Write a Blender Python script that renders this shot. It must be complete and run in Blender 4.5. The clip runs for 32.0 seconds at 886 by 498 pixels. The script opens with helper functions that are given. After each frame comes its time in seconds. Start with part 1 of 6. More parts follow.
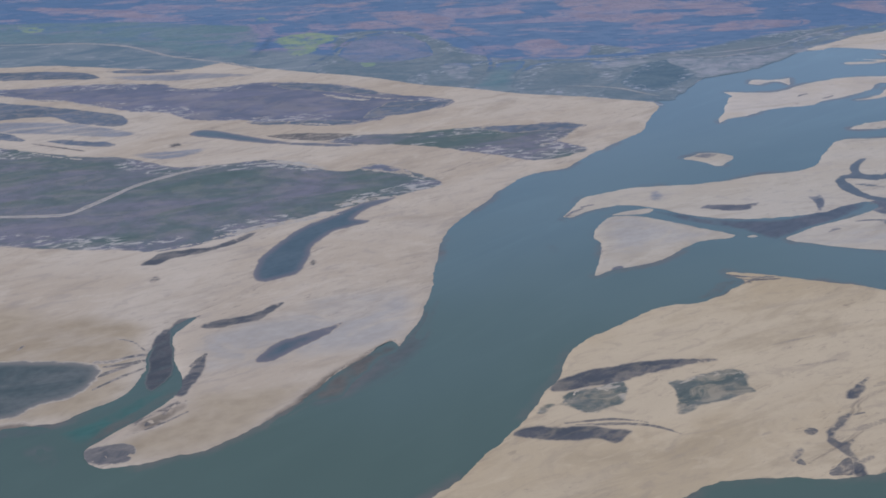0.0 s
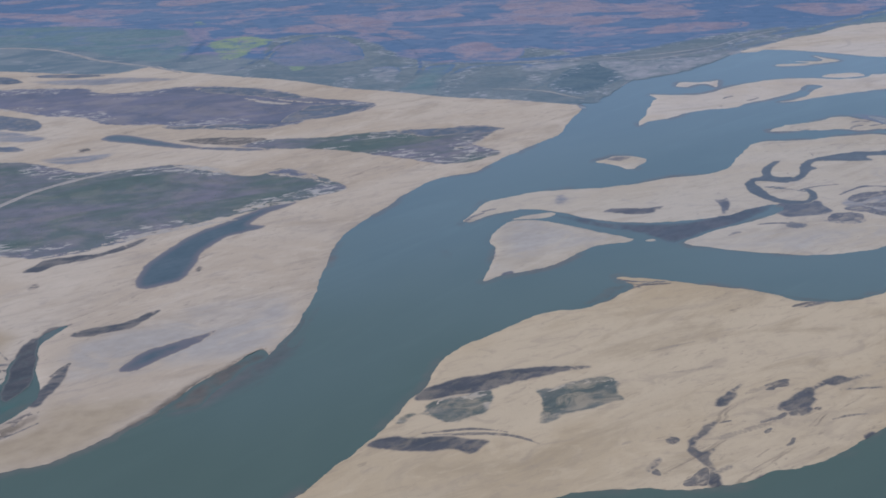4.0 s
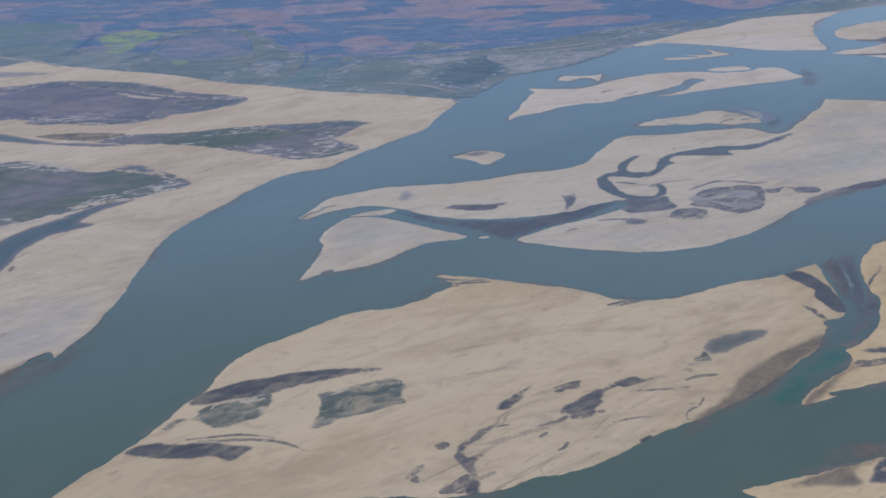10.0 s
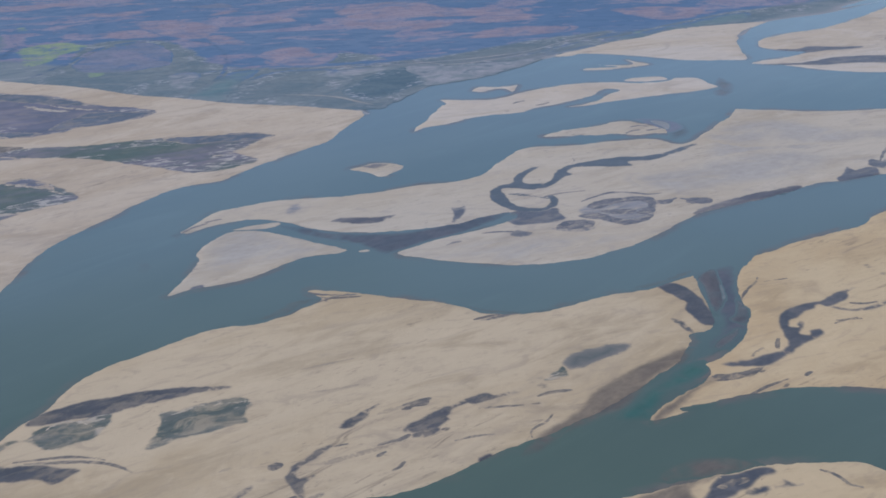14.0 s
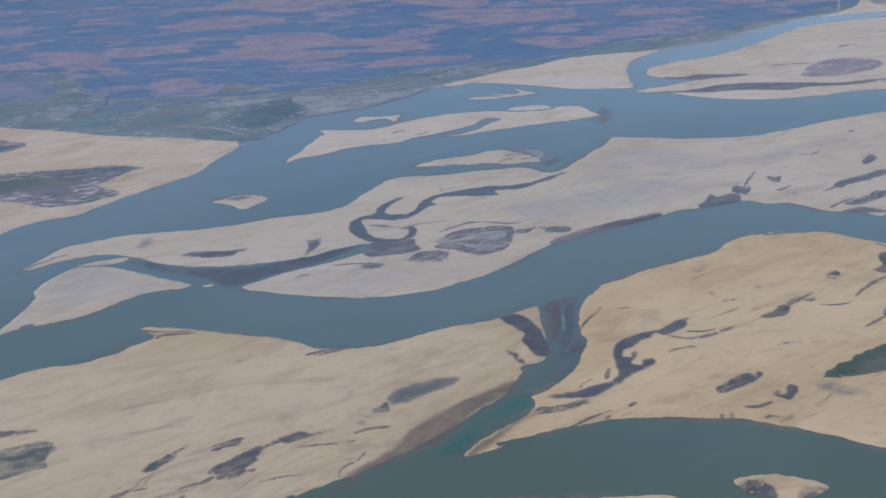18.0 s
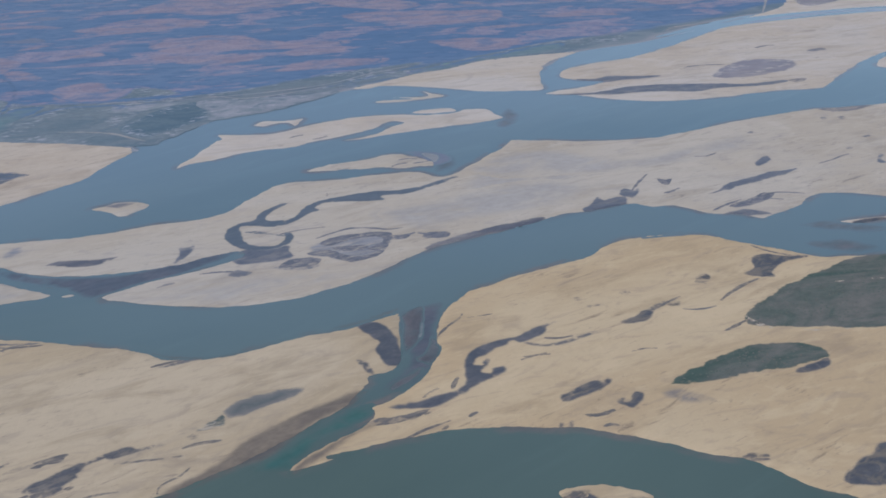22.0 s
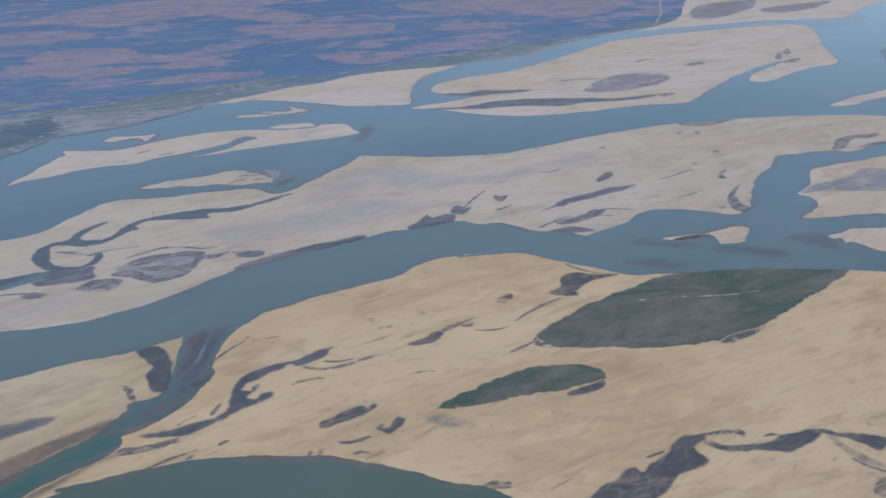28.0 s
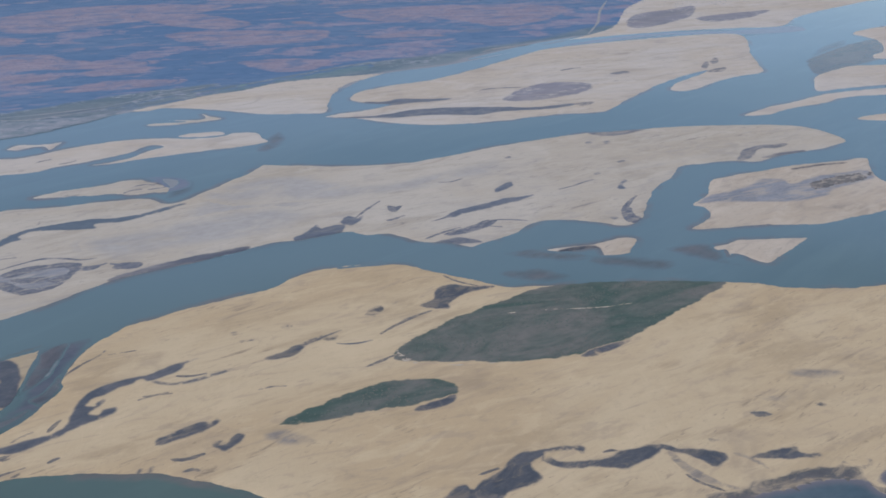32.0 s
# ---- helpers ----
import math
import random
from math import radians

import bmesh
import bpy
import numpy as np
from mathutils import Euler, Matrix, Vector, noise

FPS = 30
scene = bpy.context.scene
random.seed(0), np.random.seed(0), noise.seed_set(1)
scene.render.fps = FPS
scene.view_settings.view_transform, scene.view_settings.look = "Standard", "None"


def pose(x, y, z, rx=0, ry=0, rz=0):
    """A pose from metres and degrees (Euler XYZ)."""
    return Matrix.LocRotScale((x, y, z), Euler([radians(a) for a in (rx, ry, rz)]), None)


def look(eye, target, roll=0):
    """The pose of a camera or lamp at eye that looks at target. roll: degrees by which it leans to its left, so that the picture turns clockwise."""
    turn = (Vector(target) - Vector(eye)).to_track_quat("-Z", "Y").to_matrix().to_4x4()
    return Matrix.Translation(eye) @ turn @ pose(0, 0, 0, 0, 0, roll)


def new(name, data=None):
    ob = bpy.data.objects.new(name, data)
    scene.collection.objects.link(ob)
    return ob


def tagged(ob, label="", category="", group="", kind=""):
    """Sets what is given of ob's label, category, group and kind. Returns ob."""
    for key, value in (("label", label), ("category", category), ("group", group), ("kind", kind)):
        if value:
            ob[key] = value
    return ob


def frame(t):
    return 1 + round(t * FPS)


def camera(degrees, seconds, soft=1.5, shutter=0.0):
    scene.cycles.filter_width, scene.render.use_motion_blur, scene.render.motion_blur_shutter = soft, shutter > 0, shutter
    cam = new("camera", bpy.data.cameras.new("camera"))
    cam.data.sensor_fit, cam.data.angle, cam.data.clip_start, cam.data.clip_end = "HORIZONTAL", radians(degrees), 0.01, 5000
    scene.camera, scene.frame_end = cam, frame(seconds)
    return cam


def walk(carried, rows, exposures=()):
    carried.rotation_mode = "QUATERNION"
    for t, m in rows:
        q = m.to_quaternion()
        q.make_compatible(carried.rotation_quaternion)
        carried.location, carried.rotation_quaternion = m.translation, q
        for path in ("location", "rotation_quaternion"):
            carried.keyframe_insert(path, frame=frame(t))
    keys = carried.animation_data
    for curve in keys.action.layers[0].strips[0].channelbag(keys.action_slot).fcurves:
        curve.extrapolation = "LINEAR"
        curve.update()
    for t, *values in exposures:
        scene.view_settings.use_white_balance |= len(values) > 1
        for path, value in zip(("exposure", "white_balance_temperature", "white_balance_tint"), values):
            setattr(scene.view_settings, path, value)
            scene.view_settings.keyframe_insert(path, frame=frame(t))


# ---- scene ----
from mathutils import geometry

cam = camera(47.5, 32.0, soft=1.7)
# seconds, eye (metres), yaw to the left of +y, pitch, roll (degrees)
PATH = [
    (0.0, -0.0, 0.0, 621.5, -0.00, -26.14, -1.56),
    (0.5, 17.6, 3.1, 619.2, -0.03, -26.20, -1.57),
    (1.0, 35.1, 6.2, 616.9, -0.09, -26.27, -1.62),
    (1.5, 52.7, 9.2, 614.7, -0.08, -26.23, -1.71),
    (2.0, 70.3, 12.2, 612.6, -0.18, -26.16, -1.73),
    (2.5, 87.9, 15.2, 610.5, -0.28, -26.11, -1.65),
    (3.0, 105.5, 18.1, 608.4, -0.39, -26.00, -1.69),
    (3.5, 123.1, 21.0, 606.3, -0.38, -25.87, -1.66),
    (5.5, 193.6, 32.1, 598.6, -0.60, -25.77, -1.61),
    (6.0, 211.3, 34.7, 596.7, -0.75, -25.81, -1.68),
    (6.5, 228.9, 37.4, 595.0, -0.87, -25.89, -1.56),
    (7.0, 246.6, 39.9, 593.2, -0.98, -25.91, -1.39),
    (7.5, 264.2, 42.4, 591.5, -0.93, -25.90, -1.68),
    (8.0, 281.9, 44.9, 589.8, -0.84, -25.87, -1.88),
    (8.5, 299.6, 47.3, 588.2, -0.88, -25.93, -1.55),
    (9.0, 317.3, 49.6, 586.6, -1.04, -26.05, -1.50),
    (9.5, 334.9, 51.9, 585.1, -1.21, -26.13, -1.39),
    (10.0, 352.6, 54.2, 583.6, -1.37, -26.03, -1.42),
    (10.5, 370.3, 56.3, 582.1, -1.45, -25.94, -1.40),
    (11.0, 388.0, 58.4, 580.7, -1.56, -25.89, -1.50),
    (11.5, 405.7, 60.5, 579.4, -1.56, -25.87, -1.58),
    (12.0, 423.5, 62.5, 578.0, -1.67, -25.90, -1.47),
    (12.5, 441.2, 64.4, 576.8, -1.79, -25.91, -1.47),
    (13.0, 458.9, 66.3, 575.5, -1.94, -25.75, -1.49),
    (13.5, 476.6, 68.1, 574.3, -2.05, -25.56, -1.53),
    (14.0, 494.4, 69.8, 573.2, -2.28, -25.40, -1.40),
    (14.5, 512.1, 71.5, 572.1, -2.51, -25.28, -1.23),
    (16.5, 583.1, 77.4, 568.1, -4.42, -24.24, -0.99),
    (17.0, 600.9, 78.8, 567.2, -4.70, -24.04, -0.95),
    (17.5, 618.7, 80.0, 566.4, -4.85, -23.89, -1.02),
    (18.0, 636.5, 81.1, 565.6, -5.11, -23.83, -1.04),
    (18.5, 654.2, 82.2, 564.9, -5.31, -23.79, -1.06),
    (19.0, 672.0, 83.2, 564.2, -5.50, -23.82, -1.12),
    (19.5, 689.8, 84.1, 563.5, -5.60, -23.86, -1.11),
    (20.0, 707.6, 85.0, 562.9, -5.80, -23.87, -1.01),
    (20.5, 725.4, 85.7, 562.3, -5.97, -23.84, -1.05),
    (21.0, 743.2, 86.4, 561.8, -6.25, -23.82, -0.97),
    (21.5, 761.0, 87.0, 561.3, -6.43, -23.78, -0.88),
    (22.0, 778.8, 87.5, 560.9, -6.60, -23.77, -0.98),
    (22.5, 796.7, 87.9, 560.5, -6.68, -23.76, -0.96),
    (23.0, 814.5, 88.2, 560.2, -6.88, -23.68, -0.90),
    (23.5, 832.3, 88.4, 559.9, -7.13, -23.61, -0.94),
    (24.0, 850.1, 88.5, 559.6, -7.41, -23.48, -0.82),
    (24.5, 868.0, 88.6, 559.4, -7.60, -23.38, -0.80),
    (25.0, 885.8, 88.5, 559.3, -7.80, -23.38, -0.68),
    (25.5, 903.6, 88.4, 559.2, -7.89, -23.34, -0.64),
    (27.5, 975.0, 86.8, 559.3, -8.62, -23.18, -0.53),
    (28.0, 992.9, 86.2, 559.4, -8.69, -23.20, -0.42),
    (28.5, 1010.8, 85.5, 559.6, -8.81, -23.22, -0.41),
    (29.0, 1028.6, 84.6, 559.8, -8.98, -23.20, -0.30),
    (29.5, 1046.5, 83.7, 560.1, -9.08, -23.07, -0.31),
    (30.0, 1064.4, 82.6, 560.4, -9.26, -22.89, -0.26),
    (30.5, 1082.2, 81.4, 560.8, -9.40, -22.77, -0.15),
    (31.0, 1100.1, 80.2, 561.2, -9.44, -22.78, -0.14),
    (31.5, 1118.0, 78.8, 561.7, -9.50, -22.81, -0.06),
    (32.0, 1135.9, 77.3, 562.2, -9.72, -22.90, 0.01),
]


def gaze(x, y, z, yaw, pitch, roll):
    a, b = radians(yaw), radians(pitch)
    ahead = Vector((-math.sin(a) * math.cos(b), math.cos(a) * math.cos(b), math.sin(b)))
    return look((x, y, z), Vector((x, y, z)) + 100 * ahead, roll)


walk(cam, [(t, gaze(*p)) for t, *p in PATH], [(0.0, 0.04, 5860, 16.5), (14.0, 0.04, 5840, 15.5), (32.0, 0.05, 5880, 14.5)])

# ---- world and sun ----
SUN_HIGH, SUN_AROUND = radians(44), radians(250)
world = bpy.data.worlds.new("sky")
world.use_nodes = True
scene.world = world
wn = world.node_tree.nodes
sky = wn.new("ShaderNodeTexSky")
sky.sky_type, sky.sun_disc = "NISHITA", False
sky.sun_elevation, sky.sun_rotation = SUN_HIGH, SUN_AROUND
sky.altitude, sky.air_density, sky.dust_density = 600, 1.3, 1.2
wn["Background"].inputs["Strength"].default_value = 0.15
world.node_tree.links.new(sky.outputs[0], wn["Background"].inputs["Color"])
sun = new("sun", bpy.data.lights.new("sun", "SUN"))
sun.data.energy, sun.data.angle, sun.data.color = 2.1, radians(0.6), (1.0, 0.95, 0.88)
toward = Vector((math.sin(SUN_AROUND) * math.cos(SUN_HIGH), math.cos(SUN_AROUND) * math.cos(SUN_HIGH), math.sin(SUN_HIGH)))
sun.rotation_mode = "QUATERNION"
sun.rotation_quaternion = toward.to_track_quat("Z", "Y")
sun.location = (600, 1200, 900)


# ---- materials ----
class Nodes:
    """A small writer of node trees."""

    def __init__(self, name):
        self.mat = bpy.data.materials.new(name)
        self.mat.use_nodes = True
        self.tree = self.mat.node_tree
        self.bsdf = self.tree.nodes["Principled BSDF"]
        self.place = self.tree.nodes.new("ShaderNodeNewGeometry").outputs["Position"]
        split = self.tree.nodes.new("ShaderNodeSeparateXYZ")
        self.tree.links.new(self.place, split.inputs[0])
        self.along, self.across = split.outputs["X"], split.outputs["Y"]

    def put(self, value, socket):
        if isinstance(value, bpy.types.NodeSocket):
            self.tree.links.new(value, socket)
        elif isinstance(value, (tuple, list)) and len(value) == 3 and socket.type == "RGBA":
            socket.default_value = (*value, 1)
        else:
            socket.default_value = value

    def math(self, what, a, b=0.0, clamp=False):
        n = self.tree.nodes.new("ShaderNodeMath")
        n.operation, n.use_clamp = what, clamp
        self.put(a, n.inputs[0])
        self.put(b, n.inputs[1])
        return n.outputs[0]

    def noise(self, size, detail=4.0, stretch=(1, 1, 1), turn=0.0, rough=0.55, warp=0.0, shift=0.0):
        """Noise of that size in metres; stretch makes streaks along x turned by turn degrees."""
        m = self.tree.nodes.new("ShaderNodeMapping")
        m.vector_type = "TEXTURE"
        m.inputs["Rotation"].default_value = (0, 0, radians(turn))
        m.inputs["Scale"].default_value = [size * s for s in stretch]
        m.inputs["Location"].default_value = (shift, shift * 0.7, 0)
        self.tree.links.new(self.place, m.inputs["Vector"])
        n = self.tree.nodes.new("ShaderNodeTexNoise")
        n.inputs["Scale"].default_value = 1.0
        n.inputs["Detail"].default_value = detail
        n.inputs["Roughness"].default_value = rough
        n.inputs["Distortion"].default_value = warp
        self.tree.links.new(m.outputs[0], n.inputs["Vector"])
        return n.outputs["Fac"]

    def span(self, value, low, high, a=0.0, b=1.0):
        n = self.tree.nodes.new("ShaderNodeMapRange")
        n.interpolation_type = "SMOOTHSTEP"
        self.put(value, n.inputs["Value"])
        for k, v in (("From Min", low), ("From Max", high), ("To Min", a), ("To Max", b)):
            n.inputs[k].default_value = v
        return n.outputs[0]

    def mix(self, f, a, b, how="MIX"):
        n = self.tree.nodes.new("ShaderNodeMix")
        n.data_type, n.blend_type = "RGBA", how
        self.put(f, n.inputs["Factor"])
        self.put(a, n.inputs["A"])
        self.put(b, n.inputs["B"])
        return next(o for o in n.outputs if o.type == "RGBA")

    def attribute(self, name):
        n = self.tree.nodes.new("ShaderNodeAttribute")
        n.attribute_name = name
        return n.outputs["Fac"]

    def pick(self):
        return self.tree.nodes.new("ShaderNodeObjectInfo").outputs["Random"]

    def island(self):
        return self.tree.nodes.new("ShaderNodeNewGeometry").outputs["Random Per Island"]

    def bump(self, height, strength, metres):
        n = self.tree.nodes.new("ShaderNodeBump")
        n.inputs["Strength"].default_value, n.inputs["Distance"].default_value = strength, metres
        self.put(height, n.inputs["Height"])
        self.put(n.outputs[0], self.bsdf.inputs["Normal"])

    def finish(self, colour, roughness=0.9, specular=0.2, alpha=None):
        self.put(colour, self.bsdf.inputs["Base Color"])
        self.put(roughness, self.bsdf.inputs["Roughness"])
        self.bsdf.inputs["Specular IOR Level"].default_value = specular
        if alpha is not None:
            self.put(alpha, self.bsdf.inputs["Alpha"])
        return self.mat


def sand_colour(n, dry, pale, damp, flow):
    """River sand: broad pale and dark swirls along the flow, and thin damp streaks."""
    broad = n.noise(230, 4, (2.2, 1, 1), flow, 0.55, 0.8)
    streak = n.noise(50, 6, (3.4, 1, 1), flow, 0.64, 1.0)
    mottle = n.noise(80, 6, (1.7, 1, 1), flow, 0.62, 1.0, 40)
    thin = n.noise(15, 5, (5.5, 1, 1), flow + 6, 0.62, 1.2, 90)
    where = n.noise(150, 3, (2, 1, 1), flow, 0.5, 0.5, 300)
    small = n.noise(7, 4, (2.4, 1, 1), flow, 0.6, 1.0, 70)
    colour = n.mix(n.span(broad, 0.36, 0.64), dry, pale)
    colour = n.mix(n.span(streak, 0.5, 0.68, 0, 0.5), colour, tuple(0.74 * c for c in dry))
    colour = n.mix(n.span(mottle, 0.48, 0.3, 0, 0.5), colour, tuple(1.1 * c for c in pale))
    colour = n.mix(n.span(mottle, 0.54, 0.74, 0, 0.38), colour, damp)
    colour = n.mix(n.math("MULTIPLY", n.span(thin, 0.6, 0.7, 0, 0.62), n.span(where, 0.5, 0.6)), colour, tuple(0.62 * c for c in damp))
    swirl = n.noise(22, 5, (3.2, 1, 1), flow - 5, 0.62, 1.6, 160)
    colour = n.mix(n.span(swirl, 0.53, 0.67, 0, 0.34), colour, tuple(1.15 * c for c in damp))
    colour = n.mix(n.span(swirl, 0.46, 0.34, 0, 0.35), colour, tuple(1.08 * c for c in pale))
    fine = n.noise(4.5, 4, (4.5, 1, 1), flow + 3, 0.6, 0.9, 130)
    colour = n.mix(n.math("MULTIPLY", n.span(fine, 0.6, 0.7, 0, 0.5), n.span(where, 0.42, 0.56)), colour, tuple(0.8 * c for c in damp))
    colour = n.mix(n.span(small, 0.5, 0.75, 0, 0.16), colour, damp)
    return colour, streak


def sand_material(name, dry, pale, damp, flow):
    """Sand with a wet margin along the water."""
    n = Nodes(name)
    colour, streak = sand_colour(n, dry, pale, damp, flow)
    edge = n.math("ADD", n.attribute("shore"), n.math("MULTIPLY", n.math("SUBTRACT", n.noise(24, 5, (2, 1, 1), flow, 0.6), 0.42), 24.0))
    wet = n.span(edge, -2.0, 4.0, 0.75, 0)
    colour = n.mix(wet, colour, tuple(0.72 * c for c in damp))
    n.bump(n.math("ADD", n.math("MULTIPLY", streak, 2.0), n.noise(14, 5, (3, 1, 1), flow + 60, 0.6, 1.0)), 0.35, 1.2)
    return n.finish(colour, n.math("SUBTRACT", 0.95, n.math("MULTIPLY", wet, 0.4)), 0.15)


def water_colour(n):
    """Silty river, greener in the south; distance haze is put into the northern blue."""
    # grows with y, so farther water takes the haze blue
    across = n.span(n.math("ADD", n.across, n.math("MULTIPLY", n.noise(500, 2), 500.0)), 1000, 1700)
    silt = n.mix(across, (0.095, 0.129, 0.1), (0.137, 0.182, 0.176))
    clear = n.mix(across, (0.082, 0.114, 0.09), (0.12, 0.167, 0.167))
    # sky glint painted as a paler tone towards the far north-west
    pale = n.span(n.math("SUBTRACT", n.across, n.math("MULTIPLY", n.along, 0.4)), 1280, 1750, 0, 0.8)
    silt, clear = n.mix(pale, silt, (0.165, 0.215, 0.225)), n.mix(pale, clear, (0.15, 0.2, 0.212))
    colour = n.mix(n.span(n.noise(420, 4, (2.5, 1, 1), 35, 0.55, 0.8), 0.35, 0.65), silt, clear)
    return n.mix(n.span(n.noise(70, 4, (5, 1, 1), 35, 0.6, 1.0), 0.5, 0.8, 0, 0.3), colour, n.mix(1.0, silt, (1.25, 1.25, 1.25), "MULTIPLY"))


def ripples(n):
    n.bump(n.math("ADD", n.noise(7, 3, (2.5, 1, 1), 60), n.noise(2.2, 2)), 0.1, 0.46)
    n.bsdf.inputs["IOR"].default_value = 1.33


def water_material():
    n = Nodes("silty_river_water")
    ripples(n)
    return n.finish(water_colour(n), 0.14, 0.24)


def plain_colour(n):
    """Dark woods with bare pinkish fields of all sizes between them, and a belt of grey-green pasture along the river;
    distance haze is put into the blue.
    """
    # blue raised above leaf and soil colours to stand for distance haze
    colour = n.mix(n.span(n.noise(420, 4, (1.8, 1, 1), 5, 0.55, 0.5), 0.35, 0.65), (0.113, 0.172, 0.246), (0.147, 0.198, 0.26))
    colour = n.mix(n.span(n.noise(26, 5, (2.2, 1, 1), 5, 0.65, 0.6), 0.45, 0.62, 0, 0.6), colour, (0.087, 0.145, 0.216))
    few = n.math("MULTIPLY", n.math("SUBTRACT", n.noise(600, 2, (1, 1, 1), 0, 0.5, 0.3, 500), 0.5), 0.3)
    patches = n.math("ADD", n.noise(95, 6, (2.4, 1, 1), 6, 0.6, 0.5, 60), few)
    strips = n.math("ADD", n.noise(34, 5, (3.2, 1, 1), 3, 0.6, 0.3, 210), few)
    soil = n.math("MAXIMUM", n.span(patches, 0.525, 0.59, 0, 0.85), n.span(strips, 0.58, 0.64, 0, 0.6))
    soil = n.math("MULTIPLY", soil, n.span(n.noise(11, 4, (1.8, 1, 1), 0, 0.65, 0.3, 310), 0.66, 0.52))
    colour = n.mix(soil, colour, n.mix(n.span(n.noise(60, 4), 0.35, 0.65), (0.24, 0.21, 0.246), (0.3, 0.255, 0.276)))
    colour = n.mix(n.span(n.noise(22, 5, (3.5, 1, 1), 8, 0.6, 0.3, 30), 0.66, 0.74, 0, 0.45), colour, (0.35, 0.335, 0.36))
    bank = n.math("MAXIMUM", n.math("ADD", n.math("MULTIPLY", n.along, 0.56), 1750.0), n.math("ADD", n.math("MULTIPLY", n.along, -0.37), 1985.0))
    far = n.math("SUBTRACT", n.math("SUBTRACT", n.across, bank), n.span(n.along, 420, 760, 180, 15))
    far = n.math("ADD", far, n.math("MULTIPLY", n.math("SUBTRACT", n.noise(90, 5, (2, 1, 1), 20, 0.6), 0.5), 150.0))
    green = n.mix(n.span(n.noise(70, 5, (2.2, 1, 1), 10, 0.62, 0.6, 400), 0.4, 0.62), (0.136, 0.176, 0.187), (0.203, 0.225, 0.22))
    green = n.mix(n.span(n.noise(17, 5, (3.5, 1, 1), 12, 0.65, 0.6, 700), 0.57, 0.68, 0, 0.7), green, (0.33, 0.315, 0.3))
    return n.mix(n.span(far, 20.0, 75.0, 1, 0), colour, green)


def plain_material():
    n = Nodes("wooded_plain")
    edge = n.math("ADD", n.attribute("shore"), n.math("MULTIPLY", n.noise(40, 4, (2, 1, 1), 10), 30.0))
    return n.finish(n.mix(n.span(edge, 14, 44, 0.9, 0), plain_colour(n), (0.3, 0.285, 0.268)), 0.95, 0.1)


# dry, pale and damp colour and the flow's direction of each kind of sand
SANDS = {
    "warm_sand": ((0.484, 0.341, 0.184), (0.543, 0.4, 0.229), (0.285, 0.208, 0.137), 24),
    "dun_sand": ((0.45, 0.333, 0.195), (0.508, 0.388, 0.243), (0.265, 0.204, 0.143), 26),
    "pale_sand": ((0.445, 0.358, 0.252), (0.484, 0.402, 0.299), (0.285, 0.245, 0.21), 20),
    # less red and more blue, holding part of the far bank's haze
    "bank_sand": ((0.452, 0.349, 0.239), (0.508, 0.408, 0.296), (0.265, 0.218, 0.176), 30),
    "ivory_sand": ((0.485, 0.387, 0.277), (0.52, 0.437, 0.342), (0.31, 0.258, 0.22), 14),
}
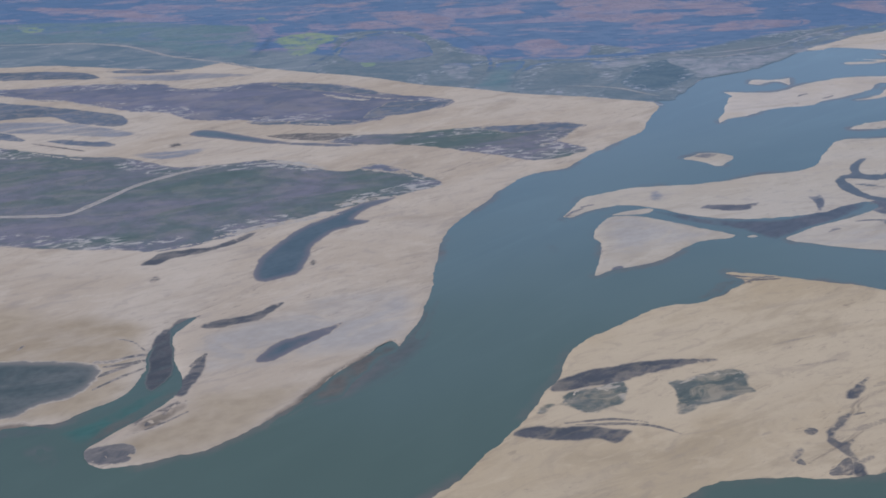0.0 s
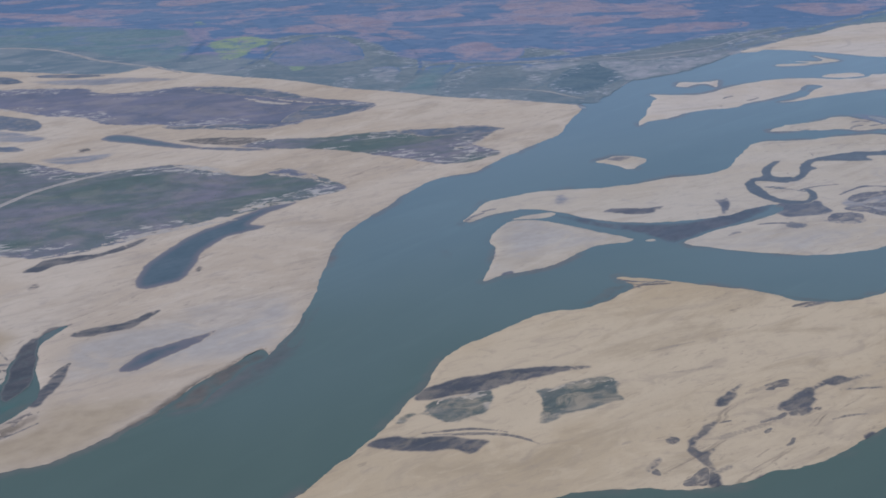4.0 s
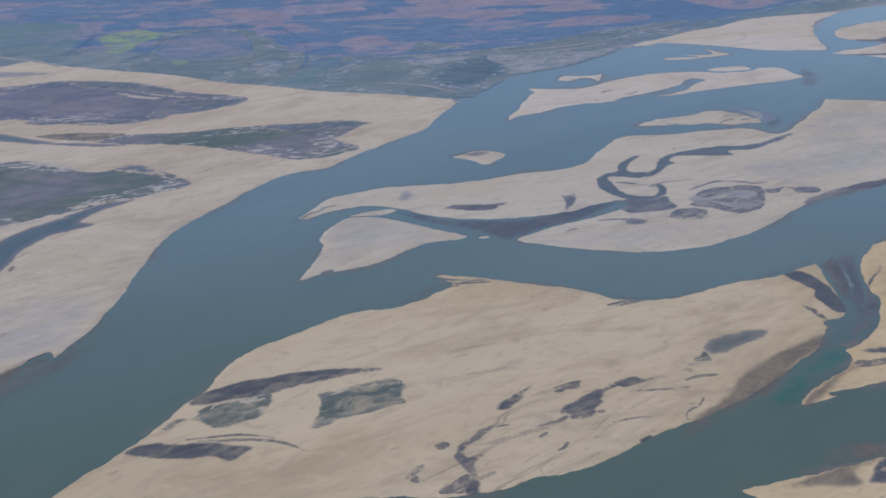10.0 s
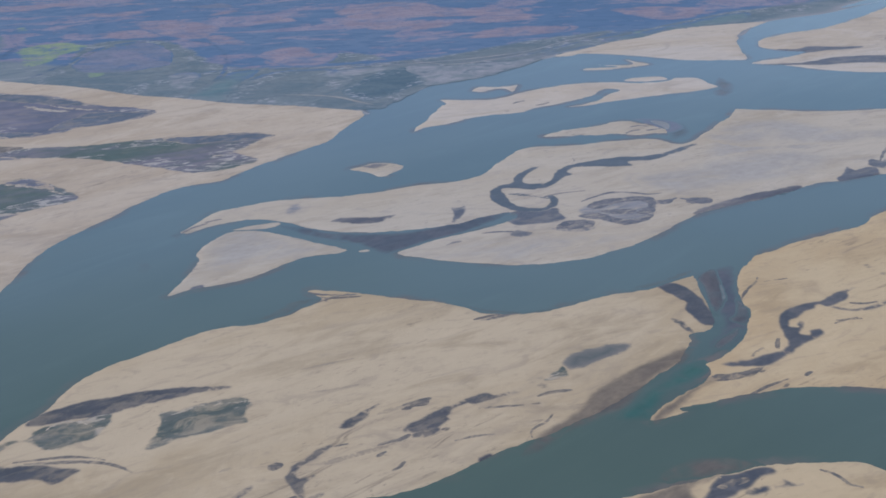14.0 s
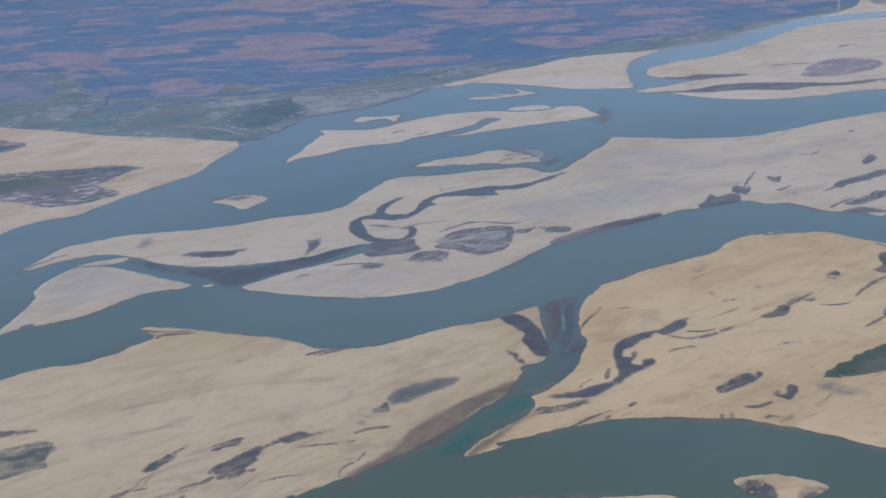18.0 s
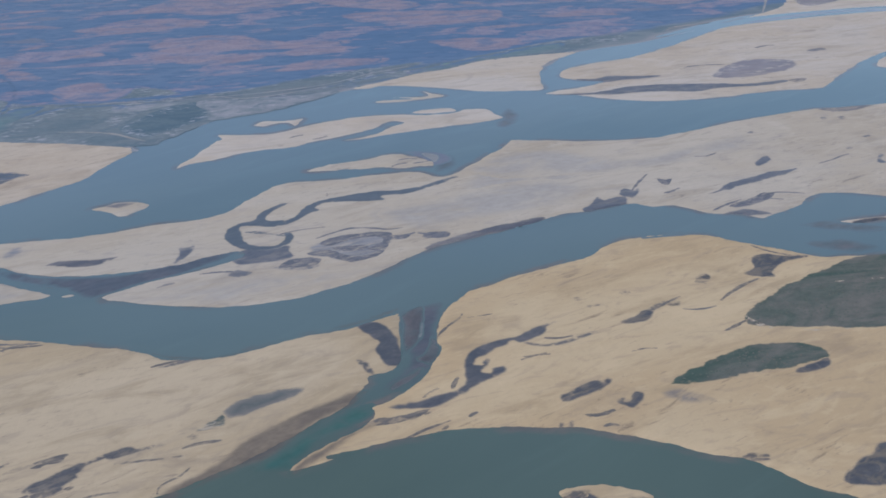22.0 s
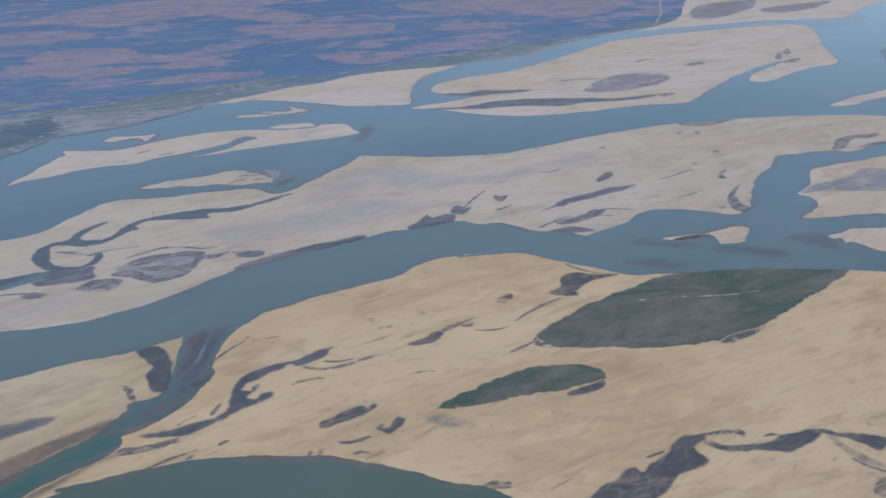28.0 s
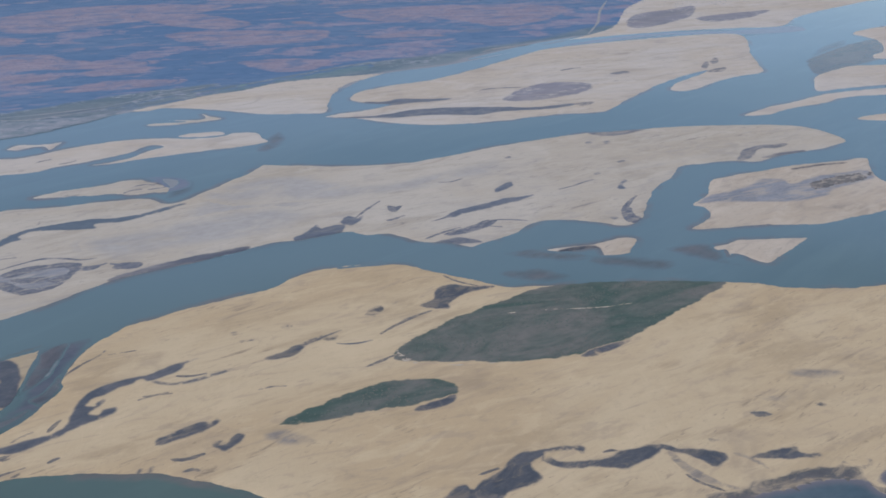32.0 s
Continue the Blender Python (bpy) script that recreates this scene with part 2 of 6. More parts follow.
# dark and light colour, width of the frayed edge, size of the mottling, roughness, raggedness, direction, gloss, bare flecks, rim, gaps
COVERS = {
    "wet_mud": ((0.1, 0.09, 0.08), (0.17, 0.14, 0.115), 6.0, 40, 0.75, 18.0, 24, 0.25, None, None, 0),
    "soft_silt": ((0.09, 0.085, 0.077), (0.15, 0.127, 0.106), 7.0, 40, 0.7, 16.0, 24, 0.3, None, None, 0),
    "slate_mud": ((0.096, 0.092, 0.086), (0.178, 0.15, 0.124), 4.2, 26, 0.6, 12.0, 24, 0.35, None, None, 0),
    "silt_wash": ((0.215, 0.208, 0.204), (0.29, 0.27, 0.252), 12.0, 30, 0.8, 24.0, 16, 0.2, None, None, 0),
    "pale_wash": ((0.355, 0.316, 0.268), (0.405, 0.36, 0.306), 40.0, 60, 0.9, 60.0, 20, 0.1, None, None, 0),
    "wet_bank": ((0.165, 0.132, 0.1), (0.225, 0.175, 0.122), 11.0, 30, 0.85, 16.0, 28, 0.12, None, None, 0),
    "faint_shoal": ((0.11, 0.118, 0.106), (0.145, 0.132, 0.115), 24.0, 60, 0.1, 40.0, 28, 0.5, None, None, 0),
    # mud of the farther bars, blue-grey with distance haze in the colour
    "hazed_mud": ((0.108, 0.106, 0.112), (0.165, 0.153, 0.15), 5.0, 40, 0.6, 14.0, 20, 0.3, None, None, 0),
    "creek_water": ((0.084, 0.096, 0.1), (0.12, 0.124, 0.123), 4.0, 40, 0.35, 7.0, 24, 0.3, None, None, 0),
    "sparse_grass": ((0.1, 0.116, 0.098), (0.175, 0.17, 0.14), 5.0, 40, 0.95, 16.0, 18, 0.1, (0.42, 0.35, 0.26), None, 0),
    "creek_mud": ((0.085, 0.085, 0.082), (0.14, 0.122, 0.108), 3.0, 40, 0.45, 6.0, 24, 0.5, None, None, 0),
    "damp_sand": ((0.2, 0.165, 0.13), (0.27, 0.22, 0.17), 14.0, 40, 0.8, 26.0, 22, 0.2, None, None, 0),
    "sandy_shallows": ((0.15, 0.128, 0.11), (0.19, 0.15, 0.12), 16.0, 60, 0.1, 30.0, 28, 0.5, None, None, 130),
    "brown_shoal": ((0.108, 0.1, 0.085), (0.158, 0.132, 0.102), 14.0, 60, 0.2, 26.0, 28, 0.5, None, None, 0),
    "clear_teal_shallows": ((0.054, 0.124, 0.099), (0.07, 0.141, 0.11), 14.0, 60, 0.1, 14.0, 28, 0.5, None, None, 0),
    "green_scrub": ((0.108, 0.139, 0.12), (0.186, 0.17, 0.186), 6.0, 110, 0.9, 24.0, 14, 0.1, (0.43, 0.38, 0.32), None, 0),
    # heath of the far banks, brown-grey with haze blue put in
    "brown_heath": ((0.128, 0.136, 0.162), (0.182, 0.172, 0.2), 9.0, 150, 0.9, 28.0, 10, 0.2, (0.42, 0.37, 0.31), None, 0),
    "dark_thicket": ((0.07, 0.099, 0.073), (0.168, 0.15, 0.119), 4.0, 60, 0.9, 12.0, 18, 0.2, None, None, 0),
    "pool_water": ((0.072, 0.1, 0.104), (0.098, 0.123, 0.125), 5.0, 50, 0.35, 8.0, 30, 0.25, None, (0.155, 0.134, 0.128), 0),
    "beaten_track": ((0.29, 0.26, 0.225), (0.38, 0.338, 0.29), 3.0, 25, 0.95, 4.0, 22, 0.2, None, None, 0),
    # covers of the plain: distance haze is put into their blue
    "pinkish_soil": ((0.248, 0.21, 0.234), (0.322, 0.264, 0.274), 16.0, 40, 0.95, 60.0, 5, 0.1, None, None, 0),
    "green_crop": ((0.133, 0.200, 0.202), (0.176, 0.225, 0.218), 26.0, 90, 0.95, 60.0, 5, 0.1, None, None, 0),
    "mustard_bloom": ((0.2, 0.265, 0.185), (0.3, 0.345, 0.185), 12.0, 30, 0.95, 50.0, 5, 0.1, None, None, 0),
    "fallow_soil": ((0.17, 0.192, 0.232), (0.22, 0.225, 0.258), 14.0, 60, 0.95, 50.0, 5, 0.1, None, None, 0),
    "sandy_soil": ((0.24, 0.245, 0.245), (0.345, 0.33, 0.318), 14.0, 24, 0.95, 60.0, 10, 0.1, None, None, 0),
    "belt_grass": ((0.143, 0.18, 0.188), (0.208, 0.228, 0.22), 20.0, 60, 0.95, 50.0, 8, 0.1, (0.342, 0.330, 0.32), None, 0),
    "fresh_mud": ((0.07, 0.072, 0.074), (0.117, 0.107, 0.1), 4.4, 24, 0.6, 5.0, 24, 0.25, None, (0.165, 0.137, 0.113), 0),
    # farther copy of fresh mud, distance haze put into the colour
    "fresh_hazed_mud": ((0.1, 0.104, 0.113), (0.148, 0.144, 0.145), 4.4, 24, 0.5, 5.0, 20, 0.35, None, (0.195, 0.176, 0.163), 0),
    "silt_streak": ((0.125, 0.112, 0.1), (0.19, 0.162, 0.132), 1.8, 20, 0.8, 4.5, 22, 0.2, None, None, 0),
    # farther copy of the silt streak, distance haze put into the colour
    "hazed_silt_streak": ((0.12, 0.122, 0.132), (0.185, 0.176, 0.174), 2.2, 20, 0.8, 5.0, 18, 0.2, None, None, 0),
    "bare_sand": ((0.38, 0.33, 0.27), (0.46, 0.4, 0.32), 5.0, 18, 0.9, 12.0, 16, 0.1, None, None, 0),
    # far copy of the scrub, distance haze put into its blue-grey
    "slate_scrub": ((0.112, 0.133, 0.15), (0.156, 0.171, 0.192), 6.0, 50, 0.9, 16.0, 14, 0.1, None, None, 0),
    "mauve_shoal": ((0.165, 0.165, 0.18), (0.2, 0.185, 0.19), 10.0, 90, 0.15, 16.0, 28, 0.5, None, None, 0),
    "slate_water": ((0.09, 0.1, 0.108), (0.13, 0.124, 0.124), 14.0, 60, 0.12, 20.0, 28, 0.5, None, None, 0),
    # trees on the plain, with the same haze blue in the colour
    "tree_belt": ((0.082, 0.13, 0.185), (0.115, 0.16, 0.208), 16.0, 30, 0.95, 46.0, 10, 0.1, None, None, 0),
    "damp_streak": ((0.235, 0.19, 0.142), (0.305, 0.245, 0.182), 5.0, 30, 0.9, 8.0, 22, 0.1, None, None, 0),
    # the same scrub for nearer ground, without the haze tint
    "near_scrub": ((0.084, 0.103, 0.096), (0.138, 0.143, 0.128), 6.0, 40, 0.9, 14.0, 14, 0.1, None, (0.2, 0.18, 0.15), 0),
    "bare_shoal": ((0.2, 0.19, 0.17), (0.27, 0.25, 0.22), 4.0, 20, 0.3, 5.0, 24, 0.3, None, None, 0),
    "wet_creek": ((0.078, 0.081, 0.085), (0.148, 0.132, 0.12), 5.6, 34, 0.55, 3.0, 24, 0.25, None, (0.2, 0.168, 0.138), 0),
    "awash_mud": ((0.096, 0.092, 0.09), (0.15, 0.13, 0.118), 9.0, 40, 0.4, 9.0, 60, 0.25, None, None, 0),
    # duller tone of near sand, laid over the haze-tinted bank_sand
    "dull_near_sand": ((0.362, 0.272, 0.17), (0.425, 0.326, 0.21), 40.0, 80, 0.9, 60.0, 24, 0.1, None, None, 0),
    # grove on the plain, with the same haze blue in the colour
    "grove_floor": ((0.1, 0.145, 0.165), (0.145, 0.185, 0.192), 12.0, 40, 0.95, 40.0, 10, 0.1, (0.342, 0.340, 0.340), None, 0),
}
MADE = {}
# size of the frayed edge where it is finer than the rest
FINE = {"wet_creek": 14, "awash_mud": 14, "damp_streak": 12, "fresh_mud": 7, "fresh_hazed_mud": 8, "silt_streak": 9, "hazed_silt_streak": 10, "bare_sand": 8, "slate_scrub": 10, "near_scrub": 10, "brown_heath": 14, "slate_mud": 10, "hazed_mud": 11, "wet_mud": 12, "soft_silt": 13, "dark_thicket": 12}


def cover(kind, bed):
    """A ground cover that frays out into the bed on which it lies: a kind of sand, the water or the plain."""
    if (kind, bed) in MADE:
        return MADE[kind, bed]
    # on the farther pale beds, mud and silt take their haze-tinted copies
    source = "creek_water" if kind == "creek_mud" and bed == "pale_sand" else "hazed_mud" if kind in ("wet_mud", "soft_silt", "slate_mud") and bed in ("pale_sand", "ivory_sand") else kind
    source = {"fresh_mud": "fresh_hazed_mud", "silt_streak": "hazed_silt_streak"}.get(kind, source) if bed in ("pale_sand", "ivory_sand") else source
    dark, light, reach, size, roughness, ragged, flow, gloss, fleck, rim, gaps = COVERS[source]
    n = Nodes(kind + "_on_" + bed)
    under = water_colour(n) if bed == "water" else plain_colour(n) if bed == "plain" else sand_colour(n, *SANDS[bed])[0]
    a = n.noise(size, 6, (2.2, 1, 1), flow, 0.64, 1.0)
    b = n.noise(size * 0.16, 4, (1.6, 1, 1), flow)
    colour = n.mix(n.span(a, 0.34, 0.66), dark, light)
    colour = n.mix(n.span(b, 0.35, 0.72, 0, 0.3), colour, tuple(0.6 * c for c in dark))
    far = n.attribute("shore")
    if fleck:
        spot = n.span(n.noise(8, 4, (3.0, 1, 1), flow, 0.62, 0.8, 55), 0.52, 0.58)
        zone = n.span(n.noise(75, 3, (2, 1, 1), flow, 0.5, 0.5, 20), 0.42, 0.58)
        near = n.span(n.math("SUBTRACT", far, n.math("MULTIPLY", zone, 46.0)), -6.0, 6.0, 1, 0)
        colour = n.mix(n.math("MULTIPLY", n.math("MULTIPLY", spot, near), 0.85), colour, fleck)
    if rim:
        colour = n.mix(n.span(n.math("ADD", far, n.math("MULTIPLY", n.math("SUBTRACT", a, 0.3), 9.0)), *((2.5, 7.0) if "fresh" in source else (1.0, 5.0) if source == "wet_creek" else (5.0, 18.0)), 1, 0), colour, rim)
    fray = n.math("ADD", far, n.math("MULTIPLY", n.math("SUBTRACT", n.noise(FINE.get(source, max(reach, 6) * 2.6), 6, (1.8 if source in FINE else 3.2, 1, 1), flow, 0.68, 0.8), 0.5), ragged))
    full = n.span(fray, 0.0, reach)
    if "fresh" in source:
        full = n.math("ADD", n.span(fray, 0.0, 2.6, 0, 0.35), n.span(fray, 2.0, reach, 0, 0.65))
    if kind != "creek_mud":
        full = n.math("MULTIPLY", full, n.span(far, 0.0, min(0.6 * reach, 8.0)))
    thin = {"wet_mud": (15, 0.2), "soft_silt": (20, 0.45), "brown_heath": (42, 0.8), "sandy_soil": (28, 0.05), "mustard_bloom": (25, 0.1), "fallow_soil": (45, 0.3), "pinkish_soil": (42, 0.3), "green_crop": (60, 0.4), "wet_bank": (30, 0.85), "slate_mud": (20, 0.72), "silt_wash": (16, 0.4), "pale_wash": (60, 0.3), "dull_near_sand": (70, 0.55), "green_scrub": (30, 0.88), "sparse_grass": (22, 0.55), "damp_sand": (20, 0.3), "silt_streak": (9, 0.45), "damp_streak": (20, 0.5), "bare_sand": (8, 0.0), "fresh_mud": (16, 0.75), "slate_scrub": (18, 0.7)}.get(kind)
    if thin:
        full = n.math("MULTIPLY", full, n.span(n.noise(thin[0], 6, (4.5 if source in ("hazed_mud", "silt_wash") else 2.0, 1, 1), flow, 0.66, 0.8, 123), 0.36, 0.56, thin[1], 1))
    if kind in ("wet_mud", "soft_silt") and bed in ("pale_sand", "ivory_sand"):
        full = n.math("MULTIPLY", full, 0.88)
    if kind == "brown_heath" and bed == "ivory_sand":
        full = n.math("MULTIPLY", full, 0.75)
    if kind == "pale_wash":
        full = n.math("MULTIPLY", full, 0.75)
    if gaps:
        full = n.math("MULTIPLY", full, n.span(n.noise(gaps, 3, (1, 1, 1), 0, 0.5, 0.5, 77), 0.44, 0.62, 0, 0.8))
    if bed == "water":
        ripples(n)
        gloss = 0.24
    else:
        n.bump(b, 0.25, 0.6)
    base = 0.1 if bed == "water" else 0.95
    rough = n.math("ADD", n.math("MULTIPLY", full, roughness - base), base)
    MADE[kind, bed] = n.finish(n.mix(full, under, colour), rough, gloss, n.math("MULTIPLY", n.math("GREATER_THAN", full, {"creek_mud": 0.4, "silt_streak": 0.3, "bare_sand": 0.3, "damp_streak": 0.15, "fresh_mud": 0.1}.get(kind, 0.02)), n.math("GREATER_THAN", n.attribute("ashore"), 2.0) if bed in SANDS else 1.0))
    return MADE[kind, bed]


SAND = {name: sand_material(name, *colours) for name, colours in SANDS.items()}
WATER = water_material()


def leaf_material(name, dark, light, dry=None):
    n = Nodes(name)
    colour = n.mix(n.island(), dark, light)
    if dry:
        colour = n.mix(n.span(n.noise(55, 4, (2.4, 1, 1), 18, 0.6, 0.8), 0.49, 0.58, 0, 0.85), colour, dry)
    colour = n.mix(n.span(n.noise(1.2, 3), 0.35, 0.7, 0, 0.25), colour, tuple(0.6 * c for c in dark))
    return n.finish(colour, 0.9, 0.1)


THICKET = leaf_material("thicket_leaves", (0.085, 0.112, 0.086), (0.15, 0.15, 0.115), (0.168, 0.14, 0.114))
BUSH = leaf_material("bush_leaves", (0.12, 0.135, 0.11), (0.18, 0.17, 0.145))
# distant crowns: haze is painted in as blue, beyond leaf colour
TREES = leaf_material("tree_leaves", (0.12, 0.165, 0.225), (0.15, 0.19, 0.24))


# ---- shapes on the ground ----
def spline(points, closed=True):
    """A smooth line through points, in steps that grow with the distance from the flight line."""
    p = np.array(points, float)
    n, out = len(p), []
    for i in range(n if closed else n - 1):
        a, b, c, d = (p[(i + k) % n] if closed else p[min(max(i + k, 0), n - 1)] for k in (-1, 0, 1, 2))
        size = np.linalg.norm(c - b)
        steps = int(np.clip(size / (1.6 + max(b[1], 600) / 700), 1, 40))
        s = (np.arange(steps) / steps)[:, None]
        out.append(0.5 * (2 * b + (c - a) * s + (2 * a - 5 * b + 4 * c - d) * s**2 + (3 * b - a - 3 * c + d) * s**3))
    return np.concatenate(out + ([] if closed else [p[-1:]]))


def ragged(ring, amount):
    """Small bays and points along a shore."""
    ahead = np.roll(ring, -1, 0) - np.roll(ring, 1, 0)
    side = np.stack([ahead[:, 1], -ahead[:, 0]], 1) / (np.linalg.norm(ahead, axis=1)[:, None] + 1e-9)
    push = [noise.noise((x / 34, y / 34, 0)) + 0.6 * noise.noise((x / 11, y / 11, 3)) + 0.35 * noise.noise((x / 4, y / 4, 7)) for x, y in ring]
    return ring + side * (np.array(push)[:, None] * amount)


def grown(ring, by):
    """The ring pushed outwards."""
    ahead = np.roll(ring, -2, 0) - np.roll(ring, 2, 0)
    side = np.stack([ahead[:, 1], -ahead[:, 0]], 1) / (np.linalg.norm(ahead, axis=1)[:, None] + 1e-9)
    area = np.sum(ring[:, 0] * np.roll(ring[:, 1], -1) - ring[:, 1] * np.roll(ring[:, 0], -1))
    return ring + side * (by if area > 0 else -by)


def reach_of(points, ring):
    """How far each point lies from the ring."""
    a, b = ring, np.roll(ring, -1, 0)
    ab = b - a
    size = (ab**2).sum(1) + 1e-12
    best = np.full(len(points), 1e9)
    for i in range(0, len(points), 400):
        q = points[i : i + 400, None] - a[None]
        s = np.clip((q * ab).sum(2) / size, 0, 1)
        best[i : i + 400] = np.sqrt(((q - s[..., None] * ab) ** 2).sum(2).min(1))
    return best


def inside(points, ring):
    x, y = points[:, 0], points[:, 1]
    hit = np.zeros(len(points), bool)
    for (ax, ay), (bx, by) in zip(ring, np.roll(ring, -1, 0)):
        if ay != by:
            hit ^= ((ay > y) != (by > y)) & (x < (bx - ax) * (y - ay) / (by - ay) + ax)
    return hit


def grid_in(ring, gap, rng, most=4000):
    """Points strewn evenly within a ring."""
    low, high = ring.min(0), ring.max(0)
    gap = max(gap, math.sqrt(np.prod(high - low) / (2.5 * most)))
    xs, ys = np.meshgrid(np.arange(low[0], high[0], gap), np.arange(low[1], high[1], gap))
    p = np.stack([xs.ravel(), ys.ravel()], 1) + rng.uniform(-0.4, 0.4, (xs.size, 2)) * gap
    return p[inside(p, ring)]


def sheet(name, ring, material, parent, low, high, slope, gap=14.0, swell=0.0, lies_on=None):
    """Ground within a ring, which rises from low at its edge to high, slope metres further in; lies_on: the shore of the bar over which it drapes."""
    rng = np.random.default_rng(len(ring) * 7 + len(name))
    ahead = np.roll(ring, -1, 0) - np.roll(ring, 1, 0)
    side = np.stack([-ahead[:, 1], ahead[:, 0]], 1) / (np.linalg.norm(ahead, axis=1)[:, None] + 1e-9)
    extra = []
    for depth in (slope * 0.4, slope):
        for way in (1, -1):
            q = (ring + side * depth * way)[:: 2 if depth == slope else 1]
            q = q[inside(q, ring)]
            extra.append(q[reach_of(q, ring) > depth * 0.8])
    q = grid_in(ring, gap, rng)
    extra.append(q[reach_of(q, ring) > slope * 1.2])
    if lies_on is not None:
        for depth in (0.5, 2.8, 7.0, 10.0):
            q = grown(lies_on, -depth)
            q = q[((q > ring.min(0)) & (q < ring.max(0))).all(1)]
            q = q[inside(q, ring)] if len(q) else q
            extra.append(q[reach_of(q, ring) > 0.5] if len(q) else q)
    flat = np.concatenate([ring] + extra)
    verts, _, faces, *_ = geometry.delaunay_2d_cdt([Vector(v) for v in flat], [], [list(range(len(ring)))], 1, 1e-4)
    flat = np.array([tuple(v) for v in verts])
    d = reach_of(flat, ring)
    s = np.clip(d / slope, 0, 1)
    z = low + (high - low) * s * s * (3 - 2 * s)
    if swell:
        z += swell * s * np.array([noise.noise((x / 60, y / 60, 1)) for x, y in flat])
    if lies_on is not None:
        out = reach_of(flat, lies_on) * np.where(inside(flat, lies_on), 1, -1)
        z = np.interp(out, (0, 2.8, 7.0), (-0.25, 0.084, 0.7)) + z - 0.7 + 0.12 * np.clip(1.6 - out / 10, 0, 1)
        faces = [f for f in faces if max(out[i] for i in f) > 1]
        kept = sorted({i for f in faces for i in f})
        order = {i: k for k, i in enumerate(kept)}
        faces = [tuple(order[i] for i in f) for f in faces]
        flat, z, d, out = flat[kept], z[kept], d[kept], out[kept]
    middle = flat.mean(0)
    mesh = bpy.data.meshes.new(name)
    mesh.from_pydata(np.column_stack([flat - middle, z]).tolist(), [], [tuple(f) for f in faces])
    mesh.attributes.new("shore", "FLOAT", "POINT").data.foreach_set("value", d.astype(np.float32))
    mesh.attributes.new("ashore", "FLOAT", "POINT").data.foreach_set("value", (d * 0 + 99 if lies_on is None else out).astype(np.float32))
    mesh.polygons.foreach_set("use_smooth", [True] * len(mesh.polygons))
    mesh.materials.append(material)
    if mesh.polygons and mesh.polygons[0].normal.z < 0:
        mesh.flip_normals()
    ob = new(name, mesh)
    ob.location = (*middle, 0)
    if parent:
        ob.parent = parent
        ob.location = (*(middle - np.array(parent.location[:2])), 0)
    return ob


def ribbon(points, width):
    """The ring round a winding line of that width, thin at both ends."""
    line = spline(points, closed=False)
    ahead = np.gradient(line, axis=0)
    side = np.stack([-ahead[:, 1], ahead[:, 0]], 1) / (np.linalg.norm(ahead, axis=1)[:, None] + 1e-9)
    s = np.linspace(0, 1, len(line))
    half = width / 2 * (0.15 + 0.85 * np.sin(np.pi * np.clip(s, 0.02, 0.98)) ** 0.5)
    half *= np.array([1 + 0.35 * noise.noise((x / 20, y / 20, 5)) for x, y in line])
    return np.concatenate([line + side * half[:, None], (line - side * half[:, None])[::-1]])


def clumps(name, ring, material, parent, gap, size, rng_seed, most=2500, keep=0.75, tall=0.7, within=None):
    """Low bushes within a ring, as one mesh."""
    rng = np.random.default_rng(rng_seed)
    p = grid_in(ring, gap, rng, most)
    p = p[reach_of(p, ring) > max(size * 0.5, 6.0)] if len(p) else p
    if within is not None:
        p = p[inside(p, within)]
        p = p[reach_of(p, within) > 7]
    p = np.array([q for q in p if noise.noise((q[0] / 45, q[1] / 45, 9)) + rng.uniform(-0.5, 0.5) > 0.5 - keep])
    verts, faces = [], []
    for x, y in p:
        r, i = size * rng.uniform(0.45, 1.2), len(verts)
        for k, (n, f, h) in enumerate(((6, 1.0, 0.0), (6, 0.85, 0.55))):
            for a in range(n):
                b = 2 * math.pi * (a + 0.5 * k) / n
                rr = r * f * rng.uniform(0.75, 1.2)
                verts.append((x + rr * math.cos(b), y + rr * math.sin(b), 0.7 + tall * h * r * rng.uniform(0.7, 1.2)))
        verts.append((x, y, 0.7 + tall * r * rng.uniform(0.75, 1.1)))
        for a in range(6):
            b = (a + 1) % 6
            faces += [(i + a, i + b, i + 6 + a), (i + b, i + 6 + b, i + 6 + a), (i + 6 + a, i + 6 + b, i + 12)]
    if not verts:
        return None
    at = parent.matrix_world.translation if parent is None else Vector(parent.location)
    mesh = bpy.data.meshes.new(name)
    mesh.from_pydata([(x - at.x, y - at.y, z) for x, y, z in verts], [], faces)
    mesh.materials.append(material)
    ob = new(name, mesh)
    ob.parent = parent
    return tagged(ob, kind="stuff")


LAND, BED, RING, LOW = {}, {}, {}, (0.712, 0.7)


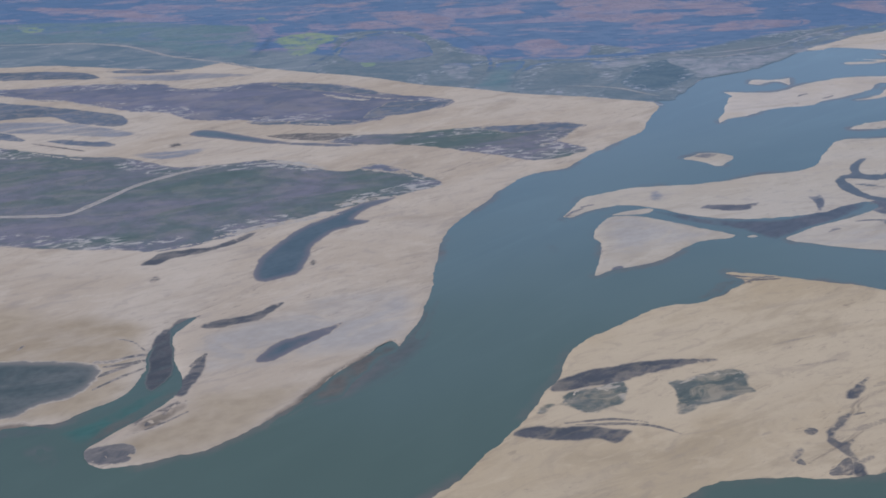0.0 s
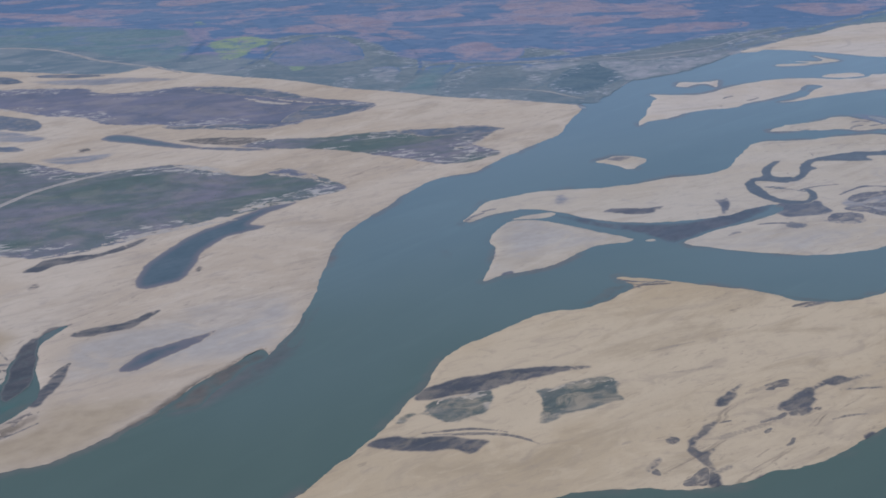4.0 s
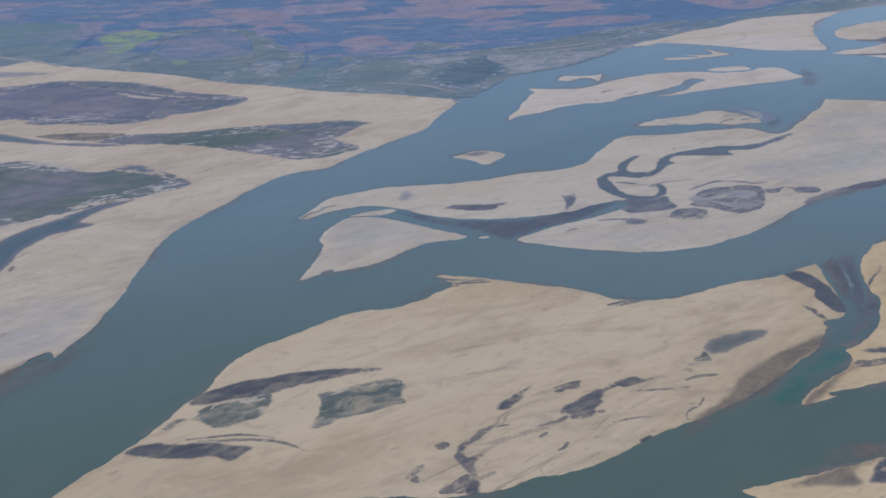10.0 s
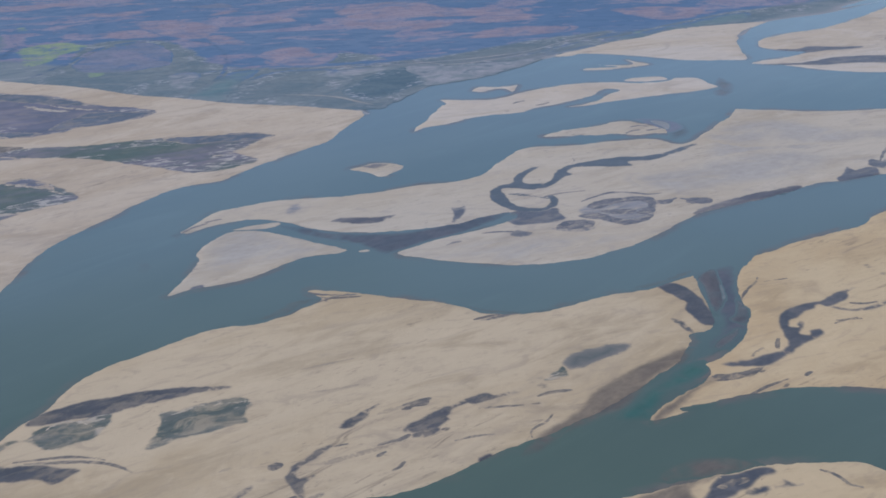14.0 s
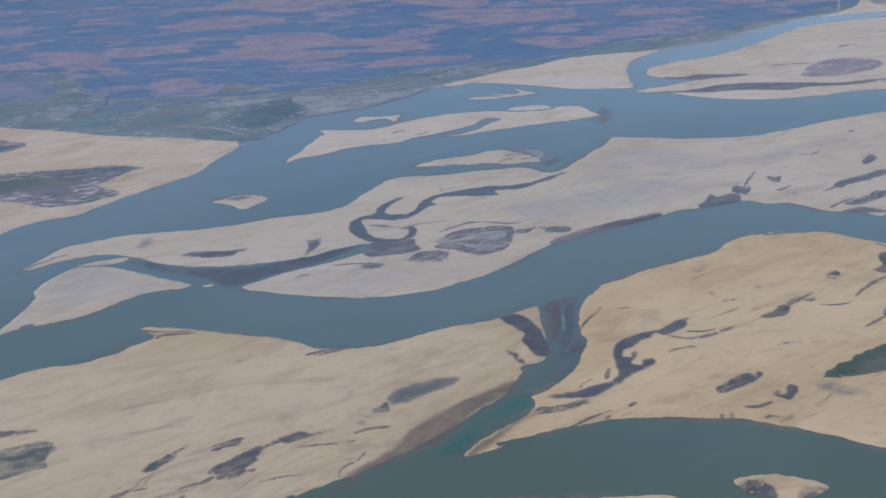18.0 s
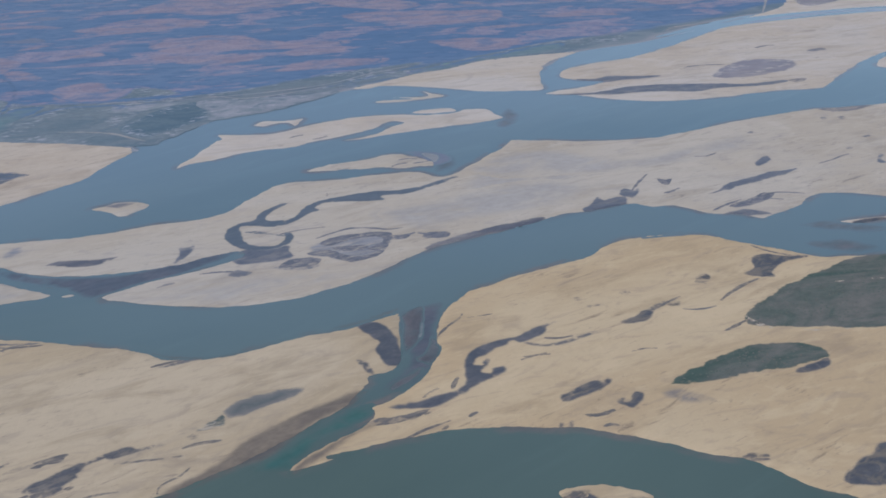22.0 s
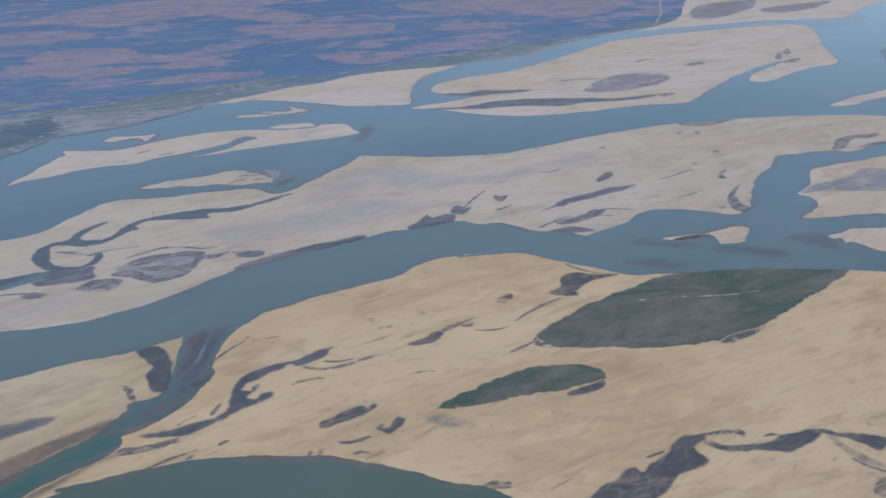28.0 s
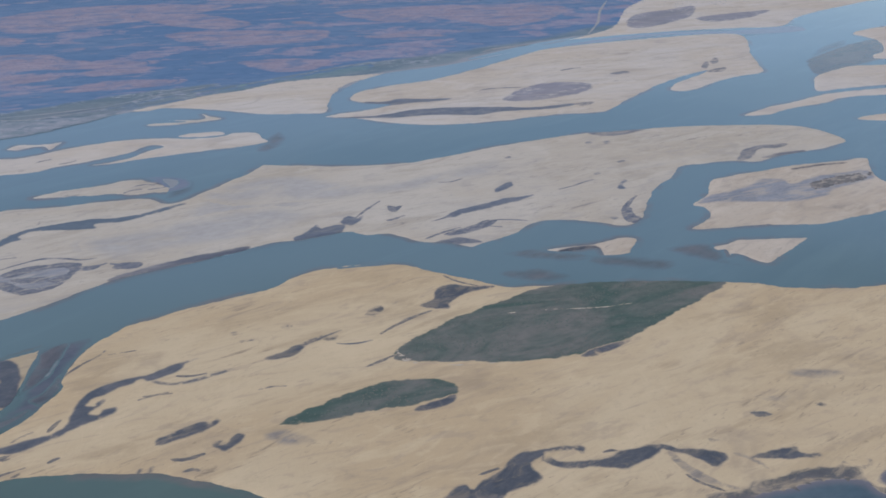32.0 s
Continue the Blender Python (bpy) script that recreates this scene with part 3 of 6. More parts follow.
def shallows(ring, parent, reach):
    """A belt of sandy shallow water along a shore, as a part of its bar."""
    at = np.array(parent.location[:2])
    rows = [(-2.0, 0.016, reach), (reach * 0.5, 0.02, reach * 0.5), (reach, 0.018, 0.0)]
    verts = [(x, y, z + 0.005 * noise.noise((0.37 * i, off, 2))) for off, z, _ in rows for i, (x, y) in enumerate(grown(ring, off) - at)]
    n = len(ring)
    faces = [(k * n + i, (k + 1) * n + i, (k + 1) * n + (i + 1) % n, k * n + (i + 1) % n) for k in (0, 1) for i in range(n)]
    mesh = bpy.data.meshes.new("shallow_belt")
    mesh.from_pydata(verts, [], faces)
    mesh.attributes.new("shore", "FLOAT", "POINT").data.foreach_set("value", [d for _, _, d in rows for _ in range(n)])
    mesh.materials.append(cover("sandy_shallows", "water"))
    if mesh.polygons[0].normal.z < 0:
        mesh.flip_normals()
    ob = new("shallow_belt", mesh)
    ob.parent = parent
    return tagged(ob, "brownish sandy shallows")


def sandbar(key, label, sand, points, rough=1.6, belt=14.0):
    ring = ragged(spline(points), rough * 1.9)
    ob = sheet("sandbar", ring, SAND[sand], None, -0.25, 0.7, 7.0, 16.0)
    shallows(ring[::2], ob, belt)
    LAND[key], BED[key], RING[key] = ob, sand, ring
    return tagged(ob, label, "sandbar", "sandbars in the river")


def patch(key, name, kind, points, label="", width=0.0, rough=3.2, slope=4.0, level=0.722):
    ring = ribbon(points, width) if width else spline(points)
    ring = ragged(ring, rough if not width else min(rough, width * 0.12))
    ring = grown(ring, 3.2 if kind == "fresh_mud" else 2.6 if kind == "wet_creek" else 1.2 if kind in ("silt_streak", "bare_sand", "damp_streak") else 2.5 if kind in ("wet_mud", "soft_silt", "damp_sand") else 2.0 if kind == "slate_mud" else 1.2)
    level += 0.0018 * len(LAND[key].children) + (0.07 if kind == "bare_sand" else 0.0)
    home = LAND[key]
    if kind == "bare_sand":
        middle = ring.mean(0)[None]
        home = next((o for q, o in reversed(SCRUBS) if inside(middle, q)[0]), home)
    ob = sheet(name, ring, cover(kind, BED[key]), home, level - 0.006 if kind == "beaten_track" else LOW[BED[key] == "plain"], level, 2.4 if kind == "wet_creek" else min(slope, 3.0 if width else slope), 4.5 if kind == "wet_creek" else 9.0, 0.0, RING.get(key))
    return tagged(ob, label)


SCRUBS = []


def scrub(key, label, kind, leaves, points, gap, size, keep):
    ring = ragged(spline(points), 4.0)
    rise = 0.0015 * len(SCRUBS)
    ob = tagged(sheet("scrub", ring, cover(kind, BED[key]), None, 0.715 + rise, 0.74 + rise, 4.0, 12.0, 0.0, RING.get(key)), label, "scrubland", "scrub on the sandbars")
    SCRUBS.append((ring, ob))
    if keep:
        clumps("bushes", ring, leaves, ob, gap, size, len(ring), keep=keep, tall=0.5, within=RING.get(key))
    return ob


SHOALS = []


def shoal(name, kind, points, label):
    """A patch of shallow water, just on the river's surface."""
    ring = ragged(spline(points), 3.0)
    rise = 0.003 * len(SHOALS)
    SHOALS.append(name)
    return tagged(sheet(name, ring, cover(kind, "water"), None, 0.025 + rise, 0.026 + rise, 6.0, 12.0), label, "shallow water", "", "structure")


FIELDS = []


def field(label, kind, points, rough=5.0):
    ring = ragged(spline(points), rough)
    rise = 0.0006 * len(FIELDS)
    FIELDS.append((ring.min(0), ring.max(0)))
    return tagged(sheet("field", ring, cover(kind, "plain"), None, 0.505 + rise, 0.51 + rise, 6.0, 22.0), label, "field", "fields of the plain")


# ---- ground and river ----
def wide(name, material, z, label, gap=400):
    xs, ys = np.arange(-5000, 5601, gap), np.arange(-1500, 6501, gap)
    verts = [(x, y, z) for y in ys for x in xs]
    n = len(xs)
    mesh = bpy.data.meshes.new(name)
    mesh.from_pydata(verts, [], [(j * n + i, j * n + i + 1, (j + 1) * n + i + 1, (j + 1) * n + i) for j in range(len(ys) - 1) for i in range(n - 1)])
    mesh.materials.append(material)
    return tagged(new(name, mesh), label, "", "", "structure")


wide("ground", SAND["bank_sand"], -2.5, "sandy river bed under the water")
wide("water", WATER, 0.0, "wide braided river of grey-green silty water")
PLAIN = [(-1294, 1975), (-1169, 2201), (-772, 2186), (-466, 2157), (-42, 1995), (172, 1920), (425, 1869), (428, 1904), (477, 1934), (511, 1982), (553, 2036), (614, 2094), (677, 2138), (755, 2182), (837, 2233), (865, 2265), (1001, 2287), (1121, 2308), (1276, 2346), (1359, 2454), (1432, 2509), (1564, 2557), (1678, 2625), (1802, 2705), (1641, 2625), (1769, 2725), (1866, 2793), (1979, 2847), (2133, 2906), (2339, 2942), (2521, 2948), (2669, 2952), (2792, 3080), (3131, 3290), (3587, 3525), (5200, 4000), (5200, 6500), (-5000, 6500), (-5000, 2500)]
BED["plain"] = "plain"
land_ring = ragged(spline(PLAIN), 2.0)
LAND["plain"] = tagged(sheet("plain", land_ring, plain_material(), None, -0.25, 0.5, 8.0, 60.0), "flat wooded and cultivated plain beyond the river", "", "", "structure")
field("grey-green pasture with pale tracks beside the river", "belt_grass", [(-263, 2116), (-255, 2297), (-245, 2495), (-105, 2537), (9, 2434), (98, 2280), (236, 2228), (414, 2219), (607, 2228), (832, 2335), (1003, 2436), (1159, 2477), (1126, 2400), (867, 2280), (765, 2203), (630, 2125), (535, 2032), (437, 1903), (304, 1908), (173, 1938), (-42, 2014)])
field("grey-green pasture with pale tracks beside the river", "belt_grass", [(-64, 2119), (29, 2186), (155, 2239), (299, 2229), (464, 2247), (610, 2294), (792, 2394), (1001, 2470), (991, 2397), (835, 2275), (682, 2159), (589, 2088), (486, 1942), (442, 1900), (234, 1947), (-33, 2019)])
field("grey-green pasture with pale tracks beside the river", "belt_grass", [(466, 2208), (622, 2220), (769, 2267), (937, 2389), (1110, 2481), (1350, 2627), (1569, 2684), (1551, 2603), (1332, 2501), (1158, 2403), (1000, 2335), (853, 2262), (681, 2115), (562, 2049)])
field("smooth grey-green crop field on the plain", "green_crop", [(-1289, 2694), (-870, 2710), (-662, 2661), (-473, 2602), (-427, 2374), (-491, 2296), (-641, 2376), (-770, 2452), (-1216, 2521)])
field("bright yellow-green mustard field on the plain", "mustard_bloom", [(-406, 2457), (-361, 2519), (-305, 2530), (-241, 2484), (-271, 2400), (-303, 2311), (-330, 2285), (-360, 2347)], 9.0)
field("bright yellow-green mustard field on the plain", "mustard_bloom", [(-184, 2256), (-159, 2263), (-134, 2232), (-143, 2196), (-171, 2203)], 9.0)
field("bright yellow-green mustard field on the plain", "mustard_bloom", [(-1123, 2688), (-1068, 2669), (-1010, 2638), (-1041, 2600), (-1084, 2611)], 9.0)
field("bright yellow-green mustard field on the plain", "mustard_bloom", [(-488, 2678), (-472, 2709), (-442, 2673), (-463, 2650)], 9.0)
field("bright yellow-green mustard field on the plain", "mustard_bloom", [(1043, 2431), (1070, 2450), (1088, 2430), (1060, 2406)], 9.0)
field("dull lilac-grey fallow field on the plain", "fallow_soil", [(-232, 2304), (-223, 2395), (-173, 2471), (-97, 2490), (-30, 2401), (-9, 2296), (-45, 2256), (-121, 2226), (-199, 2243)])
field("pale sandy strip along the far bank", "sandy_soil", [(4, 2195), (32, 2216), (65, 2208), (76, 2170), (66, 2114), (87, 2083), (29, 2088), (11, 2141)])
field("smooth grey-green crop field on the plain", "green_crop", [(72, 2023), (115, 2158), (146, 2209), (199, 2213), (165, 2096), (149, 1989)])
field("grey-green pasture with pale tracks beside the river", "belt_grass", [(153, 1996), (184, 2138), (246, 2199), (383, 2185), (389, 2075), (324, 1962), (232, 1959)])
field("dark grove on the plain, painted haze-blue", "grove_floor", [(378, 2015), (412, 2103), (463, 2177), (515, 2190), (549, 2081), (501, 2012), (436, 1952)])
field("pale sandy strip along the far bank", "sandy_soil", [(538, 2073), (594, 2128), (649, 2150), (772, 2226), (847, 2292), (789, 2200), (651, 2114), (564, 2054)])
field("pale sandy strip along the far bank", "sandy_soil", [(507, 2201), (626, 2197), (772, 2229), (855, 2281), (781, 2187), (682, 2102), (577, 2054), (531, 2101)])
field("smooth grey-green crop field on the plain", "green_crop", [(960, 2374), (1054, 2423), (1254, 2553), (1382, 2607), (1370, 2531), (1245, 2468), (1106, 2407), (987, 2343)])
field("pale sandy strip along the far bank", "sandy_soil", [(327, 2146), (386, 2203), (474, 2204), (527, 2213), (455, 2169), (386, 2131)])
field("bare pinkish-brown harvested field among dark trees", "pinkish_soil", [(-268, 2597), (-197, 2632), (-108, 2647), (-51, 2573), (-105, 2537), (-191, 2541)])
field("bare pinkish-brown harvested field among dark trees", "pinkish_soil", [(-1229, 2929), (-1051, 2893), (-858, 2835), (-752, 2748), (-846, 2733), (-1062, 2832), (-1170, 2865)])
field("bare pinkish-brown harvested field among dark trees", "pinkish_soil", [(-369, 2846), (-195, 2868), (-207, 2805), (-332, 2799)])
field("bare pinkish-brown harvested field among dark trees", "pinkish_soil", [(19, 2565), (81, 2540), (137, 2465), (105, 2435), (37, 2487)])
field("bare pinkish-brown harvested field among dark trees", "pinkish_soil", [(180, 2363), (255, 2413), (314, 2338), (333, 2261), (237, 2233), (199, 2246), (185, 2311)])
field("grey-green pasture with pale tracks beside the river", "belt_grass", [(275, 2287), (355, 2344), (430, 2316), (470, 2262), (366, 2239), (277, 2248)])
field("bare pinkish-brown harvested field among dark trees", "pinkish_soil", [(343, 2685), (486, 2641), (627, 2587), (538, 2530), (414, 2556), (349, 2619)])
field("bare pinkish-brown harvested field among dark trees", "pinkish_soil", [(646, 2454), (751, 2524), (926, 2527), (918, 2463), (795, 2431), (668, 2423)])
field("bare pinkish-brown harvested field among dark trees", "pinkish_soil", [(343, 2822), (584, 2764), (845, 2746), (812, 2681), (567, 2678), (351, 2758)])
field("bare pinkish-brown harvested field among dark trees", "pinkish_soil", [(668, 2462), (787, 2521), (910, 2491), (844, 2442), (708, 2433)])
field("bare pinkish-brown harvested field among dark trees", "pinkish_soil", [(669, 2639), (822, 2682), (829, 2602), (709, 2576)])
field("bare pinkish-brown harvested field among dark trees", "pinkish_soil", [(200, 3250), (293, 3462), (465, 3612), (702, 3646), (1024, 3582), (842, 3376), (644, 3257), (490, 3168), (320, 3227)])
field("bare pinkish-brown harvested field among dark trees", "pinkish_soil", [(844, 3074), (949, 3115), (1081, 3099), (1298, 3093), (1284, 2939), (1134, 2887), (1011, 2926), (870, 2993)])
field("bare pinkish-brown harvested field among dark trees", "pinkish_soil", [(173, 3110), (270, 3158), (448, 3099), (440, 2987), (299, 3022)])
field("bare pinkish-brown harvested field among dark trees", "pinkish_soil", [(324, 2765), (388, 2863), (532, 2872), (659, 2777), (816, 2747), (809, 2662), (670, 2662), (533, 2668), (401, 2655), (348, 2715)])
field("bare pinkish-brown harvested field among dark trees", "pinkish_soil", [(397, 2596), (496, 2644), (631, 2618), (628, 2559), (516, 2522), (436, 2542)])
field("bare pinkish-brown harvested field among dark trees", "pinkish_soil", [(640, 2438), (749, 2536), (912, 2524), (884, 2454), (756, 2433), (682, 2420)])
field("bare pinkish-brown harvested field among dark trees", "pinkish_soil", [(1054, 2696), (1183, 2714), (1299, 2664), (1227, 2558), (1142, 2555), (1076, 2625)])
field("bare pinkish-brown harvested field among dark trees", "pinkish_soil", [(1349, 3404), (1739, 3464), (2110, 3390), (2022, 3166), (1822, 3048), (1680, 3192), (1473, 3192)])
field("bare pinkish-brown harvested field among dark trees", "pinkish_soil", [(708, 3423), (894, 3450), (1086, 3248), (1015, 3148), (847, 3217)])
field("bare pinkish-brown harvested field among dark trees", "pinkish_soil", [(76, 3024), (227, 3077), (376, 3031), (351, 2955), (183, 2941)])
field("bare pinkish-brown harvested field among dark trees", "pinkish_soil", [(835, 3113), (1093, 3134), (1263, 3027), (1085, 2958), (893, 2996)])
field("bare pinkish-brown harvested field among dark trees", "pinkish_soil", [(-193, 2719), (-84, 2731), (47, 2644), (22, 2514), (-97, 2569)])
field("bare pinkish-brown harvested field among dark trees", "pinkish_soil", [(171, 2346), (288, 2301), (358, 2338), (333, 2237), (238, 2239)])


# ---- smaller fields and woods of the plain ----
def far_line(x):
    """How far back the built-up part of the plain begins."""
    return max(2150 + 0.42 * x, 2040 - 0.37 * x)


rng = np.random.default_rng(5)
made = 0
for _ in range(900):
    x = rng.uniform(-1500, 3600)
    y = far_line(x) + 120 + 1700 * rng.uniform(0, 1) ** 0.9
    long, deep = rng.uniform(40, 150), rng.uniform(16, 55)
    turn = rng.normal(0.1, 0.2)
    a = np.linspace(0, 2 * np.pi, 9)[:-1]
    r = rng.uniform(0.55, 1.25, 8)
    blob = np.stack([np.cos(a) * long * r, np.sin(a) * deep * r], 1)
    blob = blob @ np.array([[math.cos(turn), math.sin(turn)], [-math.sin(turn), math.cos(turn)]]) + (x, y)
    low, high = blob.min(0) - 8, blob.max(0) + 8
    if made >= 230 or any((low < b).all() and (high > a).all() for a, b in FIELDS):
        continue
    made += 1
    field("small bare pinkish-brown field among dark trees", "pinkish_soil" if rng.uniform() < 0.75 else "fallow_soil", blob.tolist(), 7.0)
for k in range(10):
    x = -1400 + 500 * k
    ring = np.array([(x, far_line(x) + 60), (x + 500, far_line(x + 500) + 60), (x + 500, far_line(x + 500) + 1700), (x, far_line(x) + 1700)], float)
    base = new("woodland")
    base.location = (x, far_line(x), 0)
    tagged(base, "scattered dark trees between the fields, painted haze-blue", "woodland", "", "stuff")
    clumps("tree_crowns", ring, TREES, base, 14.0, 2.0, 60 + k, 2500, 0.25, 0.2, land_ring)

sandbar("west_bank", "broad tan sand flat along the river's bank, with scrub and pools", "bank_sand", [(-495, 847), (-466, 862), (-433, 869), (-405, 874), (-382, 896), (-355, 919), (-344, 946), (-342, 980), (-346, 1014), (-338, 1042), (-331, 1071), (-311, 1091), (-323, 1068), (-329, 1042), (-315, 991), (-296, 943), (-302, 916), (-322, 886), (-347, 857), (-367, 829), (-364, 814), (-344, 797), (-313, 797), (-278, 810), (-240, 821), (-210, 846), (-180, 876), (-151, 909), (-121, 957), (-91, 989), (-66, 1021), (-55, 1008), (-46, 1027), (-27, 1079), (-15, 1144), (-10, 1200), (-6, 1250), (4, 1305), (14, 1337), (40, 1381), (70, 1426), (98, 1476), (138, 1523), (169, 1543)] + [(209, 1558), (236, 1590), (274, 1633), (334, 1694), (366, 1721), (393, 1791), (430, 1886), (373, 1916), (298, 1945), (176, 1975), (63, 2024), (-43, 2062), (-154, 2127), (-268, 2168), (-415, 2227), (-487, 2272), (-567, 2224), (-672, 2234), (-796, 2265), (-907, 2285), (-1008, 2276), (-1201, 2272), (-1113, 1650), (-783, 1002)])
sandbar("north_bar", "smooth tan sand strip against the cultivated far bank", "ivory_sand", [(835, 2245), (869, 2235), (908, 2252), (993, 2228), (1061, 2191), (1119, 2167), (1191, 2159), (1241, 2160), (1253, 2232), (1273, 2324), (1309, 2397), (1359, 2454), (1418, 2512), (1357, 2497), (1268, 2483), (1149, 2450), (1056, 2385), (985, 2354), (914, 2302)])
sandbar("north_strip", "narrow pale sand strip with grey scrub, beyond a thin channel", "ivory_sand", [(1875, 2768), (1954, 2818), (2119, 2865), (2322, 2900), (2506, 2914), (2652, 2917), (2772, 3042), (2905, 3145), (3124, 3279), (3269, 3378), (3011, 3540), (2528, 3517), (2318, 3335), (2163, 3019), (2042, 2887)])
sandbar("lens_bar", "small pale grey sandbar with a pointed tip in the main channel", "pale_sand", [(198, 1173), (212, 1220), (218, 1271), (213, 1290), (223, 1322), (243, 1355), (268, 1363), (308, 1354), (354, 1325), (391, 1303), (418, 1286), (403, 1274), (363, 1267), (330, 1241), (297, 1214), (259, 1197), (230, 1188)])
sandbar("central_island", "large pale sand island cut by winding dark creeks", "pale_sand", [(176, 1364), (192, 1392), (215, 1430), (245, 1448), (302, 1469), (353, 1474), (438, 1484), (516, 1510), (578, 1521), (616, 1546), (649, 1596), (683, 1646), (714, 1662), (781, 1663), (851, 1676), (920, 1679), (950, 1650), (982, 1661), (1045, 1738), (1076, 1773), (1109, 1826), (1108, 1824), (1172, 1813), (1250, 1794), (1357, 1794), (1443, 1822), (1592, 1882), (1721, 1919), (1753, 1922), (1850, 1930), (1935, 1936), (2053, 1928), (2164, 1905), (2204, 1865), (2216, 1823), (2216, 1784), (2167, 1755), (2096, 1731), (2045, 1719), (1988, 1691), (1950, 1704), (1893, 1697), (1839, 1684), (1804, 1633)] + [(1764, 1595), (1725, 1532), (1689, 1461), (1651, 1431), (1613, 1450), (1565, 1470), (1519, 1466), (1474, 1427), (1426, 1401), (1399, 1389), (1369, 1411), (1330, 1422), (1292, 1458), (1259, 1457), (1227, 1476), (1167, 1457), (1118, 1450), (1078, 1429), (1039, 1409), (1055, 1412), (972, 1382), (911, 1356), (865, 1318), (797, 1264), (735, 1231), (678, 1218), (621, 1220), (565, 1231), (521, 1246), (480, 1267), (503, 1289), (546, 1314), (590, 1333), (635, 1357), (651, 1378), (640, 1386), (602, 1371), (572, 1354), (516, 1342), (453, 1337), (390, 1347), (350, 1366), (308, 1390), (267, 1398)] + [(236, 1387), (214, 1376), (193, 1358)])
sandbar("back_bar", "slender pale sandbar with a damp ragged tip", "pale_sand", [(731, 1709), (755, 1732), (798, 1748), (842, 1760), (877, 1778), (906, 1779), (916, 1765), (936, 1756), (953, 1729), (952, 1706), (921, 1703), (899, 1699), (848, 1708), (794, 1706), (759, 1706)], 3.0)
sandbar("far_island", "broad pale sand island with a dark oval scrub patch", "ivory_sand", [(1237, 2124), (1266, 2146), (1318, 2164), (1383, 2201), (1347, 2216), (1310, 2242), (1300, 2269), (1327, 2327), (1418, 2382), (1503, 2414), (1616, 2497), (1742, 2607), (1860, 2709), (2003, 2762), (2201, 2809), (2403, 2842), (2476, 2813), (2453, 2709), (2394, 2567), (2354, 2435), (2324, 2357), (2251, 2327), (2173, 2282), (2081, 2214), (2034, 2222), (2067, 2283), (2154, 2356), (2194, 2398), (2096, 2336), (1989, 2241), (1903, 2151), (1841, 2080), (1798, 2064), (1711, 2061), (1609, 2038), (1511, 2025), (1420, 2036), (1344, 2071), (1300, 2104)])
sandbar("pear_island", "pear-shaped tan sand island with grey scrub on top", "bank_sand", [(1741, 1402), (1773, 1429), (1794, 1455), (1797, 1485), (1785, 1503), (1826, 1542), (1862, 1608), (1916, 1630), (2038, 1663), (2132, 1673), (2196, 1679), (2162, 1603), (2161, 1542), (2209, 1519), (2177, 1441), (2111, 1432), (2066, 1421), (1996, 1401), (1941, 1386), (1855, 1399), (1790, 1396)])
sandbar("fish_bar", "small fish-shaped tan sandbar in the channel", "bank_sand", [(1502, 1361), (1545, 1370), (1588, 1374), (1628, 1389), (1649, 1379), (1630, 1345), (1617, 1328), (1581, 1326), (1578, 1354), (1530, 1350)])
sandbar("edge_bar", "thin pale sandbar in open water", "bank_sand", [(2321, 1930), (2395, 1957), (2492, 1945), (2460, 1897), (2363, 1905)])
sandbar("south_bar", "wide warm tan sandbar with mud streaks and scrub patches", "dun_sand", [(-50, 708), (-24, 736), (7, 765), (28, 794), (60, 835), (82, 866), (104, 909), (120, 934), (139, 983), (161, 1014), (206, 1045), (268, 1088), (323, 1098), (368, 1130), (386, 1148), (370, 1171), (403, 1172), (451, 1157), (517, 1134), (561, 1116), (583, 1099), (635, 1094), (677, 1105), (730, 1128), (792, 1144), (830, 1163), (852, 1170), (848, 1133), (845, 1076), (835, 1037), (812, 1027), (806, 1023), (805, 1013), (796, 997), (781, 975), (755, 949), (710, 911), (656, 871), (625, 854), (596, 840), (582, 835), (556, 820), (517, 794), (476, 777)] + [(446, 772), (417, 757), (374, 750), (322, 753), (285, 752), (257, 750), (237, 742), (216, 727), (202, 713), (100, 677), (1, 681)])
sandbar("tongue_bar", "huge warm tan sand flat with creeks and dark scrub islands", "warm_sand", [(719, 867), (751, 902), (788, 930), (805, 951), (804, 967), (828, 980), (858, 1011), (874, 1046), (888, 1077), (884, 1097), (900, 1160), (935, 1211), (978, 1238), (1021, 1259), (1065, 1276), (1119, 1300), (1155, 1334), (1211, 1353), (1269, 1353), (1208, 1346), (1287, 1347), (1330, 1320), (1398, 1267), (1425, 1250), (1489, 1246), (1562, 1243), (1638, 1233), (1711, 1217), (1746, 1207), (1791, 1185), (1849, 1174), (1919, 1172), (2032, 1177), (1948, 956), (1714, 650), (1311, 723), (1202, 767), (1161, 808), (1148, 822), (1114, 836), (1076, 862), (1025, 889), (983, 902), (895, 912)] + [(841, 903), (799, 895), (758, 886), (770, 881)])
sandbar("low_bar", "low tan sandbar with a dark muddy hollow", "warm_sand", [(625, 744), (662, 757), (700, 768), (744, 779), (783, 788), (816, 794), (891, 793), (915, 778), (938, 761), (957, 739), (864, 693), (684, 720)])
sandbar("islet", "small tan sand islet with muddy hollows", "warm_sand", [(959, 803), (976, 810), (1001, 812), (1019, 804), (1041, 793), (1044, 782), (1010, 769), (973, 780)])
sandbar("strip_bar", "small wet sand strip beside a larger pale bar", "pale_sand", [(248, 1364), (270, 1377), (295, 1385), (315, 1388), (320, 1376), (301, 1365), (278, 1363)], 0.8, 8.0)
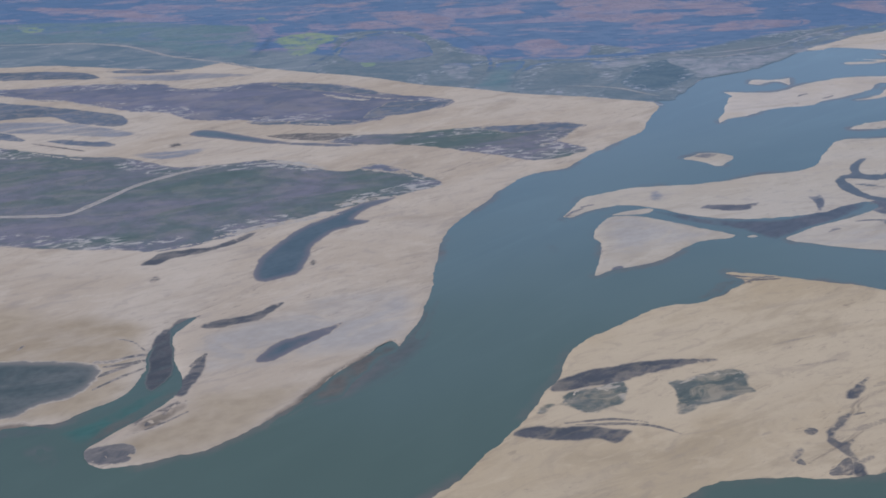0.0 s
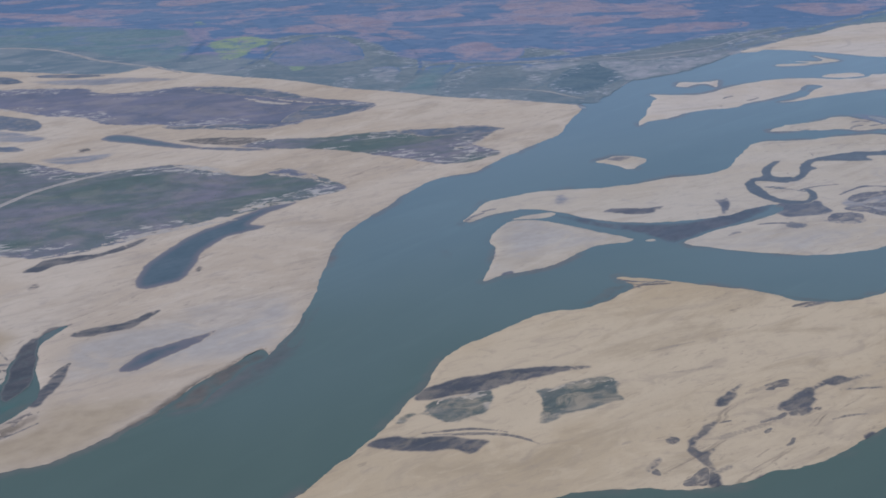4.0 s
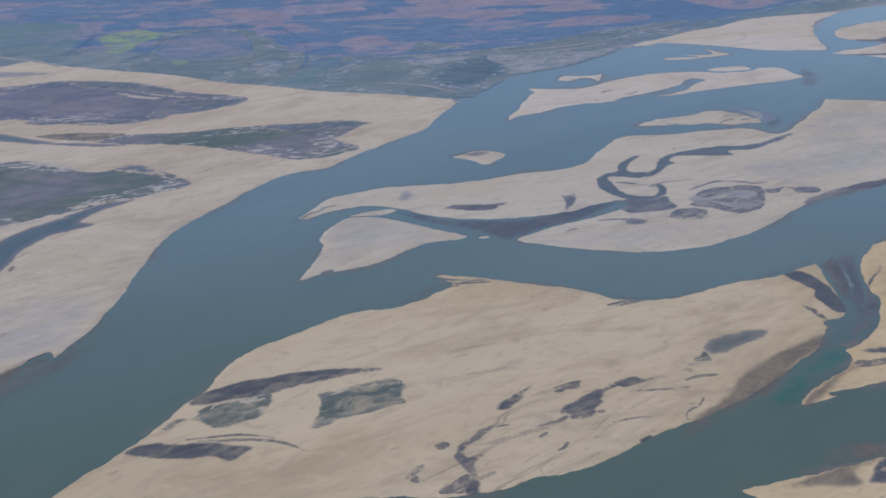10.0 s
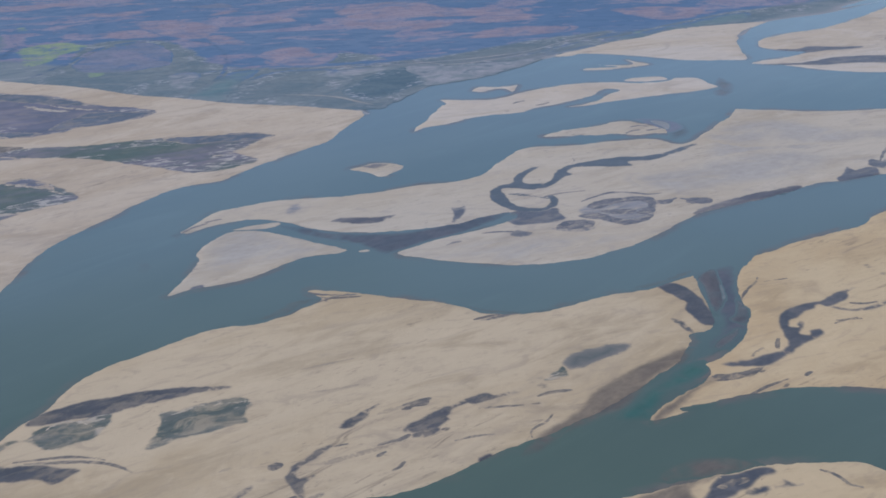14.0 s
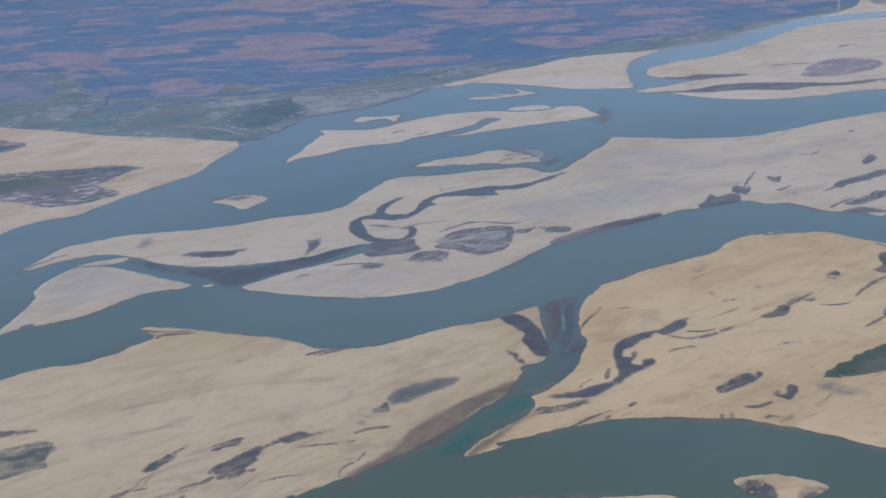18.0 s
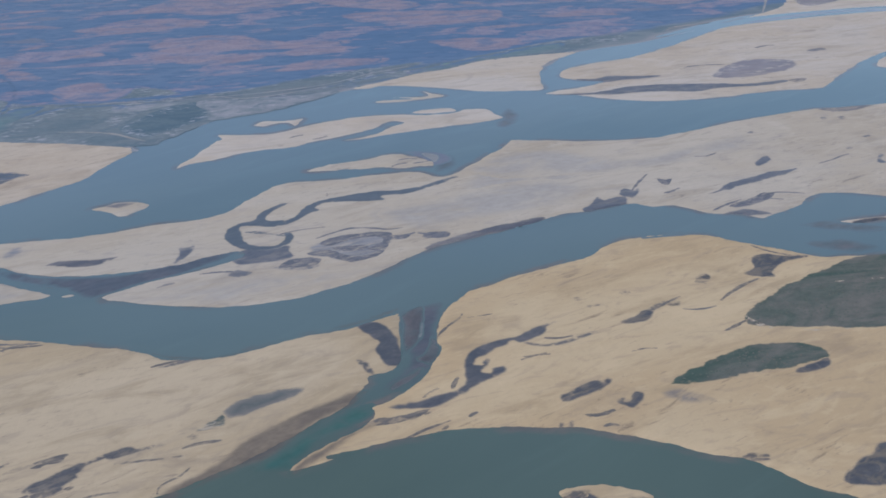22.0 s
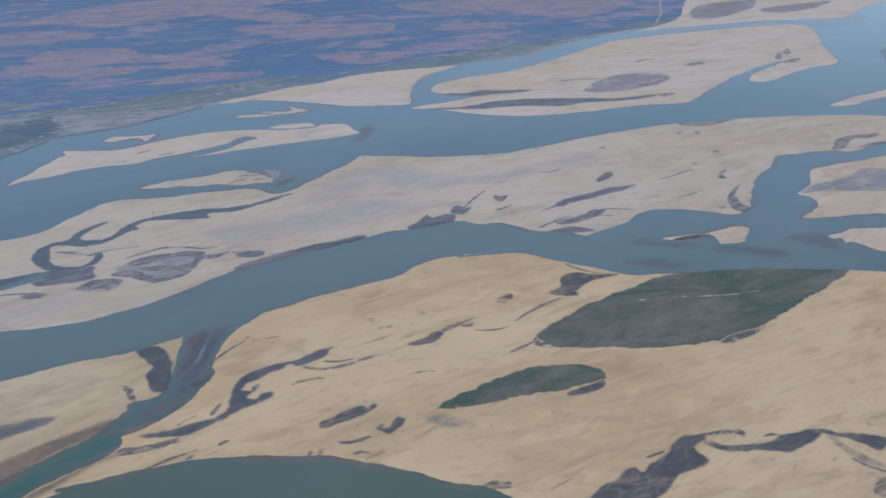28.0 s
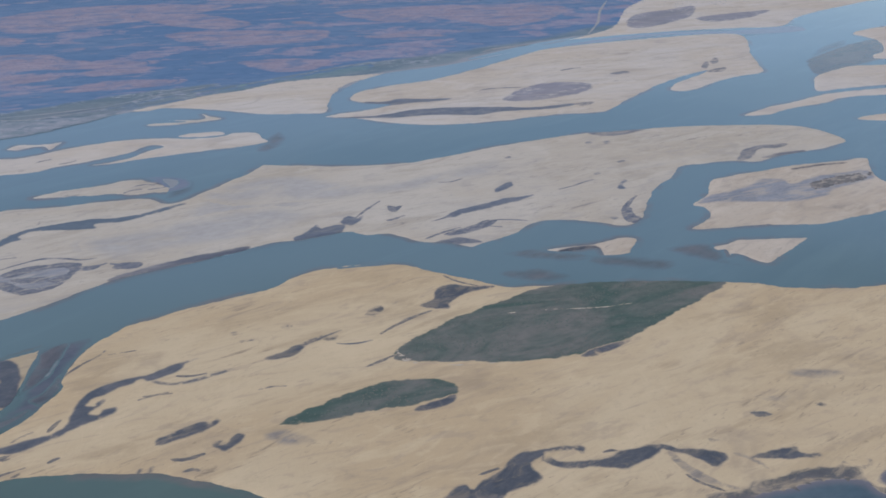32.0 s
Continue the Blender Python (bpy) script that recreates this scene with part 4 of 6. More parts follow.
sandbar("crumb_bar", "crumb of pale sand just above the water", "pale_sand", [(425, 1279), (434, 1285), (444, 1286), (448, 1278), (436, 1274)], 0.6, 6.0)
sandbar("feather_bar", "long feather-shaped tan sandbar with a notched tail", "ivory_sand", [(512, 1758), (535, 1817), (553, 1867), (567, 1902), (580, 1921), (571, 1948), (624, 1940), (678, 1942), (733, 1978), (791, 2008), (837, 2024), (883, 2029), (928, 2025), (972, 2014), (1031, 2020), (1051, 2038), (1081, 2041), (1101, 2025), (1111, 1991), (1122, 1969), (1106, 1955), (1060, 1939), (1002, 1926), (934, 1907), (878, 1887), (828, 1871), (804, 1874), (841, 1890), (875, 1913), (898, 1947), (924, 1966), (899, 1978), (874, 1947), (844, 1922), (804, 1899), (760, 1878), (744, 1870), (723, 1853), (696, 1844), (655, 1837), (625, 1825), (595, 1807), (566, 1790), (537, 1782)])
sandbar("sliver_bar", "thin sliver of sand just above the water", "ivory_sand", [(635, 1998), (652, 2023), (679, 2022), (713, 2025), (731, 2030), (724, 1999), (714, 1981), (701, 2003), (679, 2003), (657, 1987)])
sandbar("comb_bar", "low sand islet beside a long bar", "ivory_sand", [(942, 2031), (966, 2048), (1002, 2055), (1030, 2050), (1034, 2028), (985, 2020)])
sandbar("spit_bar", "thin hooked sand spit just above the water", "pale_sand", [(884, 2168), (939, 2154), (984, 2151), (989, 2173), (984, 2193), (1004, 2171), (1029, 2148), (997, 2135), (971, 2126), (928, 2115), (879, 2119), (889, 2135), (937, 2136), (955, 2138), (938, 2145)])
sandbar("oval_bar", "tiny oval sandbar alone in the channel", "pale_sand", [(408, 1586), (427, 1600), (441, 1612), (471, 1611), (496, 1597), (494, 1579), (480, 1565), (468, 1550), (452, 1549), (438, 1567)])
sandbar("heart_bar", "small heart-shaped tan sandbar in the channel", "bank_sand", [(1744, 1330), (1764, 1338), (1787, 1349), (1814, 1351), (1856, 1346), (1898, 1341), (1881, 1324), (1856, 1303), (1828, 1283), (1802, 1263), (1788, 1269), (1779, 1285), (1768, 1303), (1755, 1295), (1760, 1319), (1747, 1317)])
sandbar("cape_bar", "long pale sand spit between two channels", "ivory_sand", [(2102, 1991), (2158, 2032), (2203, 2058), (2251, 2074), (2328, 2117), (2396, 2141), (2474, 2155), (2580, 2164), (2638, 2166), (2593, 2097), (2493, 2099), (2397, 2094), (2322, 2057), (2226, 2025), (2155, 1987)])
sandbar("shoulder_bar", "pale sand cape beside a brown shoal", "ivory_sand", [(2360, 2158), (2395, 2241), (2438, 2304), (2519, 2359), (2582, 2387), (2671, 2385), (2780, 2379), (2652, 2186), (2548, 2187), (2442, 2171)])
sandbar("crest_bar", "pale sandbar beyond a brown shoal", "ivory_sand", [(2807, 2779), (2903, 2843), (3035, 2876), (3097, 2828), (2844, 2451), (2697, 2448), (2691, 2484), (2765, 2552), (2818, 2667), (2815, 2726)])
shoal("shoal", "faint_shoal", [(956, 1714), (981, 1756), (954, 1783), (914, 1790), (938, 1732)], "faint brownish shoal under thin water")
shoal("shoal", "faint_shoal", [(1433, 1358), (1502, 1367), (1572, 1324), (1520, 1313)], "faint brownish shoal under thin water")
shoal("shoal", "faint_shoal", [(1670, 1338), (1751, 1346), (1756, 1282), (1794, 1256), (1733, 1266)], "faint brownish shoal under thin water")
shoal("shoal", "faint_shoal", [(680, 805), (728, 807), (763, 800), (713, 795)], "faint brownish shoal under thin water")
shoal("shoal", "faint_shoal", [(-142, 914), (-95, 956), (-58, 978), (-44, 954), (-93, 911), (-128, 892)], "faint brownish shoal under thin water")
shoal("shoal", "faint_shoal", [(-436, 828), (-413, 846), (-384, 826), (-390, 795), (-416, 805)], "faint brownish shoal under thin water")
shoal("shoal", "faint_shoal", [(141, 1250), (144, 1276), (162, 1271), (167, 1244), (155, 1236)], "faint brownish shoal under thin water")
shoal("shoal", "faint_shoal", [(1138, 2035), (1158, 1971), (1123, 1899), (1092, 1922)], "faint brownish shoal under thin water")
shoal("shoal", "faint_shoal", [(966, 1763), (998, 1750), (989, 1683), (947, 1673)], "faint brownish shoal under thin water")
shoal("shoal", "faint_shoal", [(1416, 1293), (1477, 1303), (1525, 1265), (1461, 1247)], "faint brownish shoal under thin water")
shoal("shoal", "faint_shoal", [(2575, 2572), (2747, 2699), (2562, 2433), (2441, 2325)], "faint brownish shoal under thin water")
shoal("shoal", "brown_shoal", [(585, 819), (598, 843), (619, 862), (641, 881), (662, 900), (670, 918), (688, 938), (717, 958), (747, 978), (768, 994), (789, 1004), (810, 1001), (795, 977), (771, 959), (750, 941), (731, 920), (718, 900), (700, 881), (679, 871), (656, 859), (633, 845), (612, 824)], "brownish sandy shoal under thin water")
shoal("shoal", "brown_shoal", [(716, 863), (731, 882), (753, 900), (783, 930), (807, 944), (809, 932), (786, 918), (766, 893), (746, 874), (728, 860)], "brownish sandy shoal under thin water")
shoal("shoal", "brown_shoal", [(623, 856), (648, 882), (673, 920), (701, 946), (712, 945), (681, 899), (653, 869), (631, 849)], "brownish sandy shoal under thin water")
shoal("shoal", "faint_shoal", [(-159, 904), (-139, 947), (-96, 974), (-59, 1027), (-33, 1101), (-12, 1100), (-16, 1019), (-45, 965), (-93, 911), (-133, 887)], "faint brownish shoal under thin water")
shoal("shoal", "brown_shoal", [(543, 1130), (590, 1109), (635, 1101), (680, 1109), (695, 1109), (688, 1099), (658, 1090), (629, 1086), (585, 1095), (553, 1113), (540, 1123)], "brownish sandy shoal under thin water")
shoal("shoal", "faint_shoal", [(317, 1382), (344, 1370), (368, 1341), (392, 1311), (417, 1301), (444, 1304), (462, 1318), (422, 1337), (385, 1348), (359, 1361), (339, 1380), (323, 1388)], "faint brownish shoal under thin water")
shoal("shoal", "brown_shoal", [(-188, 858), (-183, 870), (-170, 884), (-154, 908), (-141, 928), (-134, 945), (-121, 966), (-104, 988), (-87, 1002), (-71, 1021), (-57, 1024), (-53, 1003), (-73, 985), (-87, 960), (-102, 934), (-112, 909), (-129, 903), (-146, 897), (-163, 878), (-179, 858)], "brownish sandy shoal under thin water")
shoal("shoal", "faint_shoal", [(-37, 1033), (-28, 1069), (-18, 1108), (-10, 1124), (-2, 1112), (-9, 1084), (-16, 1053), (-27, 1022)], "faint brownish shoal under thin water")
shoal("shoal", "faint_shoal", [(722, 787), (743, 806), (770, 807), (792, 797), (771, 789), (748, 782), (727, 778)], "faint brownish shoal under thin water")
shoal("shoal", "faint_shoal", [(165, 1350), (174, 1376), (201, 1415), (218, 1428), (215, 1407), (196, 1374), (184, 1339)], "faint brownish shoal under thin water")
shoal("shoal", "faint_shoal", [(2035, 2773), (2212, 2875), (2376, 2919), (2516, 2902), (2716, 2938), (2683, 2841), (2512, 2795), (2392, 2846), (2179, 2791)], "faint brownish shoal under thin water")
shoal("teal_shallows", "clear_teal_shallows", [(-405, 855), (-377, 878), (-349, 908), (-325, 933), (-301, 938), (-326, 891), (-353, 857), (-375, 834)], "clear teal water in a side channel")
shoal("teal_shallows", "clear_teal_shallows", [(682, 871), (711, 904), (738, 929), (767, 955), (790, 971), (810, 977), (807, 952), (786, 932), (758, 917), (738, 890), (723, 866)], "clear teal water in a side channel")
shoal("shoal", "slate_water", [(847, 1171), (883, 1189), (908, 1190), (892, 1122), (892, 1079), (875, 1028), (852, 1002), (828, 989), (812, 996), (832, 1031), (848, 1058), (846, 1115)], "deep slate-blue water in a side channel")
shoal("mud_shoal", "awash_mud", [(848, 1166), (863, 1180), (879, 1187), (885, 1175), (878, 1140), (873, 1104), (860, 1082), (846, 1068), (844, 1086), (846, 1114), (849, 1143)], "dark mud bank awash in the channel")
shoal("mud_shoal", "awash_mud", [(876, 1100), (886, 1115), (889, 1100), (890, 1078), (885, 1054), (874, 1041), (863, 1046), (856, 1054), (869, 1074)], "dark mud bank awash in the channel")
shoal("mud_shoal", "awash_mud", [(841, 1025), (860, 1041), (868, 1033), (853, 1013), (831, 995), (816, 984), (826, 1008)], "dark mud bank awash in the channel")
shoal("shoal", "bare_shoal", [(872, 1142), (876, 1142), (874, 1122), (870, 1105), (866, 1105), (870, 1122)], "pale silt just under the water")
shoal("shoal", "brown_shoal", [(768, 1138), (806, 1147), (851, 1177), (847, 1187), (804, 1165), (772, 1150)], "brownish sandy shoal under thin water")
shoal("shoal", "brown_shoal", [(265, 1087), (303, 1100), (336, 1103), (369, 1131), (389, 1152), (355, 1149), (322, 1115), (290, 1104)], "brownish sandy shoal under thin water")
shoal("shoal", "faint_shoal", [(-419, 823), (-416, 836), (-401, 831), (-390, 812), (-395, 799), (-408, 807)], "faint brownish shoal under thin water")
shoal("shoal", "mauve_shoal", [(1939, 2765), (2132, 2854), (2315, 2884), (2490, 2881), (2689, 2920), (2691, 2837), (2512, 2815), (2299, 2843), (2113, 2799), (1930, 2735)], "brownish silt under thin water")
shoal("shoal", "brown_shoal", [(2488, 2459), (2571, 2536), (2713, 2641), (2835, 2701), (2905, 2673), (2793, 2499), (2640, 2406), (2528, 2348), (2435, 2302)], "brownish silt under thin water")
shoal("shoal", "faint_shoal", [(1566, 1331), (1621, 1322), (1677, 1292), (1656, 1260), (1589, 1275), (1550, 1306)], "faint brownish shoal under thin water")
shoal("shoal", "brown_shoal", [(704, 782), (734, 806), (767, 814), (800, 802), (814, 792), (778, 781), (741, 776), (714, 771)], "brownish silt under thin water")
shoal("shoal", "fresh_mud", [(-336, 934), (-343, 974), (-348, 1017), (-346, 1058), (-335, 1074), (-323, 1028), (-312, 991), (-310, 958), (-321, 929)], "dark mud bank awash in the channel")
shoal("shoal", "slate_water", [(303, 1383), (347, 1372), (388, 1349), (435, 1339), (498, 1341), (556, 1365), (628, 1395), (647, 1383), (583, 1327), (538, 1304), (498, 1278), (463, 1267), (426, 1299), (388, 1317), (349, 1339), (316, 1366)], "deep slate-blue water in a side channel")
shoal("shoal", "mauve_shoal", [(905, 1791), (948, 1786), (980, 1768), (991, 1733), (974, 1710), (955, 1702), (938, 1725), (916, 1770)], "brownish silt under thin water")
shoal("shoal", "bare_shoal", [(936, 1773), (955, 1773), (969, 1758), (967, 1738), (956, 1722), (946, 1741)], "pale silt just under the water")
shoal("shoal", "faint_shoal", [(-505, 872), (-469, 870), (-434, 871), (-408, 862), (-435, 850), (-495, 847)], "brownish silt under thin water")
shoal("shoal", "brown_shoal", [(-372, 825), (-348, 851), (-316, 884), (-291, 917), (-278, 934), (-305, 928), (-336, 894), (-365, 858)], "brownish silt under thin water")
patch("central_island", "silt_wash", "pale_wash", [(983, 1622), (1058, 1721), (1135, 1748), (1198, 1705), (1190, 1591), (1111, 1511), (1028, 1506), (978, 1540)], "pale grey film of dried silt")
patch("central_island", "silt_wash", "pale_wash", [(830, 1513), (895, 1534), (946, 1501), (973, 1458), (929, 1412), (880, 1442), (837, 1459)], "pale grey film of dried silt")
patch("central_island", "silt_wash", "pale_wash", [(566, 1301), (635, 1326), (712, 1308), (788, 1333), (855, 1349), (807, 1299), (732, 1275), (643, 1254), (576, 1260)], "pale grey film of dried silt")
# no silt film: near part of the same sand, without haze tint
patch("west_bank", "silt_wash", "dull_near_sand", [(-657, 1134), (-495, 1125), (-392, 1104), (-349, 1075), (-352, 1029), (-339, 944), (-382, 877), (-468, 866), (-538, 865)], "near sand in its own dull yellow-brown")
patch("west_bank", "silt_wash", "dull_near_sand", [(-284, 946), (-227, 948), (-151, 963), (-90, 972), (-142, 913), (-184, 863), (-234, 818), (-303, 799), (-367, 811), (-345, 851), (-299, 904)], "near sand in its own dull yellow-brown")
patch("west_bank", "silt_wash", "pale_wash", [(-311, 1021), (-284, 1068), (-223, 1102), (-132, 1152), (-38, 1157), (-32, 1041), (-93, 989), (-153, 980), (-229, 964), (-281, 962)], "pale grey film of dried silt")
patch("lens_bar", "silt_wash", "pale_wash", [(316, 1357), (368, 1386), (423, 1369), (450, 1344), (388, 1318), (329, 1293)], "pale grey film of dried silt")
scrub("west_bank", "grey-green scrub with scattered low bushes on sand", "green_scrub", BUSH, [(-944, 1780), (-800, 1733), (-661, 1685), (-545, 1662), (-454, 1615), (-369, 1622), (-293, 1635), (-210, 1589), (-151, 1572), (-115, 1603), (-57, 1572), (4, 1506), (-55, 1464), (-115, 1430), (-166, 1406), (-238, 1369), (-313, 1315), (-387, 1283), (-468, 1286), (-637, 1307), (-771, 1334)], 6.5, 1.1, 0.3)
patch("west_bank", "mud_patch", "wet_mud", [(-336, 871), (-319, 886), (-283, 912), (-294, 879), (-313, 860)], "dark wet mud")
patch("west_bank", "mud_patch", "wet_mud", [(-471, 924), (-433, 939), (-394, 957), (-403, 943), (-435, 928)], "dark wet mud")
patch("west_bank", "track", "beaten_track", [(-732, 1420), (-627, 1417), (-576, 1422), (-551, 1453), (-526, 1490), (-500, 1530), (-454, 1571), (-404, 1603), (-374, 1622)], "pale beaten track", width=9, level=0.76)
scrub("tongue_bar", "dense dark green thicket standing on the tan sand flat", "dark_thicket", THICKET, [(1247, 1086), (1271, 1120), (1302, 1144), (1334, 1169), (1399, 1206), (1489, 1248), (1564, 1250), (1642, 1244), (1713, 1219), (1692, 1190), (1626, 1146), (1536, 1082), (1487, 1059), (1444, 1049), (1378, 1049), (1315, 1063), (1264, 1070)], 4.5, 1.2, 0.5)
patch("central_island", "damp_patch", "damp_sand", [(260, 1395), (309, 1386), (358, 1356), (390, 1339), (437, 1329), (390, 1343), (349, 1374), (299, 1399)], "damp brown sand")
patch("islet", "mud_patch", "wet_mud", [(960, 795), (976, 804), (992, 803), (984, 789), (970, 785)], "dark wet mud")
patch("islet", "mud_patch", "wet_mud", [(1007, 773), (1023, 787), (1041, 781), (1025, 768)], "dark wet mud")
patch("tongue_bar", "track", "bare_sand", [(1392, 1171), (1450, 1173), (1522, 1168), (1561, 1172), (1600, 1176)], "pale beaten track", width=4.2, level=0.76)
patch("plain", "track", "beaten_track", [(-1172, 2484), (-1001, 2477), (-874, 2474), (-767, 2441), (-699, 2392), (-631, 2335), (-557, 2298), (-485, 2262), (-412, 2209)], "pale beaten track", width=12, level=0.71)
patch("plain", "track", "beaten_track", [(134, 2224), (287, 2223), (413, 2215), (515, 2219), (676, 2250), (794, 2298), (885, 2372), (1003, 2436), (1107, 2459)], "pale beaten track", width=5, level=0.71)
patch("plain", "track", "beaten_track", [(1703, 2725), (1757, 2753), (1827, 2771)], "pale beaten track", width=8, level=0.71)
patch("plain", "track", "beaten_track", [(2042, 2887), (2131, 3072), (2201, 3266), (2297, 3481)], "pale beaten track", width=9, level=0.71)
patch("central_island", "mud_patch", "wet_mud", [(1744, 1932), (1798, 1935), (1855, 1924), (1800, 1910)], "dark wet mud")
patch("south_bar", "damp_patch", "damp_sand", [(557, 907), (606, 941), (650, 971), (616, 935), (574, 906)], "damp brown sand")
patch("south_bar", "creek", "creek_mud", [(370, 1169), (387, 1160), (408, 1157), (426, 1160)], "dark winding creek", width=5)
patch("south_bar", "creek", "creek_mud", [(378, 1161), (388, 1148), (398, 1140)], "dark winding creek", width=5)
patch("tongue_bar", "damp_patch", "damp_sand", [(1612, 939), (1647, 933), (1677, 939), (1641, 920)], "damp brown sand")
patch("tongue_bar", "damp_patch", "damp_sand", [(1670, 978), (1713, 983), (1744, 965), (1700, 957)], "damp brown sand")
patch("oval_bar", "mud_patch", "wet_mud", [(429, 1596), (447, 1604), (470, 1602), (451, 1588)], "dark wet mud")
patch("west_bank", "mud_patch", "wet_mud", [(-394, 1190), (-388, 1205), (-379, 1198), (-386, 1186)], "dark wet mud")
patch("west_bank", "mud_patch", "wet_mud", [(-185, 1227), (-181, 1244), (-174, 1236), (-178, 1223)], "dark wet mud")
patch("west_bank", "mud_patch", "wet_mud", [(-492, 1715), (-481, 1731), (-466, 1719), (-478, 1708)], "dark wet mud")
patch("west_bank", "damp_patch", "damp_sand", [(-289, 1002), (-280, 1007), (-280, 989)], "damp brown sand")
patch("tongue_bar", "wet_bank", "wet_bank", [(1492, 860), (1496, 842), (1502, 823), (1514, 805), (1525, 792), (1542, 787), (1540, 776), (1515, 782), (1506, 793), (1500, 810), (1492, 819), (1492, 838)], "wet brown sand sloping to the channel")
patch("tongue_bar", "damp_patch", "damp_sand", [(1537, 851), (1558, 844), (1570, 832), (1576, 810), (1568, 823), (1555, 838)], "damp brown sand")
patch("tongue_bar", "mud_patch", "slate_mud", [(1600, 906), (1611, 906), (1624, 899), (1615, 895), (1604, 897)], "dark slate-grey wet mud")
patch("tongue_bar", "mud_patch", "wet_mud", [(1536, 866), (1545, 868), (1550, 864), (1541, 860)], "dark wet mud")
patch("tongue_bar", "damp_patch", "damp_sand", [(1691, 987), (1705, 988), (1706, 983), (1695, 981)], "damp brown sand")
patch("tongue_bar", "mud_patch", "wet_mud", [(1675, 910), (1683, 911), (1687, 906), (1678, 904)], "dark wet mud")
patch("tongue_bar", "mud_patch", "soft_silt", [(1481, 758), (1496, 776), (1505, 784), (1540, 783), (1550, 792), (1581, 797), (1595, 803), (1621, 803), (1642, 803), (1649, 811), (1656, 809), (1655, 802), (1671, 803), (1672, 811), (1682, 807), (1675, 799), (1657, 785), (1659, 769), (1680, 753), (1678, 724), (1571, 726)], "dark damp silt")
patch("tongue_bar", "pool", "pool_water", [(1515, 752), (1534, 769), (1560, 777), (1590, 783), (1620, 785), (1649, 782), (1656, 776), (1659, 760), (1675, 745), (1668, 710), (1567, 719)], "still grey-green water", slope=2.5)
patch("tongue_bar", "pool", "pool_water", [(1664, 775), (1675, 786), (1695, 799), (1721, 799), (1702, 762), (1675, 764), (1666, 768)], "still grey-green water", slope=2.5)
patch("south_bar", "damp_patch", "damp_sand", [(594, 945), (609, 951), (626, 958), (635, 950), (619, 947)], "damp brown sand")
patch("south_bar", "mud_patch", "wet_mud", [(610, 907), (617, 910), (625, 908), (617, 904)], "dark wet mud")
patch("south_bar", "mud_patch", "wet_mud", [(622, 938), (627, 942), (634, 938), (628, 934)], "dark wet mud")
patch("south_bar", "mud_patch", "slate_mud", [(572, 1077), (586, 1086), (596, 1091), (583, 1109), (606, 1102), (630, 1101), (621, 1092), (602, 1083), (586, 1080)], "dark slate-grey wet mud")
patch("south_bar", "creek", "creek_mud", [(391, 1147), (411, 1155), (437, 1156)], "dark winding creek", width=4)
patch("south_bar", "side_channel", "creek_water", [(880, 1177), (905, 1191), (899, 1143), (887, 1100), (872, 1078), (879, 1059), (879, 1039), (863, 1006), (842, 983), (824, 966), (806, 978), (831, 1016), (844, 1070), (862, 1076), (872, 1115)], "narrow channel of dark water")
patch("central_island", "mud_patch", "wet_mud", [(1743, 1919), (1791, 1915), (1862, 1927), (1808, 1898), (1761, 1895)], "dark wet mud")
patch("central_island", "mud_patch", "soft_silt", [(1989, 1755), (2024, 1781), (2092, 1786), (2060, 1761), (2030, 1764), (1983, 1712), (1958, 1706)], "dark damp silt")
patch("central_island", "mud_patch", "soft_silt", [(2007, 1712), (2046, 1733), (2104, 1742), (2094, 1721), (2047, 1713)], "dark damp silt")
patch("central_island", "mud_patch", "wet_mud", [(1714, 1853), (1725, 1864), (1731, 1856), (1719, 1845)], "dark wet mud")
patch("central_island", "mud_patch", "wet_mud", [(1750, 1851), (1761, 1862), (1767, 1853), (1755, 1842)], "dark wet mud")
patch("central_island", "mud_patch", "wet_mud", [(1738, 1734), (1749, 1744), (1755, 1736), (1743, 1726)], "dark wet mud")
patch("central_island", "mud_patch", "wet_mud", [(1543, 1791), (1552, 1801), (1558, 1793), (1548, 1783)], "dark wet mud")
patch("central_island", "mud_patch", "wet_mud", [(1636, 1465), (1644, 1472), (1649, 1466), (1640, 1459)], "dark wet mud")
patch("central_island", "mud_patch", "wet_mud", [(1675, 1675), (1685, 1685), (1690, 1677), (1680, 1668)], "dark wet mud")
patch("pear_island", "damp_patch", "damp_sand", [(1996, 1453), (2018, 1466), (2034, 1459), (2007, 1438)], "damp brown sand")
patch("south_bar", "wet_bank", "wet_bank", [(585, 819), (598, 843), (619, 862), (641, 881), (662, 900), (670, 918), (688, 938), (717, 958), (747, 978), (768, 994), (789, 1004), (810, 1001), (795, 977), (771, 959), (750, 941), (731, 920), (718, 900), (700, 881), (679, 871), (656, 859), (633, 845), (612, 824)], "wet brown sand sloping to the channel")
patch("tongue_bar", "wet_bank", "wet_bank", [(717, 862), (731, 882), (753, 903), (783, 933), (807, 947), (809, 931), (786, 915), (766, 893), (746, 875), (730, 860)], "wet brown sand sloping to the channel")
patch("west_bank", "wet_bank", "wet_bank", [(-60, 1030), (-51, 991), (-84, 949), (-117, 913), (-148, 890), (-180, 857), (-211, 833), (-207, 853), (-166, 908), (-138, 954), (-106, 987), (-83, 1011)], "wet brown sand sloping to the channel")
patch("west_bank", "mud_patch", "slate_mud", [(-370, 823), (-355, 834), (-323, 835), (-314, 815), (-331, 804), (-357, 804)], "dark slate-grey wet mud")
patch("west_bank", "wet_bank", "wet_bank", [(-334, 858), (-313, 884), (-286, 908), (-277, 897), (-294, 870), (-317, 853)], "wet brown sand sloping to the channel")
